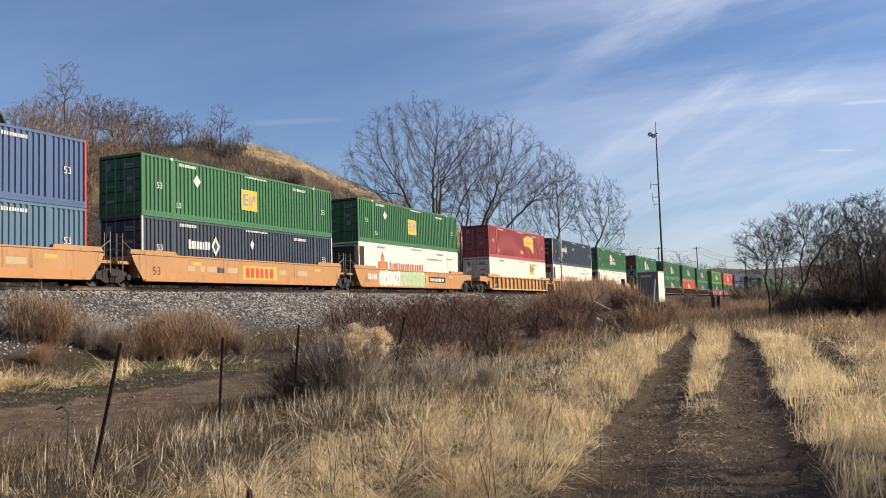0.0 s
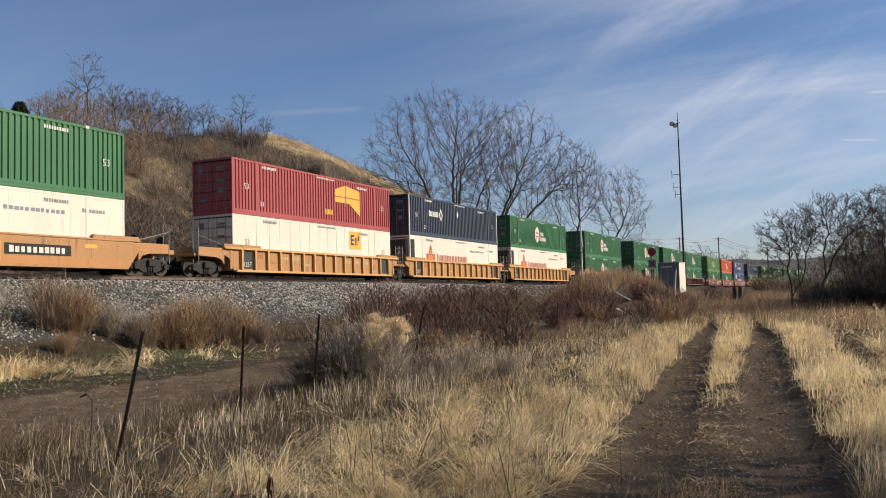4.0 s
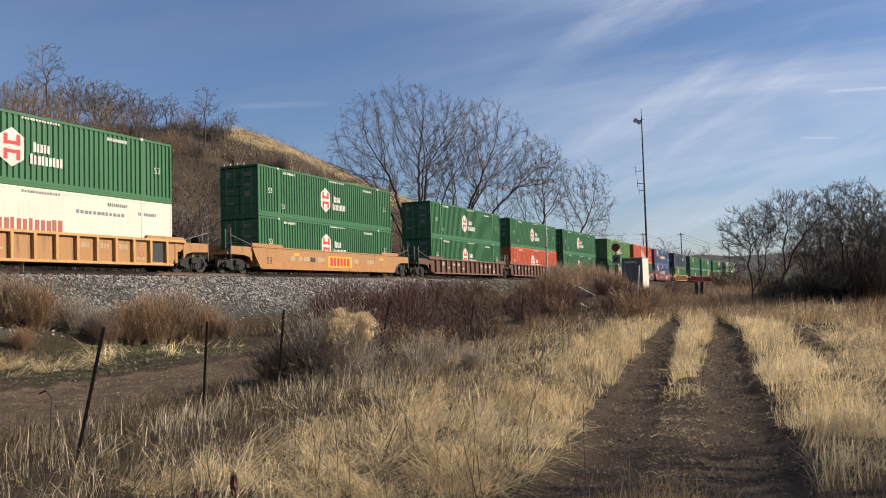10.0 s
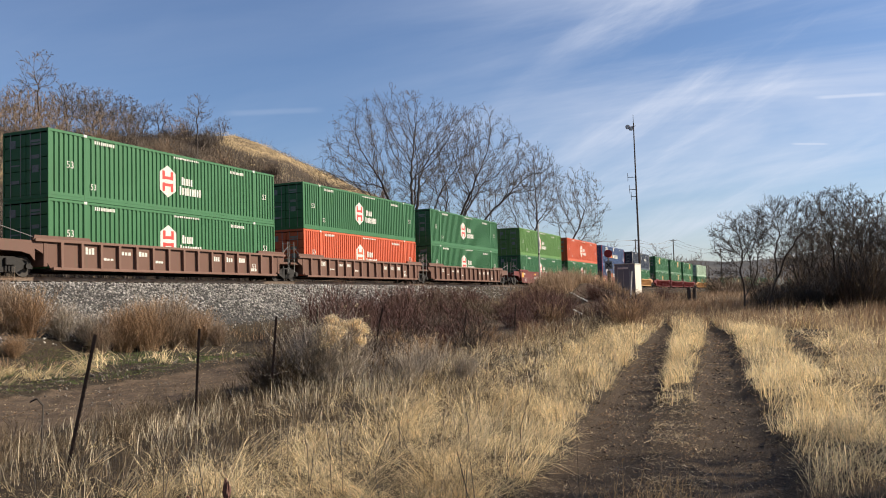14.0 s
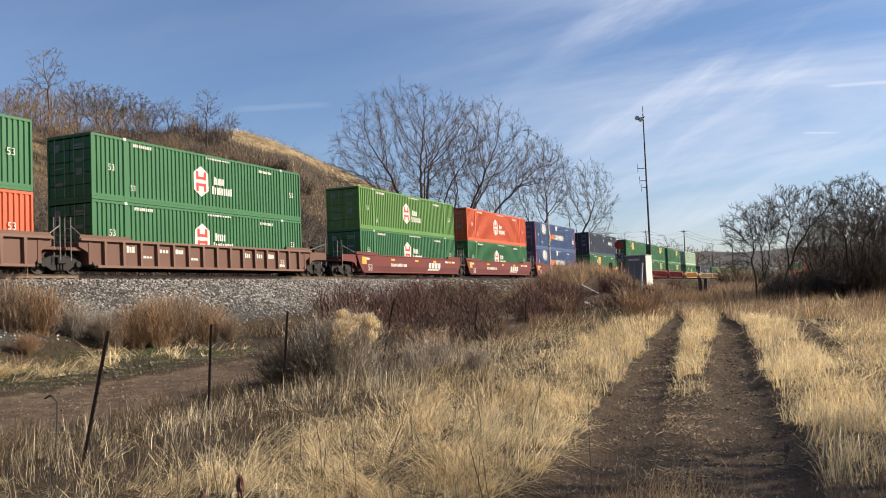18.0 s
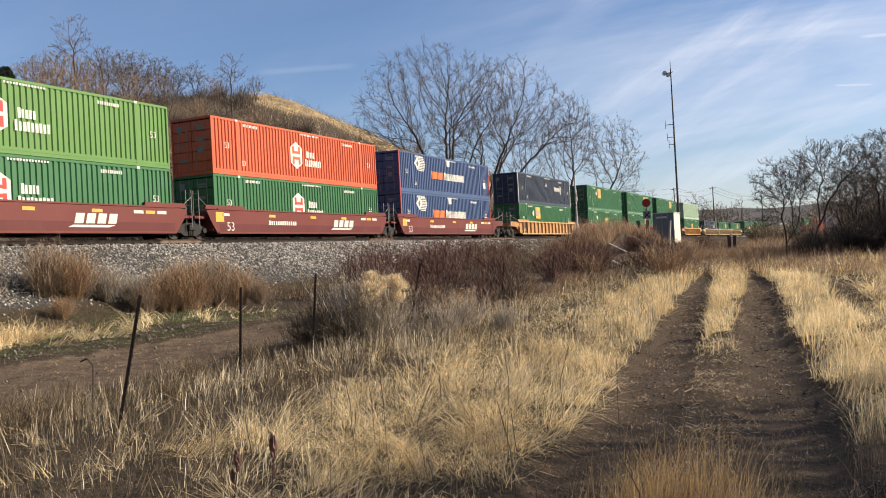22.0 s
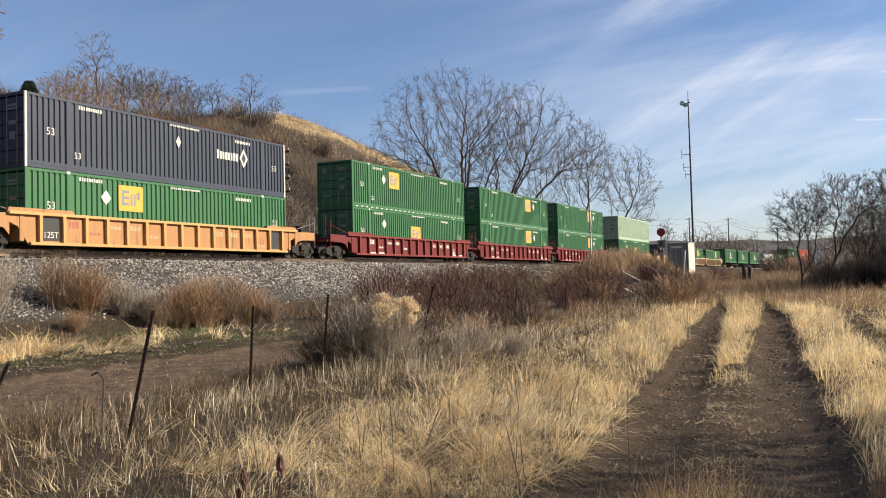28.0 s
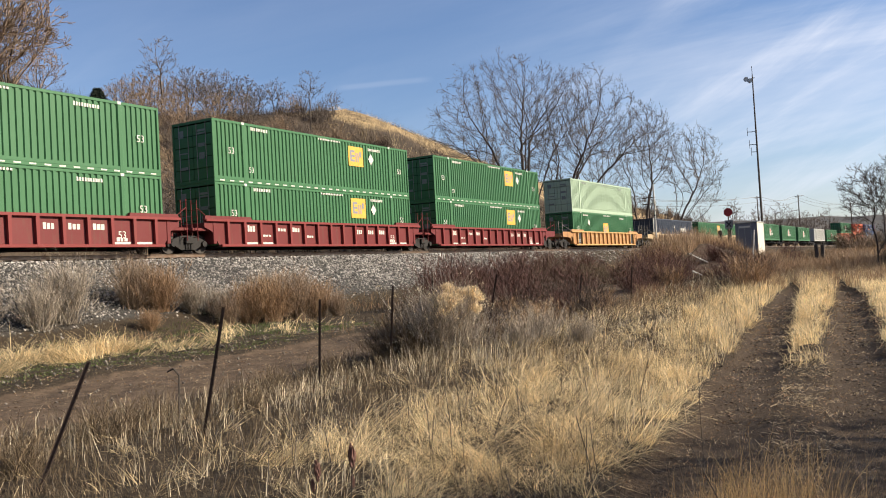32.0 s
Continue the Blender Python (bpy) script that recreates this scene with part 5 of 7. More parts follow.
def between(x, y):
    w = 0.16 * waves(x, y, 1.3, 14)
    return ((x - np.interp(y, RUT_Y, RUT_L) > 0.42 + w) & (np.interp(y, RUT_Y, RUT_R) - x > 0.40 - w)).astype(float) * smooth01((waves(x, y, 1.1, 15) + 0.75) / 0.4)


def off_r(a, b):
    return lambda x, y: ((x - np.interp(y, RUT_Y, RUT_R) > a) & (x - np.interp(y, RUT_Y, RUT_R) < b)).astype(float)


def patchy(size, seed, lo=-0.25, hi=0.35):
    return lambda x, y: smooth01((waves(x, y, size, seed) - lo) / (hi - lo))


def both(f, g):
    return lambda x, y: f(x, y) * g(x, y)


def build_grass():
    field = off_l(0.6, 30)
    mid = lambda x, y: 0.25 + 0.75 * smooth01((x + 8.2) / 2.6)      # thins out towards the posts
    grass("dry_grass", "thin standing dead grass stalks, straw coloured", M["straw"], 31, [
        (-10.2, -1.9, 3.0, 12, 620, 9, 0.10, both(both(field, mid), patchy(1.3, 21, -0.05, 0.3)), 0.7),
        (-9.6, -2.6, 12, 24, 1100, 9, 0.12, both(off_l(0.6, 5.0), patchy(1.7, 22, -0.1, 0.3)), 0.75),
        (-10.5, -3.2, 24, 44, 1000, 8, 0.18, off_l(0.6, 3.6), 0.9),
        (0.2, 6.0, 5, 24, 1100, 10, 0.12, both(off_r(1.4, 30), patchy(1.8, 63, -0.2, 0.2)), 0.6),
        (-2.4, 22.0, 24, 38, 650, 8, 0.25, off_r(1.0, 60), 0.7),
    ], 0.42, 0.0062, lean=(0.45, 0.4), droop=(0.6, 0.6), stray=0.7)
    grass("stubble", "pale upright broken stems of dead grass", M["stubble"], 30, [
        (-10.4, -1.9, 3.0, 12, 1300, 5, 0.16, both(both(field, mid), patchy(1.2, 52, -0.15, 0.3)), 0.72),
        (-9.6, -2.6, 12, 24, 1100, 5, 0.16, both(field, patchy(1.6, 53, -0.1, 0.35)), 0.8),
        (-9.8, -5.6, 10.8, 14.2, 120, 6, 0.16, patchy(1.1, 75, -0.3, 0.1), 1.05),
        (-10.6, -7.6, 5.5, 10.8, 190, 5, 0.16, None, 0.85),
        (0.2, 6.0, 6, 24, 600, 6, 0.12, off_r(1.2, 30), 0.7),
        (-12.5, -8.5, 28, 50, 260, 6, 0.2, None, 1.2),
    ], 0.42, 0.0070, lean=(0.16, 0.20), droop=(0.10, 0.25))
    grass("matted_straw", "pale straw beaten flat over the ground", M["gold"], 32, [
        (-9.8, -1.8, 5.0, 14, 620, 22, 0.08, both(both(field, mid), patchy(1.1, 23, 0.05, 0.22)), 0.9),
        (-5.8, -1.9, 6.0, 12, 900, 36, 0.09, both(field, patchy(0.8, 45, -0.02, 0.12)), 0.95),
        (-4.6, -1.9, 3.5, 6.5, 170, 30, 0.08, both(field, patchy(0.9, 73, 0.0, 0.15)), 0.9),
        (-9.0, -2.6, 12, 30, 1500, 22, 0.11, both(off_l(0.6, 4.8), patchy(1.8, 24, -0.05, 0.25)), 0.9),
        (-8.2, -3.6, 30, 44, 700, 10, 0.25, off_l(0.6, 2.6), 1.0),
        (0.0, 7.0, 5, 26, 1500, 26, 0.10, both(off_r(0.9, 30), patchy(1.9, 60, -0.2, 0.15)), 1.0),
        (-2.5, 16.0, 26, 34, 260, 12, 0.3, both(off_r(0.8, 60), patchy(4.0, 61, -0.1, 0.3)), 1.0),
        (-19.8, -16.0, 7, 17, 130, 34, 0.14, patchy(1.8, 25, 0.0, 0.25), 1.0),
        (-18.6, -15.6, 17, 22, 14, 16, 0.14, None, 0.9),
    ], 0.66, 0.0072, lean=(1.08, 0.25), droop=(0.55, 0.3), stray=0.32)
    grass("straw_litter", "short bits of straw and leaf on the bare ruts", M["straw"], 46, [
        (-4.4, 0.9, 4.0, 26, 4200, 5, 0.13, patchy(0.9, 64, -0.3, 0.3), 1.0),
        (-2.4, -0.2, 5.0, 15, 900, 10, 0.12, between, 1.8),
        (-16.0, -10.0, 6, 34, 900, 4, 0.15, None, 1.0),
    ], 0.05, 0.012, lean=(1.42, 0.12), droop=(0.1, 0.1), clear=9.0, lift=0.03)
    grass("leaf_litter", "brown dead leaves and bark bits on the ruts", M["rust_weed"], 66, [
        (-4.4, 0.9, 4.0, 30, 3800, 5, 0.16, None, 1.0),
        (-15.6, -10.2, 6, 30, 1200, 4, 0.2, None, 1.0),
    ], 0.045, 0.022, lean=(1.35, 0.2), droop=(0.2, 0.2), clear=9.0, lift=0.025)
    grass("golden_grass", "tall golden dry grass along the wheel ruts", M["gold"], 33, [
        (-7.0, -2.0, 6.0, 12, 420, 70, 0.12, both(off_l(0.48, 1.5), patchy(0.9, 26, -0.15, 0.1)), 0.66),
        (-9.0, -2.5, 11, 40, 1900, 64, 0.15, both(off_l(0.44, 1.9), patchy(1.4, 27, -0.2, 0.1)), 0.92),
        (-6.5, -1.2, 13.0, 44, 1300, 58, 0.12, both(between, patchy(1.2, 65, -0.35, 0.05)), 0.9),
        (-3.0, 2.5, 8.0, 31, 1350, 66, 0.15, both(off_r(0.40, 1.6), patchy(1.3, 28, -0.3, 0.1)), 0.95),
        (-9.5, 2.0, 31, 40, 420, 16, 0.25, lambda x, y: smooth01((x - np.interp(y, RUT_Y, RUT_L) + 1.4) / 0.8), 1.1),
        (0.6, 14.0, 20, 29, 520, 22, 0.25, patchy(3.4, 29, -0.05, 0.25), 1.0),
        (0.4, 7.0, 8, 26, 420, 34, 0.2, both(off_r(1.3, 30), patchy(2.4, 55, -0.05, 0.25)), 0.9),
    ], 0.52, 0.0052, lean=(0.42, 0.28), droop=(0.85, 0.45), stray=0.6)
    grass("tawny_grass", "tawny brown grass and weeds at the far end of the field", M["tawny"], 67, [
        (-9.5, 24.0, 31, 52, 3600, 14, 0.3, lambda x, y: smooth01((x - np.interp(y, RUT_Y, RUT_L) + 1.6) / 0.8), 1.0),
        (0.6, 20.0, 19, 33, 2000, 12, 0.25, patchy(2.8, 68, -0.35, 0.1), 0.8),
        (-10.0, 45.0, 52, 110, 3200, 8, 0.5, None, 1.0),
    ], 0.62, 0.0056, lean=(0.3, 0.25), droop=(0.45, 0.4))
    grass("amber_weeds", "rust brown leafy weeds among the tawny grass", M["rust_weed"], 69, [
        (-7.5, 16.0, 30, 44, 1000, 22, 0.22, lambda x, y: smooth01((x - np.interp(y, RUT_Y, RUT_L) + 1.6) / 0.8) * smooth01((waves(x, y, 3.5, 70) + 0.1) / 0.3), 1.0),
        (-14.5, -7.6, 19, 33, 500, 24, 0.22, patchy(2.6, 71, -0.05, 0.25), 0.75),
    ], 0.78, 0.0060, lean=(0.3, 0.25), droop=(0.35, 0.3))
    grass("grey_stalks", "grey-brown broken weed stalks among the grass", M["stalk"], 34, [
        (-10.5, -2.0, 2.6, 16, 3000, 9, 0.14, field, 0.75),
        (-11.0, -3.0, 16, 45, 2000, 9, 0.2, field, 1.0),
        (-2.4, 0.4, 4.5, 14, 420, 9, 0.12, between, 0.4),
        (0.0, 8.0, 4, 26, 1700, 9, 0.16, off_r(0.8, 30), 0.6),
        (-22.0, -10.6, 28, 54, 1800, 8, 0.25, None, 0.9),
        (-22.0, -15.2, 6, 32, 700, 8, 0.2, patchy(2.2, 74, -0.1, 0.3), 0.5),
    ], 0.50, 0.0055, lean=(0.4, 0.35), droop=(0.35, 0.4), clear=0.7)
    grass("foreground_grass", "tuft of tawny grass standing in the track", M["amber"], 35, [
        (-1.65, -0.72, 5.2, 6.4, 44, 60, 0.11, None, 0.95),
        (-2.4, -0.6, 6.4, 8.6, 40, 12, 0.10, between, 0.4),
    ], 0.56, 0.0042, lean=(0.22, 0.16), droop=(0.25, 0.25), clear=4.0)
    grass("foreground_stalks", "brown dry stems among the tawny tuft", M["brush_twig"], 56, [
        (-1.75, -0.55, 5.4, 7.2, 40, 22, 0.16, None, 1.0),
        (-0.1, 0.6, 5.6, 8.4, 40, 26, 0.15, None, 0.55),
    ], 0.58, 0.0040, lean=(0.22, 0.18), droop=(0.25, 0.25), clear=4.0)
    grass("straw_tussock", "big pale tussocks of fallen straw on the green verge", M["gold"], 59, [
        (-20.8, -17.6, 10.0, 15.5, 60, 90, 0.20, patchy(2.0, 72, -0.2, 0.2), 1.0),
        (-18.8, -16.0, 13.5, 20.5, 11, 22, 0.10, None, 0.9),
        (-20.5, -19.0, 6.5, 10.5, 26, 70, 0.25, None, 0.9),
    ], 0.95, 0.0075, lean=(0.85, 0.25), droop=(0.8, 0.3), stray=0.35)
    grass("green_grass", "short new green grass under the bank", M["green_grass"], 36, [
        (-21.6, -14.6, 6, 22, 5000, 14, 0.14, patchy(2.6, 40, -0.30, 0.15), 0.45),
    ], 0.20, 0.009, lean=(0.7, 0.35))
    grass("bank_weeds", "tawny and rust brown weeds at the foot of the bank", M["rust_weed"], 37, [
        (-22.0, -18.6, 8, 34, 110, 22, 0.24, patchy(4.5, 41, 0.1, 0.4), 0.8),
        (-10.8, -1.0, 43, 57, 1100, 16, 0.3, None, 0.9),
        (-22.0, -10.5, 30, 56, 900, 14, 0.35, patchy(5.0, 42, 0.0, 0.35), 0.8),
        (-26.0, -2.0, 75, 150, 2200, 9, 0.6, patchy(12.0, 43, -0.1, 0.3), 1.4),
    ], 0.62, 0.0065, lean=(0.3, 0.25), droop=(0.4, 0.4))
    grass("ramp_grass", "tall tawny grass on the ramp of the crossing", M["tawny"], 38, [
        (-18.6, -12.6, 54, 62, 620, 30, 0.25, patchy(2.4, 58, -0.4, 0.1), 1.0),
        (-14.2, -9.6, 53, 62, 300, 22, 0.3, patchy(2, 62, -0.3, 0.2), 0.75),
        (-21.0, -9.5, 50, 66, 700, 16, 0.3, None, 0.5),
        (-24.0, -9.5, 66, 96, 700, 12, 0.4, None, 0.5),
    ], 1.2, 0.0048, lean=(0.2, 0.14), droop=(0.25, 0.2))
    grass("hill_grass", "dry bunch grass on the brow of the hill", M["gold"], 39, [
        (-84, -52, 88, 190, 3600, 8, 0.7, patchy(18, 44, -0.4, 0.2), 1.0),
    ], 0.6, 0.005)
    brushy = lambda x, y: (1 - 0.55 * smooth01((-50 - x) / 8) * smooth01((70 - y) / 10)) * (1 - 0.9 * smooth01((-47 - x - np.interp(y, (85, 130), (17, 2))) / 7) * smooth01((y - 88) / 12) * smooth01((200 - y) / 40))
    grass("hill_brush", "dense bare grey-brown brush over the hillside", M["brown_twig"], 47, [
        (-88, -37, 18, 130, 7000, 22, 0.9, both(brushy, patchy(14, 48, -0.7, 0.1)), 1.0),
        (-70, -37, 130, 260, 2200, 14, 0.9, both(brushy, patchy(14, 49, -0.4, 0.3)), 1.0),
        (-84, -52, 88, 190, 900, 12, 0.9, patchy(9, 57, 0.0, 0.3), 0.6),
    ], 1.6, 0.0034, lean=(0.6, 0.4), droop=(0.5, 0.4))
    grass("hill_weeds", "tawny weeds and brush over the hillside", M["stalk"], 50, [
        (-88, -37, 18, 130, 2600, 14, 0.9, both(brushy, patchy(11, 51, -0.3, 0.3)), 1.0),
    ], 1.1, 0.0050, lean=(0.6, 0.4), droop=(0.5, 0.4))


build_grass()


def build_ballast():
    rng = np.random.RandomState(51)
    n = 105000
    x, y = rng.uniform(-34.0, -20.3, n), 4 + 86 * rng.uniform(0, 1, n) ** 1.35
    foot = np.interp(y, (-50, 20, 45, 80, 140), (-20.5, -20.8, -21.5, -23.5, -24.5))
    k = rng.uniform(0, 1, n) < smooth01((foot - 0.8 - x) / 2.2) * np.interp(y - 3.0 * (-x - 24), (38, 54), (1, 0.10))
    k &= ~((np.abs(x - TRACK_X) < 0.82) & (np.abs(x - TRACK_X) > 0.68))
    x, y = x[k], y[k]
    n = len(x)
    r = rng.uniform(0.03, 0.075, n) * np.clip(np.hypot(x, y) / 40, 0.85, 1.5)
    z = ground_z(x, y) + r * 0.3
    octa = np.array([(1, 0, 0), (-1, 0, 0), (0, 1, 0), (0, -1, 0), (0, 0, 1), (0, 0, -1)], float)
    co = octa[None] * rng.uniform(0.6, 1.25, (n, 6, 1)) + rng.normal(0, 0.16, (n, 6, 3))
    a = rng.uniform(0, 6.28, n)
    ca, sa = np.cos(a)[:, None], np.sin(a)[:, None]
    co = np.stack([co[..., 0] * ca - co[..., 1] * sa, co[..., 0] * sa + co[..., 1] * ca, co[..., 2] * 0.8], -1)
    co = co * r[:, None, None] + np.stack([x, y, z], 1)[:, None]
    tri = np.array([(0, 2, 4), (2, 1, 4), (1, 3, 4), (3, 0, 4), (2, 0, 5), (1, 2, 5), (3, 1, 5), (0, 3, 5)])
    loops = (np.arange(n)[:, None, None] * 6 + tri[None]).ravel()
    ob = new("ballast", raw_mesh("ballast", co.reshape(-1, 3), loops, np.arange(0, len(loops), 3), M["stone"]))
    tagged(ob, "crushed grey ballast stones on the railway bank", "gravel", kind="stuff")
    # small stones on the dirt road and verge
    n = 9000
    x, y = rng.uniform(-20, -9.8, n), rng.uniform(5, 34, n)
    k = rng.uniform(0, 1, n) < 0.06 + 0.32 * smooth01((-14.0 - x) / 1.0) * smooth01((x + 17.5) / 1.5)
    x, y = x[k], y[k]
    n = len(x)
    r = rng.uniform(0.008, 0.03, n) * np.clip(np.hypot(x, y) / 12, 0.5, 1.6)
    co = octa[None] * rng.uniform(0.6, 1.25, (n, 6, 1)) * r[:, None, None] + np.stack([x, y, ground_z(x, y) + r * 0.3], 1)[:, None]
    loops = (np.arange(n)[:, None, None] * 6 + tri[None]).ravel()
    ob = new("road_stones", raw_mesh("road_stones", co.reshape(-1, 3), loops, np.arange(0, len(loops), 3), M["road_stone"]))
    tagged(ob, "small stones strewn over the dirt road", "gravel", kind="stuff")
    # clods of earth in the wheel ruts
    n = 26000
    x, y = rng.uniform(-6, 1.2, n), 4 + 26 * rng.uniform(0, 1, n) ** 1.4
    k = rng.uniform(0, 1, n) < rut_mask(x, y) * (0.3 + 0.7 * smooth01((waves(x, y, 1.1, 19) + 0.3) / 0.6))
    x, y = x[k], y[k]
    n = len(x)
    r = 0.006 + 0.016 * rng.uniform(0, 1, n) ** 4
    r *= np.clip(np.hypot(x, y) / 9, 0.7, 2.0)
    co = octa[None] * rng.uniform(0.6, 1.25, (n, 6, 1)) * r[:, None, None] * np.array([1.3, 1.3, 0.5]) + np.stack([x, y, ground_z(x, y) + r * 0.1], 1)[:, None]
    loops = (np.arange(n)[:, None, None] * 6 + tri[None]).ravel()
    ob = new("earth_clods", raw_mesh("earth_clods", co.reshape(-1, 3), loops, np.arange(0, len(loops), 3), M["clod"]))
    tagged(ob, "small dark clods of earth in the wheel ruts", "soil", kind="stuff")


build_ballast()


# ---- shrubs ----
def shrub_mesh(name, seed, radius, height, stems, twigs, w, mat, spread=1.0, upright=0.25):
    rng = np.random.RandomState(seed)
    a = rng.uniform(0, 2 * math.pi, stems)
    tilt = np.abs(rng.normal(0, 0.42 * spread, stems)) + upright * rng.uniform(0, 1, stems)
    tilt = np.minimum(tilt, 1.25)
    ln = height * rng.uniform(0.62, 1.08, stems)
    b = np.stack([rng.normal(0, 0.14 * radius, stems), rng.normal(0, 0.14 * radius, stems), np.full(stems, -0.05)], 1)
    d = np.stack([np.cos(a) * np.sin(tilt), np.sin(a) * np.sin(tilt), np.cos(tilt)], 1)
    d2 = d + rng.normal(0, 0.16, (stems, 3)) + np.array([0, 0, 0.12])
    p1 = b + d * (ln * 0.5)[:, None]
    p2 = p1 + d2 * (ln * 0.5)[:, None]
    i = rng.randint(0, stems, twigs)
    f = rng.uniform(0.25, 1.0, twigs)
    q0 = np.where((f < 0.5)[:, None], b[i] + (p1[i] - b[i]) * (f * 2)[:, None], p1[i] + (p2[i] - p1[i]) * ((f - 0.5) * 2)[:, None])
    dd = d2[i] * 0.7 + rng.normal(0, 0.55, (twigs, 3)) + np.array([0, 0, 0.18])
    dd /= np.linalg.norm(dd, axis=1)[:, None]
    tl = height * rng.uniform(0.10, 0.34, twigs)
    q1 = q0 + dd * (tl * 0.5)[:, None]
    q2 = q1 + (dd + rng.normal(0, 0.25, (twigs, 3))) * (tl * 0.5)[:, None]
    P0, P1, P2 = np.concatenate([b, q0]), np.concatenate([p1, q1]), np.concatenate([p2, q2])
    W = np.concatenate([np.full(stems, w * 1.7), np.full(twigs, w)]) * rng.uniform(0.7, 1.3, stems + twigs)
    return ribbon_mesh(name, P0, P1, P2, W, mat, rng), P2[stems:]


def heads_mesh(name, at, r, mat, seed):
    """Small tufted flower heads."""
    rng = np.random.RandomState(seed)
    n = len(at) * 12
    c = np.repeat(at, 12, 0) + rng.normal(0, r * 0.5, (n, 3))
    d = rng.normal(0, 1, (n, 3)) + np.array([0, 0, 0.8])
    d /= np.linalg.norm(d, axis=1)[:, None]
    s = r * 0.42 * rng.uniform(0.6, 1.3, n)
    return ribbon_mesh(name, c, c + d * (s * 0.5)[:, None], c + d * s[:, None], s * 0.9, mat, rng)


def shrub(name, label, category, group, meshes, x, y, turn, size, lift=0.0):
    t = thing(name, label, category, group, pose(x, y, float(ground_z(x, y)) + lift, 0, 0, turn) @ Matrix.Diagonal((*size, 1)))
    for nm, me in meshes:
        o = new(nm, me)
        o.parent = t
        if nm == "bloom":
            tagged(o, kind="stuff")
    return t


def build_shrubs():
    rng = random.Random(61)
    # the big flowering bush beside the dirt road and its neighbours
    body, tips = shrub_mesh("branchwork", 71, 1.0, 1.25, 420, 9500, 0.0062, M["grey_twig"], 1.25, 0.5)
    # the flower heads stand in lumps over one side of the crown
    rn = np.random.RandomState(70)
    lump = rn.normal(0, 1, (44, 3)) * np.array([1, 1, 0.7]) + np.array([0.1, -0.5, 0.7])
    lump /= np.linalg.norm(lump, axis=1)[:, None]
    lump = lump[lump[:, 2] > -0.1] * np.array([0.52, 0.5, 0.50]) * rn.uniform(0.75, 1.1, (np.sum(lump[:, 2] > -0.1), 1)) + np.array([0.20, 0.1, 0.80])
    disc = rn.normal(0, 1, (len(lump) * 40, 3)) * np.array([0.055, 0.055, 0.016])
    disc[:, 2] -= 2.0 * (disc[:, 0] ** 2 + disc[:, 1] ** 2)
    at = np.repeat(lump, 40, 0) + disc
    stray = tips[tips[:, 2] > 0.7][:120]
    heads = heads_mesh("bloom", np.concatenate([at, stray]), 0.05, M["bloom"], 72)
    shrub("flowering_bush", "grey twiggy bush with dried tan flower heads", "bush", "", (("branchwork", body), ("bloom", heads)), -8.62, 14.5, 0, (1.05, 1.05, 1.06))
    dark, _ = shrub_mesh("branchwork", 73, 1.0, 0.85, 420, 12000, 0.006, M["stalk"], 1.5, 0.6)
    shrub("grey_bush", "low dense grey-brown bush under the flowering bush", "bush", "", (("branchwork", dark),), -9.25, 14.0, 40, (1.3, 1.1, 1.05))
    side, st = shrub_mesh("branchwork", 74, 0.7, 0.8, 150, 2200, 0.0065, M["grey_twig"], 0.9, 0.3)
    sh = heads_mesh("bloom", st[st[:, 2] > 0.6][:60], 0.035, M["flower"], 75)
    for x, y, k in ((-7.1, 14.6, 0.85), (-7.3, 16.0, 0.95), (-9.9, 15.4, 1.0), (-6.4, 15.8, 0.7)):
        shrub("sage_bush", "small grey sage bush in dry grass", "bush", "sage bushes by the road", (("branchwork", side), ("bloom", sh)), x, y, rng.uniform(0, 360), (k, k, k))
    # reddish thicket on the bank
    red = [shrub_mesh("branchwork", 80 + k, 1.2, 1.75, 110, 2600, 0.011, M["red_twig"], 1.3, 0.5)[0] for k in range(3)]
    brown = [shrub_mesh("branchwork", 83 + k, 1.2, 1.6, 110, 2400, 0.011, M[("brown_twig", "stalk")[k]], 1.4, 0.6)[0] for k in range(2)]
    spots = [(-12.5, 25.0, 0.9), (-14.0, 24.6, 1.0), (-13.2, 27.5, 1.05), (-15.5, 27.0, 1.1), (-17.2, 29.5, 1.15), (-15.0, 30.5, 1.1), (-18.4, 33.5, 1.2), (-16.2, 34.0, 1.1), (-13.6, 32.5, 1.0),
             (-20.0, 36.5, 1.05), (-17.6, 38.0, 1.1), (-14.8, 37.5, 1.0), (-12.4, 36.5, 0.85), (-20.5, 41.0, 0.9), (-18.2, 43.0, 0.95), (-15.4, 42.0, 0.95), (-12.8, 42.0, 0.85), (-10.8, 41.0, 0.7),
             (-15.6, 47.5, 0.85), (-13.0, 47.0, 0.8), (-11.2, 46.0, 0.7), (-12.2, 52.5, 0.8), (-10.6, 51.5, 0.7), (-10.0, 57.0, 0.8), (-11.8, 29.5, 0.7), (-11.0, 33.5, 0.65), (-9.8, 62.0, 0.85), (-8.6, 66.0, 0.8),
             (-19.0, 31.2, 0.9), (-11.3, 26.4, 0.6), (-22.6, 46.0, 1.0), (-21.6, 49.0, 1.05), (-20.6, 52.5, 0.95), (-19.4, 49.5, 0.95), (-23.2, 52.0, 0.85), (-22.0, 42.0, 0.8), (-24.0, 57.0, 0.7), (-21.6, 57.0, 0.8)]
    gap = lambda x, y: abs(math.degrees(math.atan2(x, y)) + 14.4) < 1.0 and y < 52
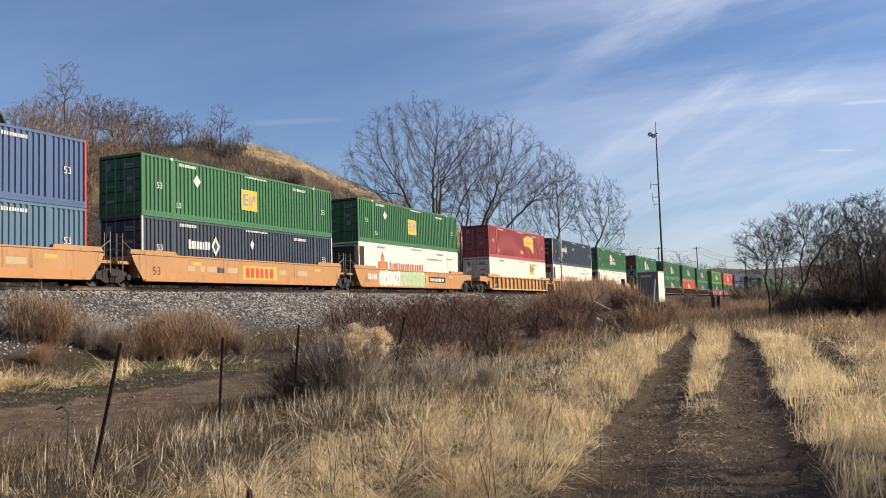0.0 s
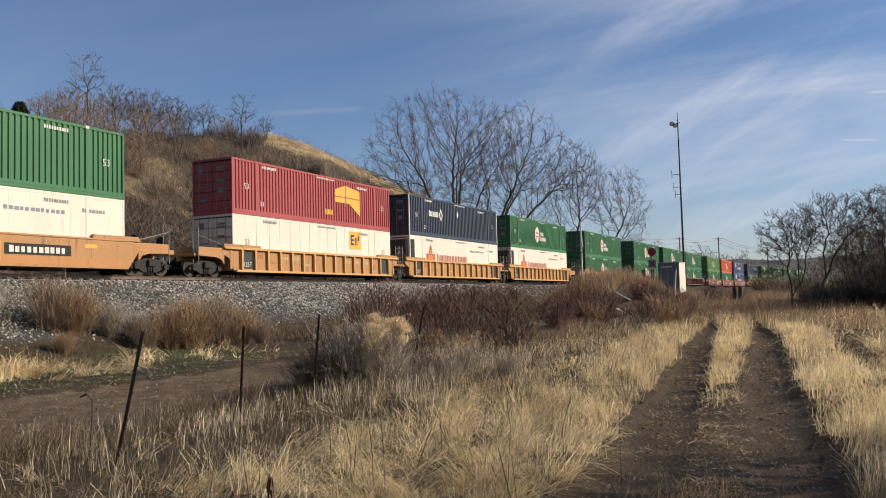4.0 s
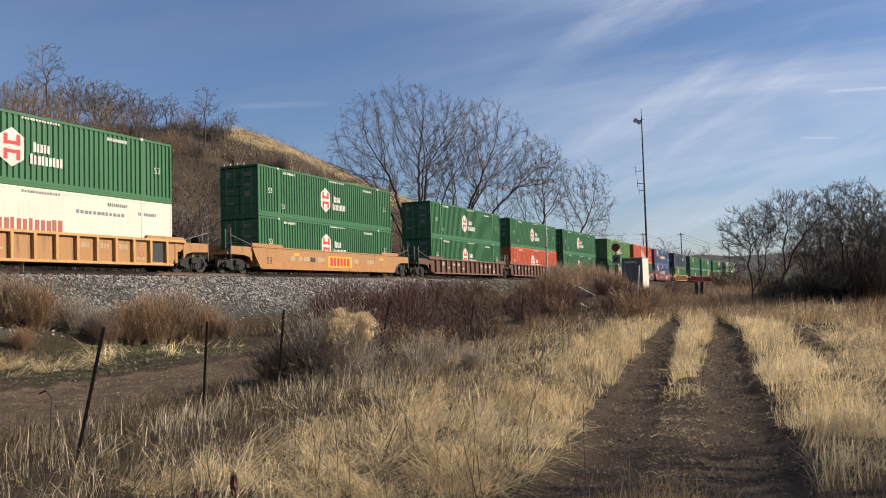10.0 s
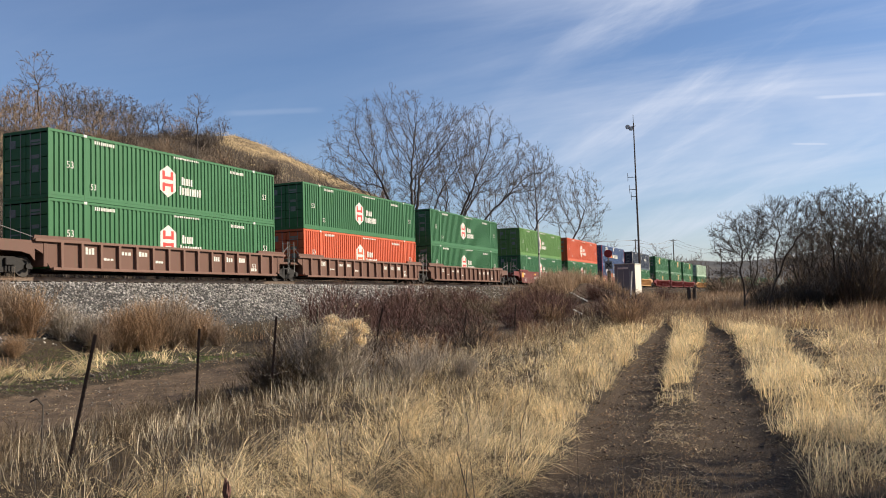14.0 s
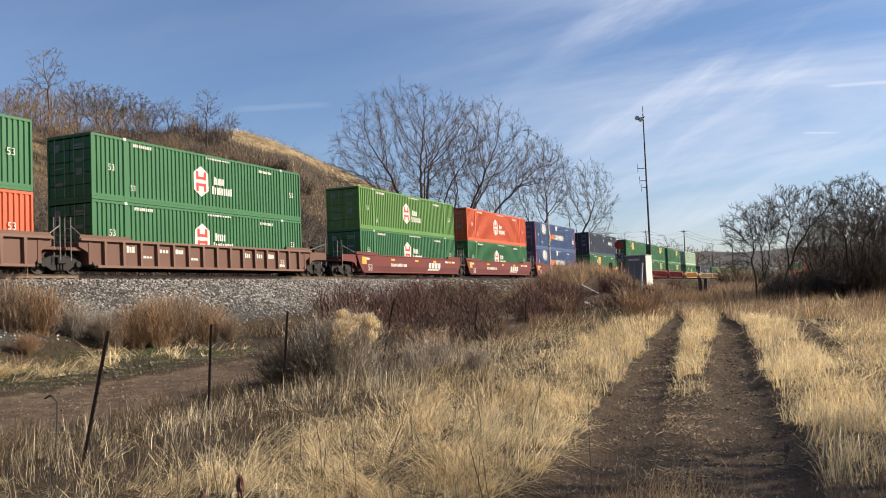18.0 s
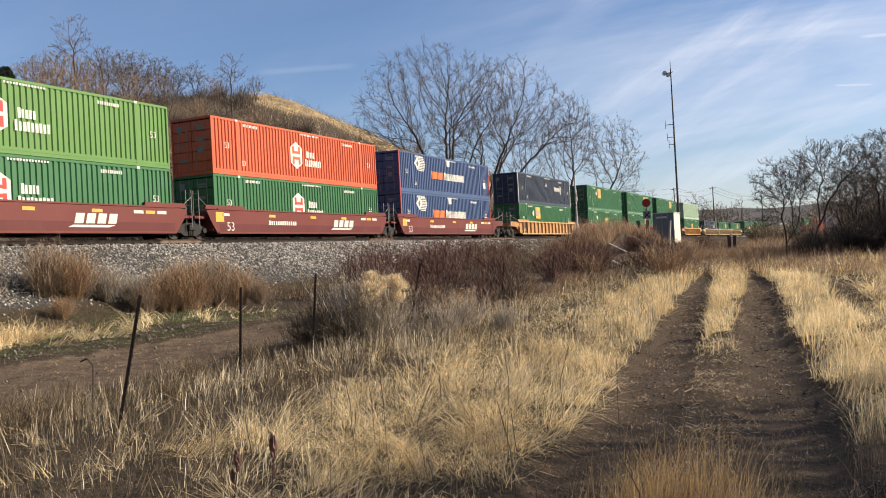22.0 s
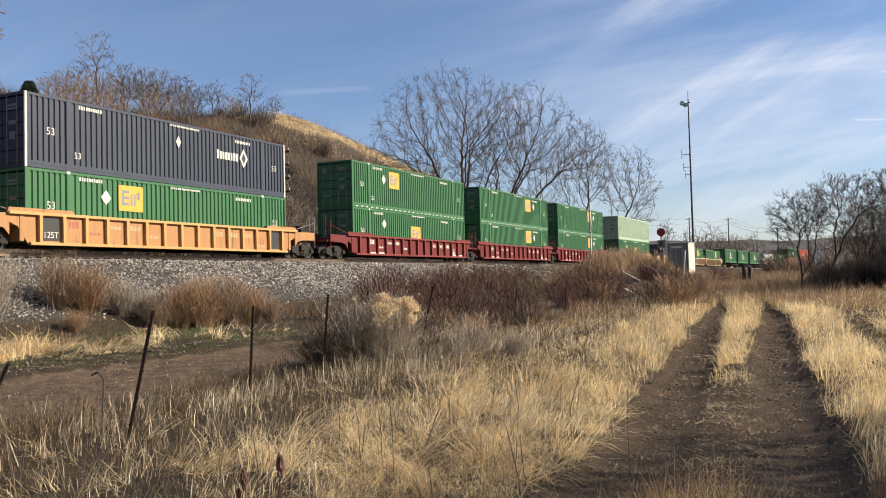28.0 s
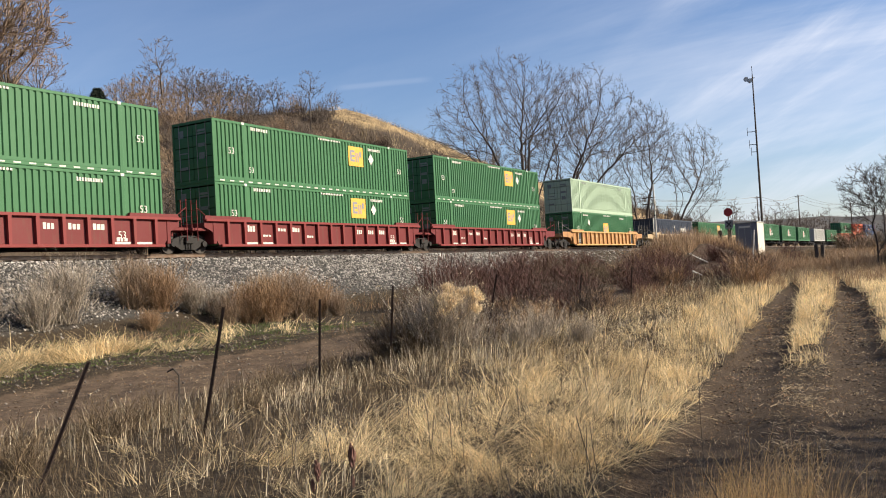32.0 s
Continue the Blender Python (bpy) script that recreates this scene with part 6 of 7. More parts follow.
    for k, (x, y, s) in enumerate(spots):
        if gap(x, y):
            continue
        h = s * rng.uniform(0.6, 1.12)
        if k % 4 == 3:
            shrub("brown_brush", "bare dark brown brush on the railway bank", "bush", "brush on the bank", (("branchwork", brown[k % 2]),), x, y, rng.uniform(0, 360), (s * 1.1, s * 1.1, h * 0.9))
        else:
            shrub("red_brush", "bare reddish-brown brush on the railway bank", "bush", "brush on the bank", (("branchwork", red[k % 3]),), x, y, rng.uniform(0, 360), (s * 1.05, s * 1.05, h))
    dull = [shrub_mesh("branchwork", 86 + k, 1.1, 1.3, 90, 1500, 0.013, M["brown_twig" if k else "rust_weed"], 1.3, 0.5)[0] for k in range(2)]
    for k in range(64):
        y = rng.uniform(30, 53)
        az = rng.uniform(-18, -9.6)
        x = min(y * math.tan(radians(az)), float(np.interp(y, RUT_Y, RUT_L)) - 1.3)
        s = rng.uniform(0.35, 0.95)
        if gap(x, y):
            continue
        if k % 3 == 1:
            shrub("red_brush", "bare reddish-brown brush on the railway bank", "bush", "brush on the bank", (("branchwork", red[k % 3]),), x, y, rng.uniform(0, 360), (s * 1.1, s * 1.1, s * 0.8))
        else:
            shrub("dull_brush", "low grey-brown dead brush on the bank", "bush", "brush on the bank", (("branchwork", dull[k % 2]),), x, y, rng.uniform(0, 360), (s * 1.2, s * 1.2, s))
    for k in range(30):
        y = rng.uniform(18.5, 31)
        x = rng.uniform(-13.5, -8.6) - 0.06 * (y - 18)
        s = rng.uniform(0.4, 0.75)
        shrub("dull_brush", "low grey-brown dead brush on the bank", "bush", "brush on the bank", (("branchwork", dull[1 if k % 4 else 0]),), x, y, rng.uniform(0, 360), (s * 1.3, s * 1.3, s))
    # tawny and rusty weeds under the ballast
    rust = [shrub_mesh("branchwork", 90 + k, 0.9, 1.45, 260, 5200, 0.0085, M[("rust_weed", "brush_twig", "grey_twig")[k]], 0.85, 0.35)[0] for k in range(3)]
    names = ("rusty brown", "tawny", "pale grey")
    for x, y, q, s in ((-22.6, 16.2, 2, 1.19), (-22.4, 15.2, 2, 0.86), (-23.0, 19.0, 1, 1.03), (-22.6, 19.7, 0, 0.97), (-22.2, 20.7, 2, 0.76), (-21.8, 21.4, 2, 0.65), (-21.0, 21.1, 1, 0.59), (-20.9, 22.0, 0, 0.92), (-20.5, 22.7, 0, 1.03),
                       (-21.2, 23.3, 2, 1.08), (-20.4, 23.8, 1, 1.08), (-20.0, 24.5, 0, 0.86), (-19.4, 24.9, 1, 0.54), (-22.2, 13.2, 2, 0.97), (-22.6, 11.2, 2, 1.08), (-21.4, 18.2, 0, 0.43)):
        shrub("dry_weed", "%s dead weed bush at the foot of the bank" % names[q], "bush", "weeds on the bank", (("branchwork", rust[q]),), x, y, rng.uniform(0, 360), (s * rng.uniform(0.9, 1.15), s * rng.uniform(0.9, 1.15), s))
    # tumbled brown growth in the near corner of the field
    low = shrub_mesh("branchwork", 97, 0.9, 0.55, 160, 1500, 0.006, M["stalk"], 1.5, 0.6)[0]
    for x, y, s in ((-8.6, 6.6, 1.1), (-9.4, 7.9, 1.0), (-8.2, 8.6, 0.8), (-9.7, 10.6, 0.9), (-8.2, 5.2, 1.0), (-10.0, 12.6, 0.8)):
        shrub("low_weed", "low brown tangle of dead weeds", "bush", "weeds in the field", (("branchwork", low),), x, y, rng.uniform(0, 360), (s, s, s))
    # scrub on the hillside
    scrub = [shrub_mesh("branchwork", 100 + k, 1.6, 2.2, 60, 800, 0.024, M[("brush_twig", "twig", "brown_twig")[k]], 0.9, 0.35)[0] for k in range(3)]
    n = 0
    while n < 150:
        y = rng.uniform(30, 250)
        x = rng.uniform(-84, -38) if y < 130 else rng.uniform(-66, -37)
        # the shoulder of the hill is grass only
        if 95 < y < 180 and x < -50 and rng.random() < 0.88:
            continue
        s = rng.uniform(0.6, 1.3)
        shrub("hill_scrub", "bare brown scrub on the hillside", "bush", "scrub on the hill", (("branchwork", scrub[n % 3]),), x, y, rng.uniform(0, 360), (s, s, s * rng.uniform(0.8, 1.2)))
        n += 1


build_shrubs()


# ---- trees ----
def limb_mesh(name, segs, sides, mat):
    """Tapered tubes: segs is rows of p0, p1, r0, r1."""
    s = np.array(segs, float)
    p0, p1, r0, r1 = s[:, :3], s[:, 3:6], s[:, 6], s[:, 7]
    d = p1 - p0
    d /= np.maximum(np.linalg.norm(d, axis=1), 1e-6)[:, None]
    ref = np.where((np.abs(d[:, 2]) > 0.9)[:, None], np.array([1.0, 0, 0]), np.array([0, 0, 1.0]))
    u = np.cross(d, ref)
    u /= np.linalg.norm(u, axis=1)[:, None]
    v = np.cross(d, u)
    ring0, ring1 = [], []
    for k in range(sides):
        a = 2 * math.pi * k / sides
        o = u * math.cos(a) + v * math.sin(a)
        ring0.append(p0 + o * r0[:, None])
        ring1.append(p1 + o * r1[:, None])
    co = np.stack(ring0 + ring1, 1).reshape(-1, 3)
    n = len(s)
    base = np.arange(n)[:, None, None] * (2 * sides)
    quad = np.array([(k, (k + 1) % sides, sides + (k + 1) % sides, sides + k) for k in range(sides)])
    loops = (base + quad[None]).ravel()
    return raw_mesh(name, co, loops, np.arange(0, len(loops), 4), mat, True)


def colony(seed, stems, blobs, points, step=0.6, reach=5.0, kill=0.72, wander=0.05, tip=0.011, twig=0.95, twigs=1.55, up=0.03, stub=0.05, keep_on=0.9, girth=1.9):
    """Limbs and twigs of a bare tree whose boughs share out the room of a crown.

    stems are lines of points; blobs are rows of middle, radii and share of the crown's room."""
    rng = np.random.RandomState(seed)
    room = []
    for cx, cy, cz, rx, ry, rz, part_of in blobs:
        n = int(points * part_of)
        v = rng.normal(0, 1, (n, 3))
        v /= np.linalg.norm(v, axis=1)[:, None]
        v *= (rng.uniform(0, 1, n) ** 0.40)[:, None]
        v[:, 2] = np.where(v[:, 2] < 0, v[:, 2] * 0.6, v[:, 2])
        room.append(v * (rx, ry, rz) + (cx, cy, cz))
    A = np.concatenate(room)
    pos, par = [], []
    for line in stems:
        last = -1
        for a, b in zip(line, line[1:]):
            a, b = np.array(a, float), np.array(b, float)
            n = max(1, int(np.linalg.norm(b - a) / step))
            for k in range(n + (b.tolist() == list(map(float, line[-1])))):
                pos.append(a + (b - a) * k / n + (rng.normal(0, 0.05, 3) if last >= 0 else 0))
                par.append(last)
                last = len(pos) - 1
    P, par = np.array(pos), list(par)
    way = np.array([P[k] - P[q] if q >= 0 else (0, 0, step) for k, q in enumerate(par)]) / step
    kids = np.zeros(len(P), int)
    for q in par:
        if q >= 0:
            kids[q] += 1
    gap = np.linalg.norm(A[:, None] - P[None], axis=2)
    near, dist = gap.argmin(1), gap.min(1)
    alive = dist > kill
    for turn in range(160):
        act = alive & ((dist < reach) if turn else alive)
        pull, cnt = np.zeros((len(P), 3)), np.zeros(len(P), int)
        np.add.at(pull, near[act], (A[act] - P[near[act]]) / dist[act][:, None])
        np.add.at(cnt, near[act], 1)
        src = np.nonzero((cnt > 0) & (kids < 3))[0]
        if not len(src):
            break
        d = pull[src]
        d = d / np.maximum(np.linalg.norm(d, axis=1), 1e-6)[:, None] + way[src] * keep_on + rng.normal(0, wander, d.shape) + np.array([0, 0, up])
        d /= np.linalg.norm(d, axis=1)[:, None]
        N = P[src] + d * step
        base = len(P)
        P, way = np.concatenate([P, N]), np.concatenate([way, d])
        par += src.tolist()
        kids[src] += 1
        kids = np.concatenate([kids, np.zeros(len(N), int)])
        gap = np.linalg.norm(A[:, None] - N[None], axis=2)
        m = gap.min(1)
        near, dist = np.where(m < dist, base + gap.argmin(1), near), np.minimum(m, dist)
        alive &= dist > kill
    par = np.array(par)
    n = len(P)
    # eased bends, then girths from the tips down
    for _ in range(2):
        acc, cnt = np.zeros((n, 3)), np.zeros(n)
        has = par >= 0
        np.add.at(acc, par[has], P[has])
        np.add.at(cnt, par[has], 1)
        move = has & (cnt > 0)
        P[move] = 0.5 * P[move] + 0.25 * P[par[move]] + 0.25 * acc[move] / cnt[move][:, None]
    area = np.zeros(n)
    for k in range(n - 1, -1, -1):
        area[k] = max(area[k], tip ** girth)
        if par[k] >= 0:
            area[par[k]] += area[k]
    r = area ** (1 / girth)
    has = np.nonzero(par >= 0)[0]
    q = par[has]
    limbs = np.concatenate([P[q], P[has], np.minimum(r[q], r[has] * 1.35)[:, None], r[has][:, None]], 1)
    # shoots along the thinner boughs, each with side twigs
    small = has[r[has] < stub]
    small = np.repeat(small, rng.poisson(twigs, len(small)))

    def shoots(b, axis, ln, r0):
        side = rng.normal(0, 1, b.shape)
        side -= axis * (side * axis).sum(1)[:, None]
        side /= np.maximum(np.linalg.norm(side, axis=1), 1e-6)[:, None]
        d = axis + side * rng.uniform(0.25, 0.8, len(b))[:, None] + np.array([0, 0, 0.12])
        d /= np.linalg.norm(d, axis=1)[:, None]
        m = b + d * (ln * 0.5)[:, None]
        d2 = d + rng.normal(0, 0.22, d.shape) + np.array([0, 0, 0.08])
        d2 /= np.linalg.norm(d2, axis=1)[:, None]
        e = m + d2 * (ln * 0.5)[:, None]
        rr = np.full((len(b), 1), r0)
        return np.concatenate([np.concatenate([b, m, rr, rr * 0.8], 1), np.concatenate([m, e, rr * 0.8, rr * 0.5], 1)]), m, d2

    axis = P[small] - P[par[small]]
    axis /= np.maximum(np.linalg.norm(axis, axis=1), 1e-6)[:, None]
    f = rng.uniform(0, 1, (len(small), 1))
    first, m, d2 = shoots(P[small] * f + P[par[small]] * (1 - f), axis, twig * rng.uniform(0.45, 1.15, len(small)), tip * 0.8)
    second, _, _ = shoots(np.repeat(m, 2, 0), np.repeat(d2, 2, 0), twig * rng.uniform(0.25, 0.6, 2 * len(m)), tip * 0.6)
    wide = limbs[:, 6] > 0.03
    return limbs[wide], np.concatenate([limbs[~wide], first, second])


def put_tree(name, label, thick, thin, x, y, bark, twig_mat, thin_w, group, turn=0):
    t = thing(name, label, "tree", group, pose(x, y, float(ground_z(x, y)), 0, 0, turn))
    o = new("trunk", limb_mesh("trunk", thick, 6, bark))
    o.parent = t
    thin = np.array(thin)
    thin[:, 6], thin[:, 7] = np.maximum(thin[:, 6], thin_w), np.maximum(thin[:, 7], thin_w * 0.7)
    o = new("crown", limb_mesh("crown", thin, 3, twig_mat))
    o.parent = t
    return t


def fan(seed, n, reach, rise, lean=(0, 0), r=0.22, bow=0.55):
    """Stems that part near the ground and bow outwards."""
    g = random.Random(seed)
    out = []
    for k in range(n):
        a = 2 * math.pi * (k * 0.618 + g.uniform(-0.06, 0.06))
        e = reach * math.sqrt((k + 0.6) / n)
        c, q = math.cos(a), math.sin(a)
        h = rise * (1.06 - 0.28 * (k + 0.6) / n) * g.uniform(0.9, 1.08)
        out.append([(c * r, q * r, -0.3), (c * (r + e * 0.22) + lean[0] * 0.2, q * (r + e * 0.22) + lean[1] * 0.2, h * 0.36),
                    (c * (r + e * bow) + lean[0] * 0.55, q * (r + e * bow) + lean[1] * 0.55, h * 0.70), (c * e + lean[0], q * e + lean[1], h)])
    return out


def clone(t, x, y, turn, k):
    return copy_thing(t, pose(x, y, float(ground_z(x, y)), 0, 0, turn) @ Matrix.Diagonal((k, k, k, 1)))


def build_trees():
    big = "tall bare cottonwood with many fanning grey limbs"
    row = "cottonwoods behind the track"
    # the line of sight runs along (-0.43, 0.90): offsets along (0.90, 0.43) shift a crown aside
    for label, x, y, thin_w, shape in (
            (big, -40.6, 86.0, 0.0090, dict(seed=21, stems=fan(21, 9, 5.4, 12.5, (-0.8, -0.4)), points=4600,
                                            blobs=((-1.5, -0.7, 14.4, 8.6, 8.0, 8.4, 0.62), (-4.6, -2.2, 10.6, 6.0, 6.0, 5.2, 0.2), (3.2, 1.5, 15.2, 5.2, 5.2, 6.6, 0.18)))),
            (big + ", leaning along the line", -40.0, 92.5, 0.0090, dict(seed=61, stems=fan(61, 7, 4.2, 12.0, (2.6, 1.2)), points=3300,
                                            blobs=((3.6, 1.7, 15.2, 6.6, 6.0, 7.4, 0.6), (8.6, 4.1, 13.2, 5.2, 4.8, 4.4, 0.25), (0.0, 0.0, 11.0, 4.0, 4.0, 3.5, 0.15)))),
            ("slimmer bare cottonwood behind the train", -39.0, 103.0, 0.0105, dict(seed=7, stems=fan(7, 4, 2.0, 8.0, (0.4, 0.2), 0.15), points=800,
                                            blobs=((0.4, 0.2, 11.0, 3.8, 3.8, 5.6, 1.0),))),
            (big + ", further along", -39.2, 122.0, 0.0115, dict(seed=93, stems=fan(93, 5, 3.0, 10.0, (0.8, 0.4), 0.18), points=1400,
                                            blobs=((1.2, 0.6, 15.0, 5.2, 5.2, 8.4, 0.8), (-1.5, -0.7, 9.0, 3.6, 3.6, 3.6, 0.2)))),
            (big + ", leaning aside", -37.6, 131.0, 0.0115, dict(seed=113, stems=fan(113, 6, 2.8, 9.5, (3.2, 1.5), 0.18), points=1400,
                                            blobs=((3.6, 1.7, 13.4, 5.2, 5.2, 7.0, 0.8), (5.6, 2.7, 9.2, 2.6, 2.6, 3.2, 0.2))))):
        thick, thin = colony(**shape)
        put_tree("cottonwood", label, thick, thin, x, y, M["bark"], M["twig"], thin_w, row)
    thick, thin = colony(17, fan(17, 4, 1.1, 3.6, r=0.06), ((0, 0, 5.2, 2.0, 2.0, 2.9, 1.0),), 420, step=0.35, reach=3.0, kill=0.42, tip=0.008, twig=0.7, twigs=1.0)
    a = put_tree("small_tree", "thin bare tree beside the cottonwoods", thick, thin, -40.0, 70.0, M["bark"], M["twig"], 0.011, "small bare trees")
    rng = random.Random(171)
    for x, y, k in ((-40, 75, 0.9), (-42, 97, 1.1), (-40, 110, 1.2), (-41, 118, 1.3), (-39, 124, 1.2), (-43, 86, 1.0), (-38, 150, 1.1), (-41, 64, 0.75), (-39, 84, 0.8), (-38.5, 97, 0.9)):
        clone(a, x, y, rng.uniform(0, 360), k)
    # bare trees and bushy growth on the brow of the hill
    brow = "trees on the hill"
    kinds = []
    for label, mat, spec in (
            ("bare grey tree on the brow of the hill", "twig", dict(seed=19, stems=fan(19, 4, 1.0, 2.6, r=0.05), blobs=((0, 0, 3.5, 2.2, 2.2, 2.2, 1.0),), points=420)),
            ("bare grey spreading tree on the brow of the hill", "twig", dict(seed=23, stems=fan(23, 6, 1.5, 2.0, r=0.06), blobs=((0, 0, 2.6, 2.7, 2.7, 2.3, 1.0),), points=520)),
            ("slender bare tree with a long trunk on the hill", "twig", dict(seed=27, stems=[[(0, 0, -0.3), (0.15, 0.1, 2.0), (0.1, 0.0, 4.2)]], blobs=((0.1, 0, 4.4, 1.5, 1.5, 2.3, 1.0),), points=190)),
            ("bushy bare tawny growth on the hill", "brush_twig", dict(seed=33, stems=fan(33, 8, 1.3, 1.6, r=0.06), blobs=((0, 0, 2.0, 2.3, 2.3, 2.1, 1.0),), points=620))):
        thick, thin = colony(step=0.30, reach=2.6, kill=0.36, tip=0.008, twig=0.6, twigs=0.9, stub=0.06, wander=0.10, keep_on=0.6, **spec)
        kinds.append((label, limb_mesh("trunk", thick, 5, M["bark"]), limb_mesh("crown", np.concatenate([thin[:, :6], np.maximum(thin[:, 6:], 0.011)], 1), 3, M[mat])))

    def hill_tree(az, d, k, q):
        label, trunk, crown = kinds[q]
        x, y = d * math.sin(radians(az)), d * math.cos(radians(az))
        t = thing("hill_bush" if q == 3 else "hill_tree", label, "bush" if q == 3 else "tree", brow, pose(x, y, float(ground_z(x, y)), 0, 0, rng.uniform(0, 360)) @ Matrix.Diagonal((k, k, k, 1)))
        for nm, me in (("trunk", trunk), ("crown", crown)):
            o = new(nm, me)
            o.parent = t

    for az, d, k, q in ((-50.9, 98, 0.9, 3), (-50.2, 98, 1.1, 3), (-48.3, 99, 1.35, 2), (-49.2, 99, 1.2, 3), (-47.4, 97, 1.0, 3), (-46.6, 101, 1.0, 0), (-45.4, 103, 1.1, 1), (-44.7, 106, 1.15, 1), (-43.9, 106, 0.9, 3), (-43.1, 107, 0.9, 0), (-42.3, 109, 0.75, 1),
                        (-41.2, 111, 0.8, 0), (-40.2, 112, 0.75, 3), (-38.9, 108, 1.15, 2), (-37.4, 116, 0.6, 0), (-55.3, 90, 1.15, 3), (-58.2, 78, 2.6, 3), (-57.0, 80, 2.2, 3), (-59.6, 76, 2.2, 1), (-58.8, 77, 2.5, 3), (-57.7, 82, 2.3, 3), (-48.7, 101, 1.2, 3), (-47.0, 103, 1.1, 3), (-45.0, 107, 1.0, 3), (-42.8, 111, 0.8, 3), (-49.3, 86, 0.9, 3), (-45.3, 88, 0.9, 3), (-43.0, 94, 0.9, 0), (-46.8, 80, 0.9, 1),
                        (-41.0, 98, 0.8, 3), (-38.2, 102, 0.6, 3), (-50.4, 76, 0.8, 0), (-47.9, 72, 1.0, 3), (-44.2, 78, 1.0, 3), (-41.9, 84, 1.0, 1), (-39.8, 88, 0.9, 3), (-53.5, 64, 0.5, 3), (-51.0, 60, 0.6, 1), (-45.8, 68, 0.9, 1), (-40.6, 66, 0.9, 0), (-39.2, 70, 1.0, 1),
                        (-38.1, 76, 0.9, 1), (-37.2, 82, 0.9, 3), (-36.3, 90, 0.8, 1), (-39.9, 80, 1.0, 3), (-38.7, 92, 0.8, 1), (-43.6, 66, 0.9, 1), (-48.8, 66, 0.8, 3), (-47.2, 88, 0.9, 3), (-44.9, 94, 1.0, 3), (-35.6, 84, 0.7, 1), (-34.6, 92, 0.7, 0), (-33.8, 84, 0.8, 1),
                        (-32.4, 90, 0.8, 1), (-48.0, 60, 1.2, 1), (-46.4, 58, 1.2, 1), (-44.6, 60, 1.2, 3), (-43.0, 62, 1.3, 1), (-41.2, 60, 1.2, 1), (-39.6, 63, 1.3, 0), (-38.0, 66, 1.3, 1), (-36.4, 70, 1.3, 1), (-35.0, 74, 1.3, 1), (-50.2, 58, 1.1, 1), (-33.4, 76, 1.2, 0), (-31.8, 80, 1.2, 1)):
        hill_tree(az, d, k, q)
    # dark trees at the edge of the field: a slim one, a leaning one with a low arching limb, a fan-shaped one
    edge = "trees at the edge of the field"
    dark = dict(step=0.22, reach=2.4, kill=0.27, tip=0.0052, twig=0.5, twigs=2.0, wander=0.10, keep_on=0.75, girth=2.0)
    thick, thin = colony(29, [[(0, 0, -0.3), (0.1, 0, 1.2), (-0.1, 0.1, 2.4), (0.05, 0, 3.6)], [(0.05, 0, 1.0), (0.7, 0.2, 2.2), (0.9, 0.1, 3.6)]], ((-0.35, 0, 3.9, 1.35, 1.2, 1.9, 0.6), (1.0, 0.1, 4.4, 0.8, 1.0, 1.5, 0.3), (-0.9, 0, 2.4, 0.8, 0.8, 0.7, 0.1)), 1100, **dark)
    e = put_tree("field_tree", "dark slim bare tree with a twiggy crown", thick, thin, -2.95, 40.5, M["bark_dark"], M["bark_dark"], 0.006, edge)
    e.matrix_basis = e.matrix_basis @ Matrix.Scale(0.81, 4)
    thick, thin = colony(31, [[(0, 0, -0.3), (0.35, 0, 0.9), (0.75, 0.1, 2.0), (1.3, 0, 3.2), (2.1, 0, 4.2)], [(0.1, 0.1, 0.2), (-0.5, 0.3, 1.5), (-0.6, 0.2, 3.0)],
                              [(0.25, -0.1, 0.6), (1.1, -0.3, 1.25), (2.2, -0.4, 1.5), (3.1, -0.4, 1.0)], [(0.75, 0.1, 2.0), (0.7, 0.3, 3.2), (1.0, 0.2, 4.4)]],
                         ((1.9, 0, 4.7, 2.1, 1.6, 1.5, 0.55), (-0.3, 0.2, 4.0, 1.2, 1.2, 1.6, 0.2), (2.9, -0.3, 1.5, 0.9, 0.9, 0.7, 0.07), (0.6, 0, 5.2, 1.0, 1.0, 1.0, 0.18)), 1700, **dark)
    f = put_tree("field_tree", "dark bare tree with a leaning trunk and a low arching limb", thick, thin, -2.1, 39.5, M["bark_dark"], M["bark_dark"], 0.006, edge)
    f.matrix_basis = f.matrix_basis @ Matrix.Scale(0.81, 4)
    thick, thin = colony(37, fan(37, 5, 1.5, 4.0, (0.3, 0), 0.07), ((0.3, 0, 4.6, 2.3, 2.0, 2.3, 1.0),), 1300, **dark)
    g3 = put_tree("field_tree", "dark bare tree with a fan of crooked limbs", thick, thin, 0.95, 42.0, M["bark_dark"], M["bark_dark"], 0.006, edge)
    g3.matrix_basis = g3.matrix_basis @ Matrix.Scale(0.81, 4)
    for x, y, k, t in ((3.0, 43.0, 0.9, f), (2.1, 47.0, 0.9, e), (5.2, 44.0, 1.0, g3), (-0.5, 47.0, 0.75, g3), (7.8, 46.0, 1.0, e), (10.0, 48.0, 1.0, f), (12, 50, 1.0, g3)):
        clone(t, x, y, 0 if t is f else rng.uniform(0, 360), k)
    under = [shrub_mesh("branchwork", 120 + k, 1.6, 2.5, 90, 1700, 0.017, M[("bark_dark", "brown_twig", "stalk")[k]], 1.1, 0.4)[0] for k in range(3)]
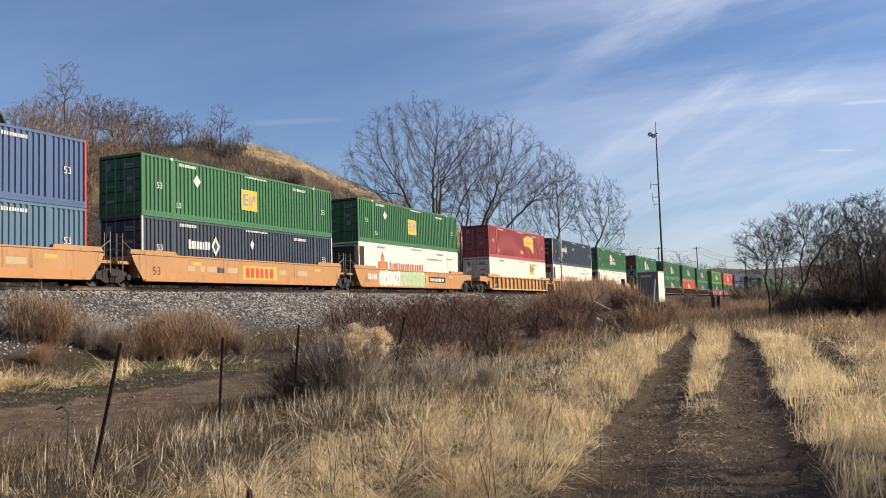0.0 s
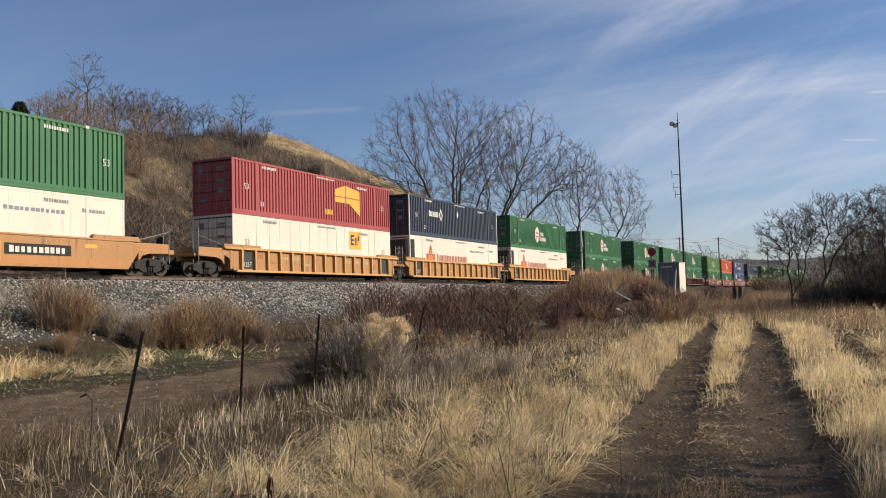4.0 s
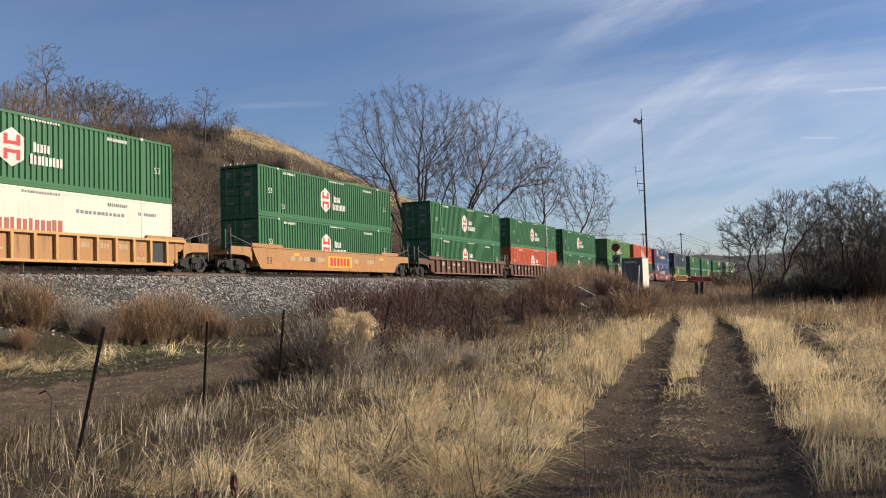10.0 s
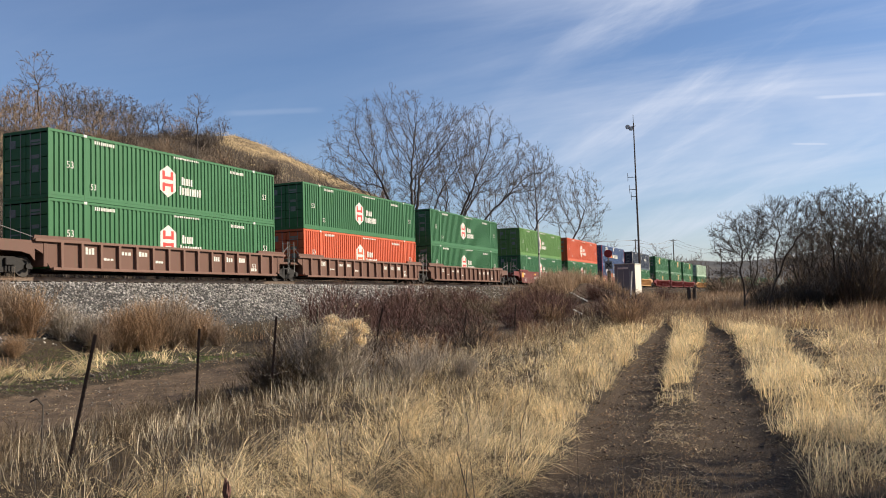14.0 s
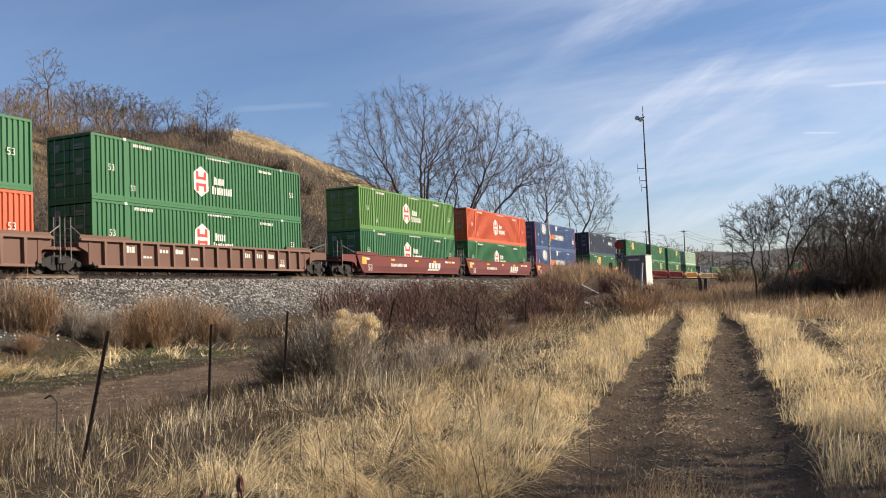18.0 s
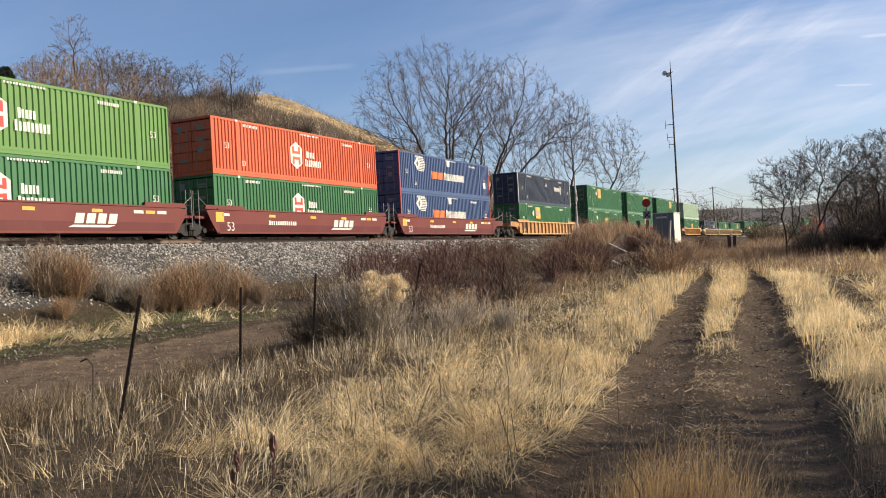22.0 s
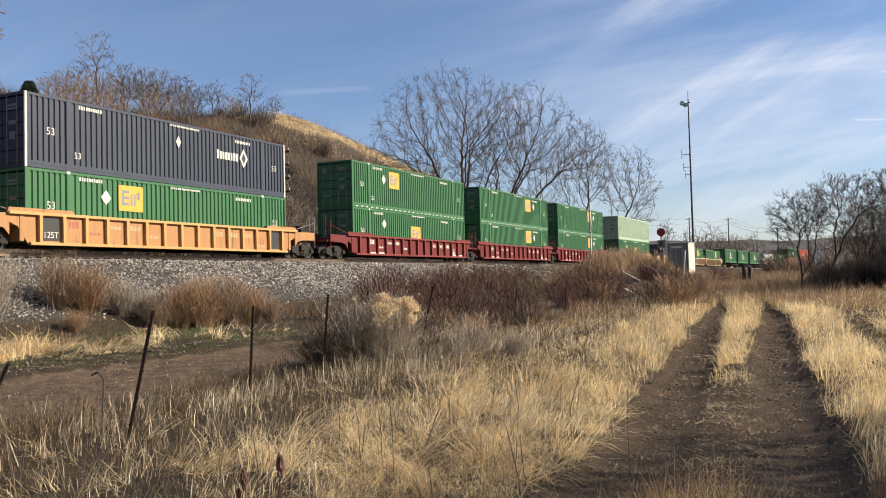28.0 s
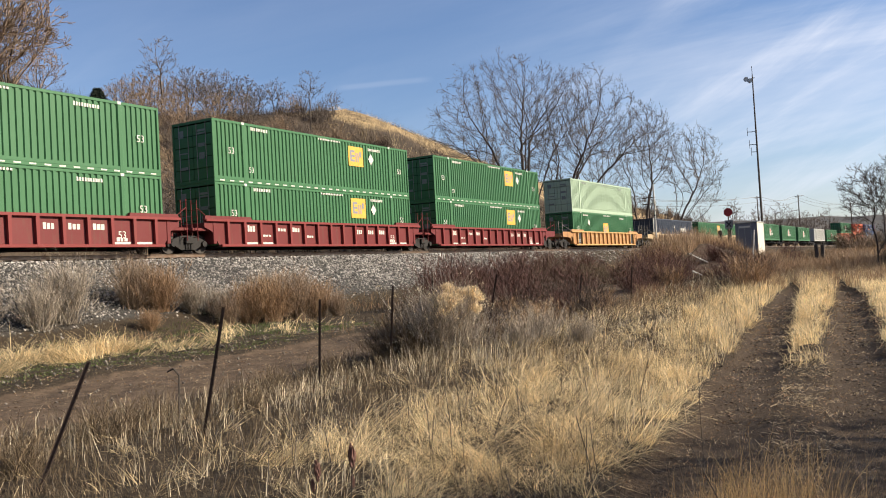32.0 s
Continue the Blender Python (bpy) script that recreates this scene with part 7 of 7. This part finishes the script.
    for k in range(96):
        y = 40.5 + 20 * rng.random() ** 1.5
        x = -0.062 * y + (22 * rng.random() ** 1.25 if k % 3 else rng.uniform(0, 6))
        s = rng.uniform(0.5, 0.95) * min(1.0, 0.42 + 0.16 * (x + 0.062 * y))
        shrub("thicket_bush", "dense bare brown thicket behind the field", "bush", "thicket at the field's edge", (("branchwork", under[k % 3]),), x, y, rng.uniform(0, 360), (s, s, s))
    # close-grown small trees that fill the room behind them
    for k in range(26):
        y = rng.uniform(45, 60)
        x = -0.045 * y + 20 * (k + rng.random()) / 26
        q, s = (1, 3, 0)[k % 3], rng.uniform(0.75, 1.15) * min(1.0, 0.55 + 0.12 * (x + 0.045 * y))
        t = thing("thicket_tree", "small close-grown bare tree in the thicket", "tree", "thicket at the field's edge", pose(x, y, float(ground_z(x, y)), 0, 0, rng.uniform(0, 360)) @ Matrix.Diagonal((s, s, s, 1)))
        for nm, me in (("trunk", kinds[q][1]), ("crown", kinds[q][2])):
            o = new(nm, me)
            o.parent = t
    # pale far trees round the crossing and beyond it
    g = put_tree("far_tree", "pale bare tree far along the line", *colony(39, fan(39, 4, 1.5, 5.0), ((0, 0, 6.4, 2.8, 2.8, 3.2, 1.0),), 150, step=0.6, reach=4.0, kill=0.7, tip=0.02, twig=0.9, twigs=0.9, stub=0.09), -40.0, 262.0, M["twig"], M["twig"], 0.020, "far trees")
    for x, y, k in ((-33, 240, 1.0), (-46, 300, 1.1), (-25, 310, 1.15), (-36, 325, 1.2), (-62, 290, 1.2), (-70, 330, 1.3), (-14, 330, 1.2), (-50, 350, 1.3), (-4, 360, 1.0), (6, 380, 1.0), (-20, 390, 1.2)):
        clone(g, x, y, rng.uniform(0, 360), k)
    far_mesh = [shrub_mesh("branchwork", 124 + k, 1.6, 2.4, 40, 500, 0.04, M[("stalk", "brush_twig")[k]], 1.1, 0.4)[0] for k in range(2)]
    for k in range(70):
        x, y = rng.uniform(-30, 60), rng.uniform(120, 420)
        if abs(x - float(shift(y)) - TRACK_X) < 9:
            x += 24
        s = rng.uniform(0.9, 1.8)
        shrub("far_brush", "brown brush in the far fields", "bush", "far brush", (("branchwork", far_mesh[k % 2]),), x, y, rng.uniform(0, 360), (s * 1.3, s * 1.3, s))
    for k in range(16):
        az, d = radians(-11.2 + 4.6 * k / 15 + rng.uniform(-0.3, 0.3)), rng.uniform(215, 330)
        clone(g, d * math.sin(az), d * math.cos(az), rng.uniform(0, 360), rng.uniform(0.9, 1.35))
    # unseen bare tree added right of the two-track to shade the near ground
    thick, thin = colony(43, fan(43, 6, 2.2, 4.4, r=0.2), ((0, 0, 5.0, 3.0, 3.0, 2.8, 1.0),), 1100, step=0.4, reach=3.0, kill=0.5, tip=0.011, twig=0.7, twigs=2.6)
    put_tree("shade_tree", "unseen bare tree added to shade the near ground", thick, thin, 10.5, 12.6, M["bark_dark"], M["bark_dark"], 0.013, "")
    # one dark evergreen on the brow
    rn = np.random.RandomState(41)
    n = 2600
    h = rn.uniform(0.15, 1, n)
    ang = rn.uniform(0, 6.283, n)
    rad = 1.25 * np.sqrt(np.clip(1.15 - h, 0, 1))
    p0 = np.stack([0.3 * rad * np.cos(ang), 0.3 * rad * np.sin(ang), h * 1.9 + 0.2], 1)
    p2 = np.stack([rad * np.cos(ang) * rn.uniform(0.6, 1.1, n), rad * np.sin(ang) * rn.uniform(0.6, 1.1, n), h * 1.9 + rn.uniform(-0.2, 0.25, n)], 1)
    me = ribbon_mesh("needles", p0, (p0 + p2) / 2 + np.array([0, 0, 0.1]), p2, np.full(n, 0.11), M["evergreen"], rn)
    stem = bmesh.new()
    tube(stem, (0, 0, -0.4), (0, 0, 1.9), 0.14, 0.03)
    az, d = radians(-52.0), 92
    t = thing("evergreen", "small dark evergreen on the brow of the hill", "tree", "", pose(d * math.sin(az), d * math.cos(az), float(ground_z(d * math.sin(az), d * math.cos(az)))))
    part("trunk", stem, M["bark_dark"], t)
    o = new("crown", me)
    o.parent = t


build_trees()


# ---- fences, poles, signs and the crossing ----
def fence_post(base, top, group="fence posts"):
    b, t = Vector(base), Vector(top)
    b.z = float(ground_z(b.x, b.y)) - 0.15
    d = t - b
    m = Matrix.Translation(b) @ d.to_track_quat("Z", "Y").to_matrix().to_4x4()
    p = thing("fence_post", "rusty leaning steel fence post in dry grass", "fence post", group, m)
    h = d.length
    part("stake", boxes((-0.021, 0.021, -0.004, 0.004, 0, h), (-0.004, 0.004, 0.004, 0.034, 0, h)), M["fence_steel"], p)
    bm = bmesh.new()
    for k in range(9):
        box(bm, -0.012, 0.012, -0.011, -0.004, 0.45 + k * 0.1, 0.475 + k * 0.1)
    part("stud_row", bm, M["fence_steel"], p)["kind"] = "stuff"
    return p


for base, top in (((-7.48, 7.01, 0), (-7.25, 7.24, 1.51)), ((-8.81, 10.76, 0), (-8.74, 10.82, 1.43)), ((-8.71, 12.6, 0), (-8.59, 12.68, 1.56)), ((-9.34, 17.28, 0), (-8.99, 17.46, 1.59)),
                  ((-11.1, 18.0, 0), (-11.05, 18.03, 1.62)), ((-7.36, 4.83, 0), (-7.05, 5.28, 1.13)), ((-9.6, 23.6, 0), (-9.45, 23.7, 1.4)), ((-10.1, 29.8, 0), (-10.0, 29.9, 1.45))):
    fence_post(base, top)


def stalk(label, x, y, pts, r, heads=()):
    """A dead weed stem through points above the ground, with brown seed heads."""
    z = float(ground_z(x, y))
    t = thing("dead_weed", label, "weed", "dead weeds", pose(x, y, z))
    bm = bmesh.new()
    for a, b in zip(pts, pts[1:]):
        tube(bm, a, b, r, r * 0.8, n=5)
    part("stem", bm, M["bark_dark"], t)
    for c, s in heads:
        rn = np.random.RandomState(int(s * 1000) + len(pts))
        bm = bmesh.new()
        bmesh.ops.create_icosphere(bm, subdivisions=3, radius=1.0)
        for v in bm.verts:
            k = s * rn.uniform(0.45, 1.15)
            v.co = Vector(c) + Vector((v.co.x * 0.45 * k, v.co.y * 0.45 * k, v.co.z * 1.5 * k))
        part("seed_head", bm, M["red_twig"], t)


def by_ray(az, d):
    return d * math.sin(radians(az)), d * math.cos(radians(az))


x, y = by_ray(-37.9, 5.5)
stalk("thin dark dock stalk with a brown seed head", x, y, ((0, 0, -0.05), (0.02, 0, 0.35), (0.05, 0.02, 0.72)), 0.004, (((0.04, 0.01, 0.66), 0.055), ((0.03, 0.02, 0.5), 0.03)))
x, y = by_ray(-40.0, 5.5)
stalk("thin dark dock stalk with a brown seed head", x, y, ((0, 0, -0.05), (-0.02, 0, 0.32), (0.03, 0.02, 0.66)), 0.004, (((0.02, 0.01, 0.60), 0.05), ((-0.03, 0.02, 0.50), 0.03)))
x, y = by_ray(-48.2, 11.0)
stalk("dark dead weed bent over at the top", x, y, ((0, 0, -0.05), (0.03, 0.0, 0.4), (0.02, 0.02, 0.62), (-0.05, 0.0, 0.70), (-0.14, -0.02, 0.66)), 0.012)
rw = random.Random(77)
for k in range(26):
    az, d = rw.uniform(-47, -14), rw.uniform(4.2, 9)
    x, y = by_ray(az, d)
    h = rw.uniform(0.45, 0.85)
    stalk("thin grey dead weed stem in dry grass", x, y, ((0, 0, -0.05), (rw.uniform(-0.05, 0.05), rw.uniform(-0.05, 0.05), h * 0.6), (rw.uniform(-0.12, 0.12), rw.uniform(-0.1, 0.1), h)), 0.0035)


def mast():
    x, y = -24.1, 131.0
    z = float(ground_z(x, y))
    t = thing("radio_mast", "tall slim dark radio mast with small antennas", "mast", "", pose(x, y, z - 0.2))
    h = 27.4 - z
    bm = bmesh.new()
    tube(bm, (0, 0, 0), (0, 0, h * 0.55), 0.17, 0.13, n=10)
    tube(bm, (0, 0, h * 0.55), (0, 0, h), 0.13, 0.08, n=10)
    part("shaft", bm, M["bark_dark"], t)
    for zz, ln in ((h * 0.62, 1.0), (h * 0.69, 1.2), (h * 0.58, 0.8)):
        bm = bmesh.new()
        tube(bm, (0, 0, zz), (-ln, 0, zz + 0.05), 0.05, n=6)
        tube(bm, (-ln, 0, zz - 0.5), (-ln, 0, zz + 0.7), 0.035, n=6)
        part("side_antenna", bm, M["dark"], t)
    bm = bmesh.new()
    tube(bm, (-0.9, 0, h - 0.7), (0.3, 0, h - 0.5), 0.06, n=6)
    part("top_arm", bm, M["dark"], t)
    for dx, dz in ((-0.85, -0.6), (-0.35, -0.9)):
        bm = bmesh.new()
        tube(bm, (dx, -0.25, h + dz), (dx, 0.05, h + dz), 0.36, 0.22, n=14)
        part("dish", bm, M["seal"], t, "small pale dish")
    bm = bmesh.new()
    tube(bm, (0, 0, h - 0.1), (0, 0, h + 1.2), 0.04, n=6)
    part("whip", bm, M["dark"], t)


mast()


def shelter():
    x, y = -23.8, 120.2
    z = float(ground_z(x, y)) - 0.4
    top = 5.55 - z
    t = thing("equipment_shelter", "small flat-roofed equipment shelter with a white end", "shed", "", pose(x, y, z))
    part("wall", boxes((-1.4, 1.36, -2.1, 2.1, 0, top - 0.12), bev=0.03), paint("slate_panel", (0.16, 0.17, 0.20), 0.15), t)
    part("end_wall", boxes((1.36, 1.42, -2.12, 2.12, 0, top - 0.12)), M["white"], t, "white sunlit end wall")
    part("roof", boxes((-1.5, 1.52, -2.2, 2.2, top - 0.12, top), bev=0.03), M["grey"], t)
    for k in range(3):
        part("panel_seam", boxes((-1.0 + k * 0.8, -0.97 + k * 0.8, -2.125, -2.1, 0.1, top - 0.2)), M["grey"], t)
    part("vent", boxes((-0.9, 0.5, -2.14, -2.1, top - 0.75, top - 0.5)), M["seal"], t)


shelter()


def crossing_signs():
    x, y = -22.0, 72.6
    z = float(ground_z(x, y))
    t = thing("crossbuck_sign", "pale railway crossbuck on a tall steel post", "sign", "", pose(x, y, z, 0, 0, 104))
    bm = bmesh.new()
    tube(bm, (0, 0, -0.2), (0, 0, 7.9 - z), 0.07, n=8)
    part("post", bm, M["mark_white"], t)
    for k, a in enumerate((48, -48)):
        o = part("blade", boxes((-0.115, 0.115, -0.012 - k * 0.03, 0.012 - k * 0.03, -0.61, 0.61)), M["mark_white"], t)
        o.matrix_basis = pose(0, -0.08, 6.1 - z, 0, a, 0)
    part("lamp_bar", boxes((-0.35, 0.35, -0.05, 0.05, 5.2 - z, 5.32 - z)), M["dark"], t)
    x, y = -17.8, 81.0
    z = float(ground_z(x, y))
    t = thing("stop_sign", "dark red octagonal stop sign above a grey plate", "sign", "", pose(x, y, z, 0, 0, 14))
    bm = bmesh.new()
    tube(bm, (0, 0, -0.2), (0, 0, 5.75 - z), 0.06, n=8)
    part("post", bm, M["wood"], t)
    bm = bmesh.new()
    prism(bm, [(0.40 * math.cos(radians(22.5 + 45 * k)), 5.38 - z + 0.40 * math.sin(radians(22.5 + 45 * k))) for k in range(8)], "y", -0.085, -0.065)
    part("octagon", bm, M["sign_red"], t)
    bm = bmesh.new()
    box(bm, -0.36, 0.36, -0.09, -0.065, 3.9 - z, 4.65 - z)
    part("plate", bm, M["sign_back"], t)
    for a in (42, -42):
        o = part("cross_bar", boxes((-0.05, 0.05, -0.006, 0.006, -0.30, 0.30)), M["mark_black"], t)
        o.matrix_basis = pose(0, -0.1 - (a > 0) * 0.014, 4.28 - z, 0, a, 0)
    for az in (-12.94, -12.37):
        x, y = by_ray(az, 82.0)
        z = float(ground_z(x, y))
        t = thing("guard_post", "thick dark timber guard post at the crossing", "post", "guard posts", pose(x, y, z))
        part("timber", boxes((-0.16, 0.16, -0.16, 0.16, -0.3, 3.75 - z), bev=0.02), M["bark_dark"], t)
    for az, lean in ((-7.42, -2), (-7.15, 3)):
        x, y = by_ray(az, 60.0)
        t = thing("old_post", "short dark broken post in the weeds", "post", "old posts", pose(x, y, float(ground_z(x, y)), 0, lean, 0))
        part("timber", boxes((-0.11, 0.11, -0.11, 0.11, -0.2, 1.15), bev=0.02), M["bark_dark"], t)
    # leaning marker and bleached boards in the brush
    x, y = by_ray(-11.17, 52.0)
    z = float(ground_z(x, y))
    t = thing("marker_pole", "pale leaning marker pole in the brush", "pole", "", pose(x, y, z, 0, 5, 0))
    bm = bmesh.new()
    tube(bm, (0, 0, -0.3), (0, 0, 2.95 - z), 0.045, n=6)
    part("shaft", bm, M["board"], t)
    for az, el, ln, turn in ((-14.35, -0.62, 1.15, 30), (-14.5, -1.5, 0.5, 60)):
        # where the slope of the ramp rises to meet that line of sight
        d = next((q for q in np.arange(30, 64, 0.5) if float(ground_z(*by_ray(az, q))) > 1.72 + q * math.tan(radians(el))), 50.0)
        x, y = by_ray(az, d)
        z = float(ground_z(x, y)) + 0.10 + 0.22 * ln
        t = thing("loose_board", "bleached white board lying in the brush", "board", "loose boards", pose(x, y, z, 0, 29, 0))
        part("plank", boxes((-ln / 2, ln / 2, -0.12, 0.12, -0.02, 0.02), bev=0.005), M["board"], t)


crossing_signs()


def utility_pole(x, y, h, arms=1, r=0.15):
    z = float(ground_z(x, y))
    t = thing("utility_pole", "dark wooden utility pole with a crossarm", "utility pole", "utility poles", pose(x, y, z))
    bm = bmesh.new()
    tube(bm, (0, 0, -0.5), (0, 0, h), r, r * 0.65, n=8)
    part("shaft", bm, M["pole"], t)
    for k in range(arms):
        part("crossarm", boxes((-0.9, 0.9, -0.05, 0.05, h - 0.5 - k * 0.9, h - 0.36 - k * 0.9)), M["pole"], t)
        for q in (-0.8, -0.3, 0.3, 0.8):
            bm = bmesh.new()
            tube(bm, (q, 0, h - 0.36 - k * 0.9), (q, 0, h - 0.2 - k * 0.9), 0.05, 0.03, n=6)
            part("insulator", bm, M["seal"], t)
    return (x, y, z + h)


tops = [utility_pole(-36.0, 47.5, 9.2, 4), utility_pole(-36.2, 54.2, 8.8, 2), utility_pole(-36.5, 118.0, 9.0, 2)]
far = []
for az, d, el in ((-20.0, 200, 4.2), (-10.63, 240, 3.34), (-8.27, 255, 3.23), (-5.4, 300, 2.5), (-1.0, 320, 2.3), (6.0, 330, 2.2)):
    x, y = by_ray(az, d)
    z = float(ground_z(x, y))
    far.append(utility_pole(x, y, 1.8 + d * math.tan(radians(el)) - z, 1, 0.2))


def cable(a, b, sag, r):
    v, f = [], []
    for k in range(13):
        q = k / 12
        p = Vector(a).lerp(Vector(b), q)
        p.z -= sag * 4 * q * (1 - q)
        v += [(p.x, p.y, p.z + r), (p.x + r, p.y, p.z - r), (p.x - r, p.y, p.z - r)]
        if k:
            n = 3 * k
            f += [(n - 3 + i, n - 3 + (i + 1) % 3, n + (i + 1) % 3, n + i) for i in range(3)]
    tagged(link_mesh("overhead_wire", v, f, M["wire"]), "thin dark overhead wire between poles", "wire", "overhead wires")


for a, b in zip(far, far[1:]):
    for dz, dx in ((-0.25, 1.0), (-0.25, -1.0), (-1.6, 0.2)):
        cable((a[0] + dx, a[1], a[2] + dz), (b[0] + dx, b[1], b[2] + dz), 1.2, 0.03)


# ---- what moves ----
def motions():
    for ob, off, up in TRAIN:
        walk(ob, [(t, on_track(head_at(t) + off) @ pose(0, 0, up)) for t in (0, 4, 8, 12, 16, 20, 24, 28, 32)] if off < 100 else
             [(t, on_track(head_at(t) + off) @ pose(0, 0, up)) for t in range(0, 33, 2)])
    for ob, k in SPIN:
        rows = []
        for i in range(0, 481):
            t = i / 15
            rows.append((t, pose(0, k, 0.42) @ Matrix.Rotation((head_at(t) - head_at(0)) / 0.42, 4, "X").inverted()))
        walk(ob, rows)


motions()
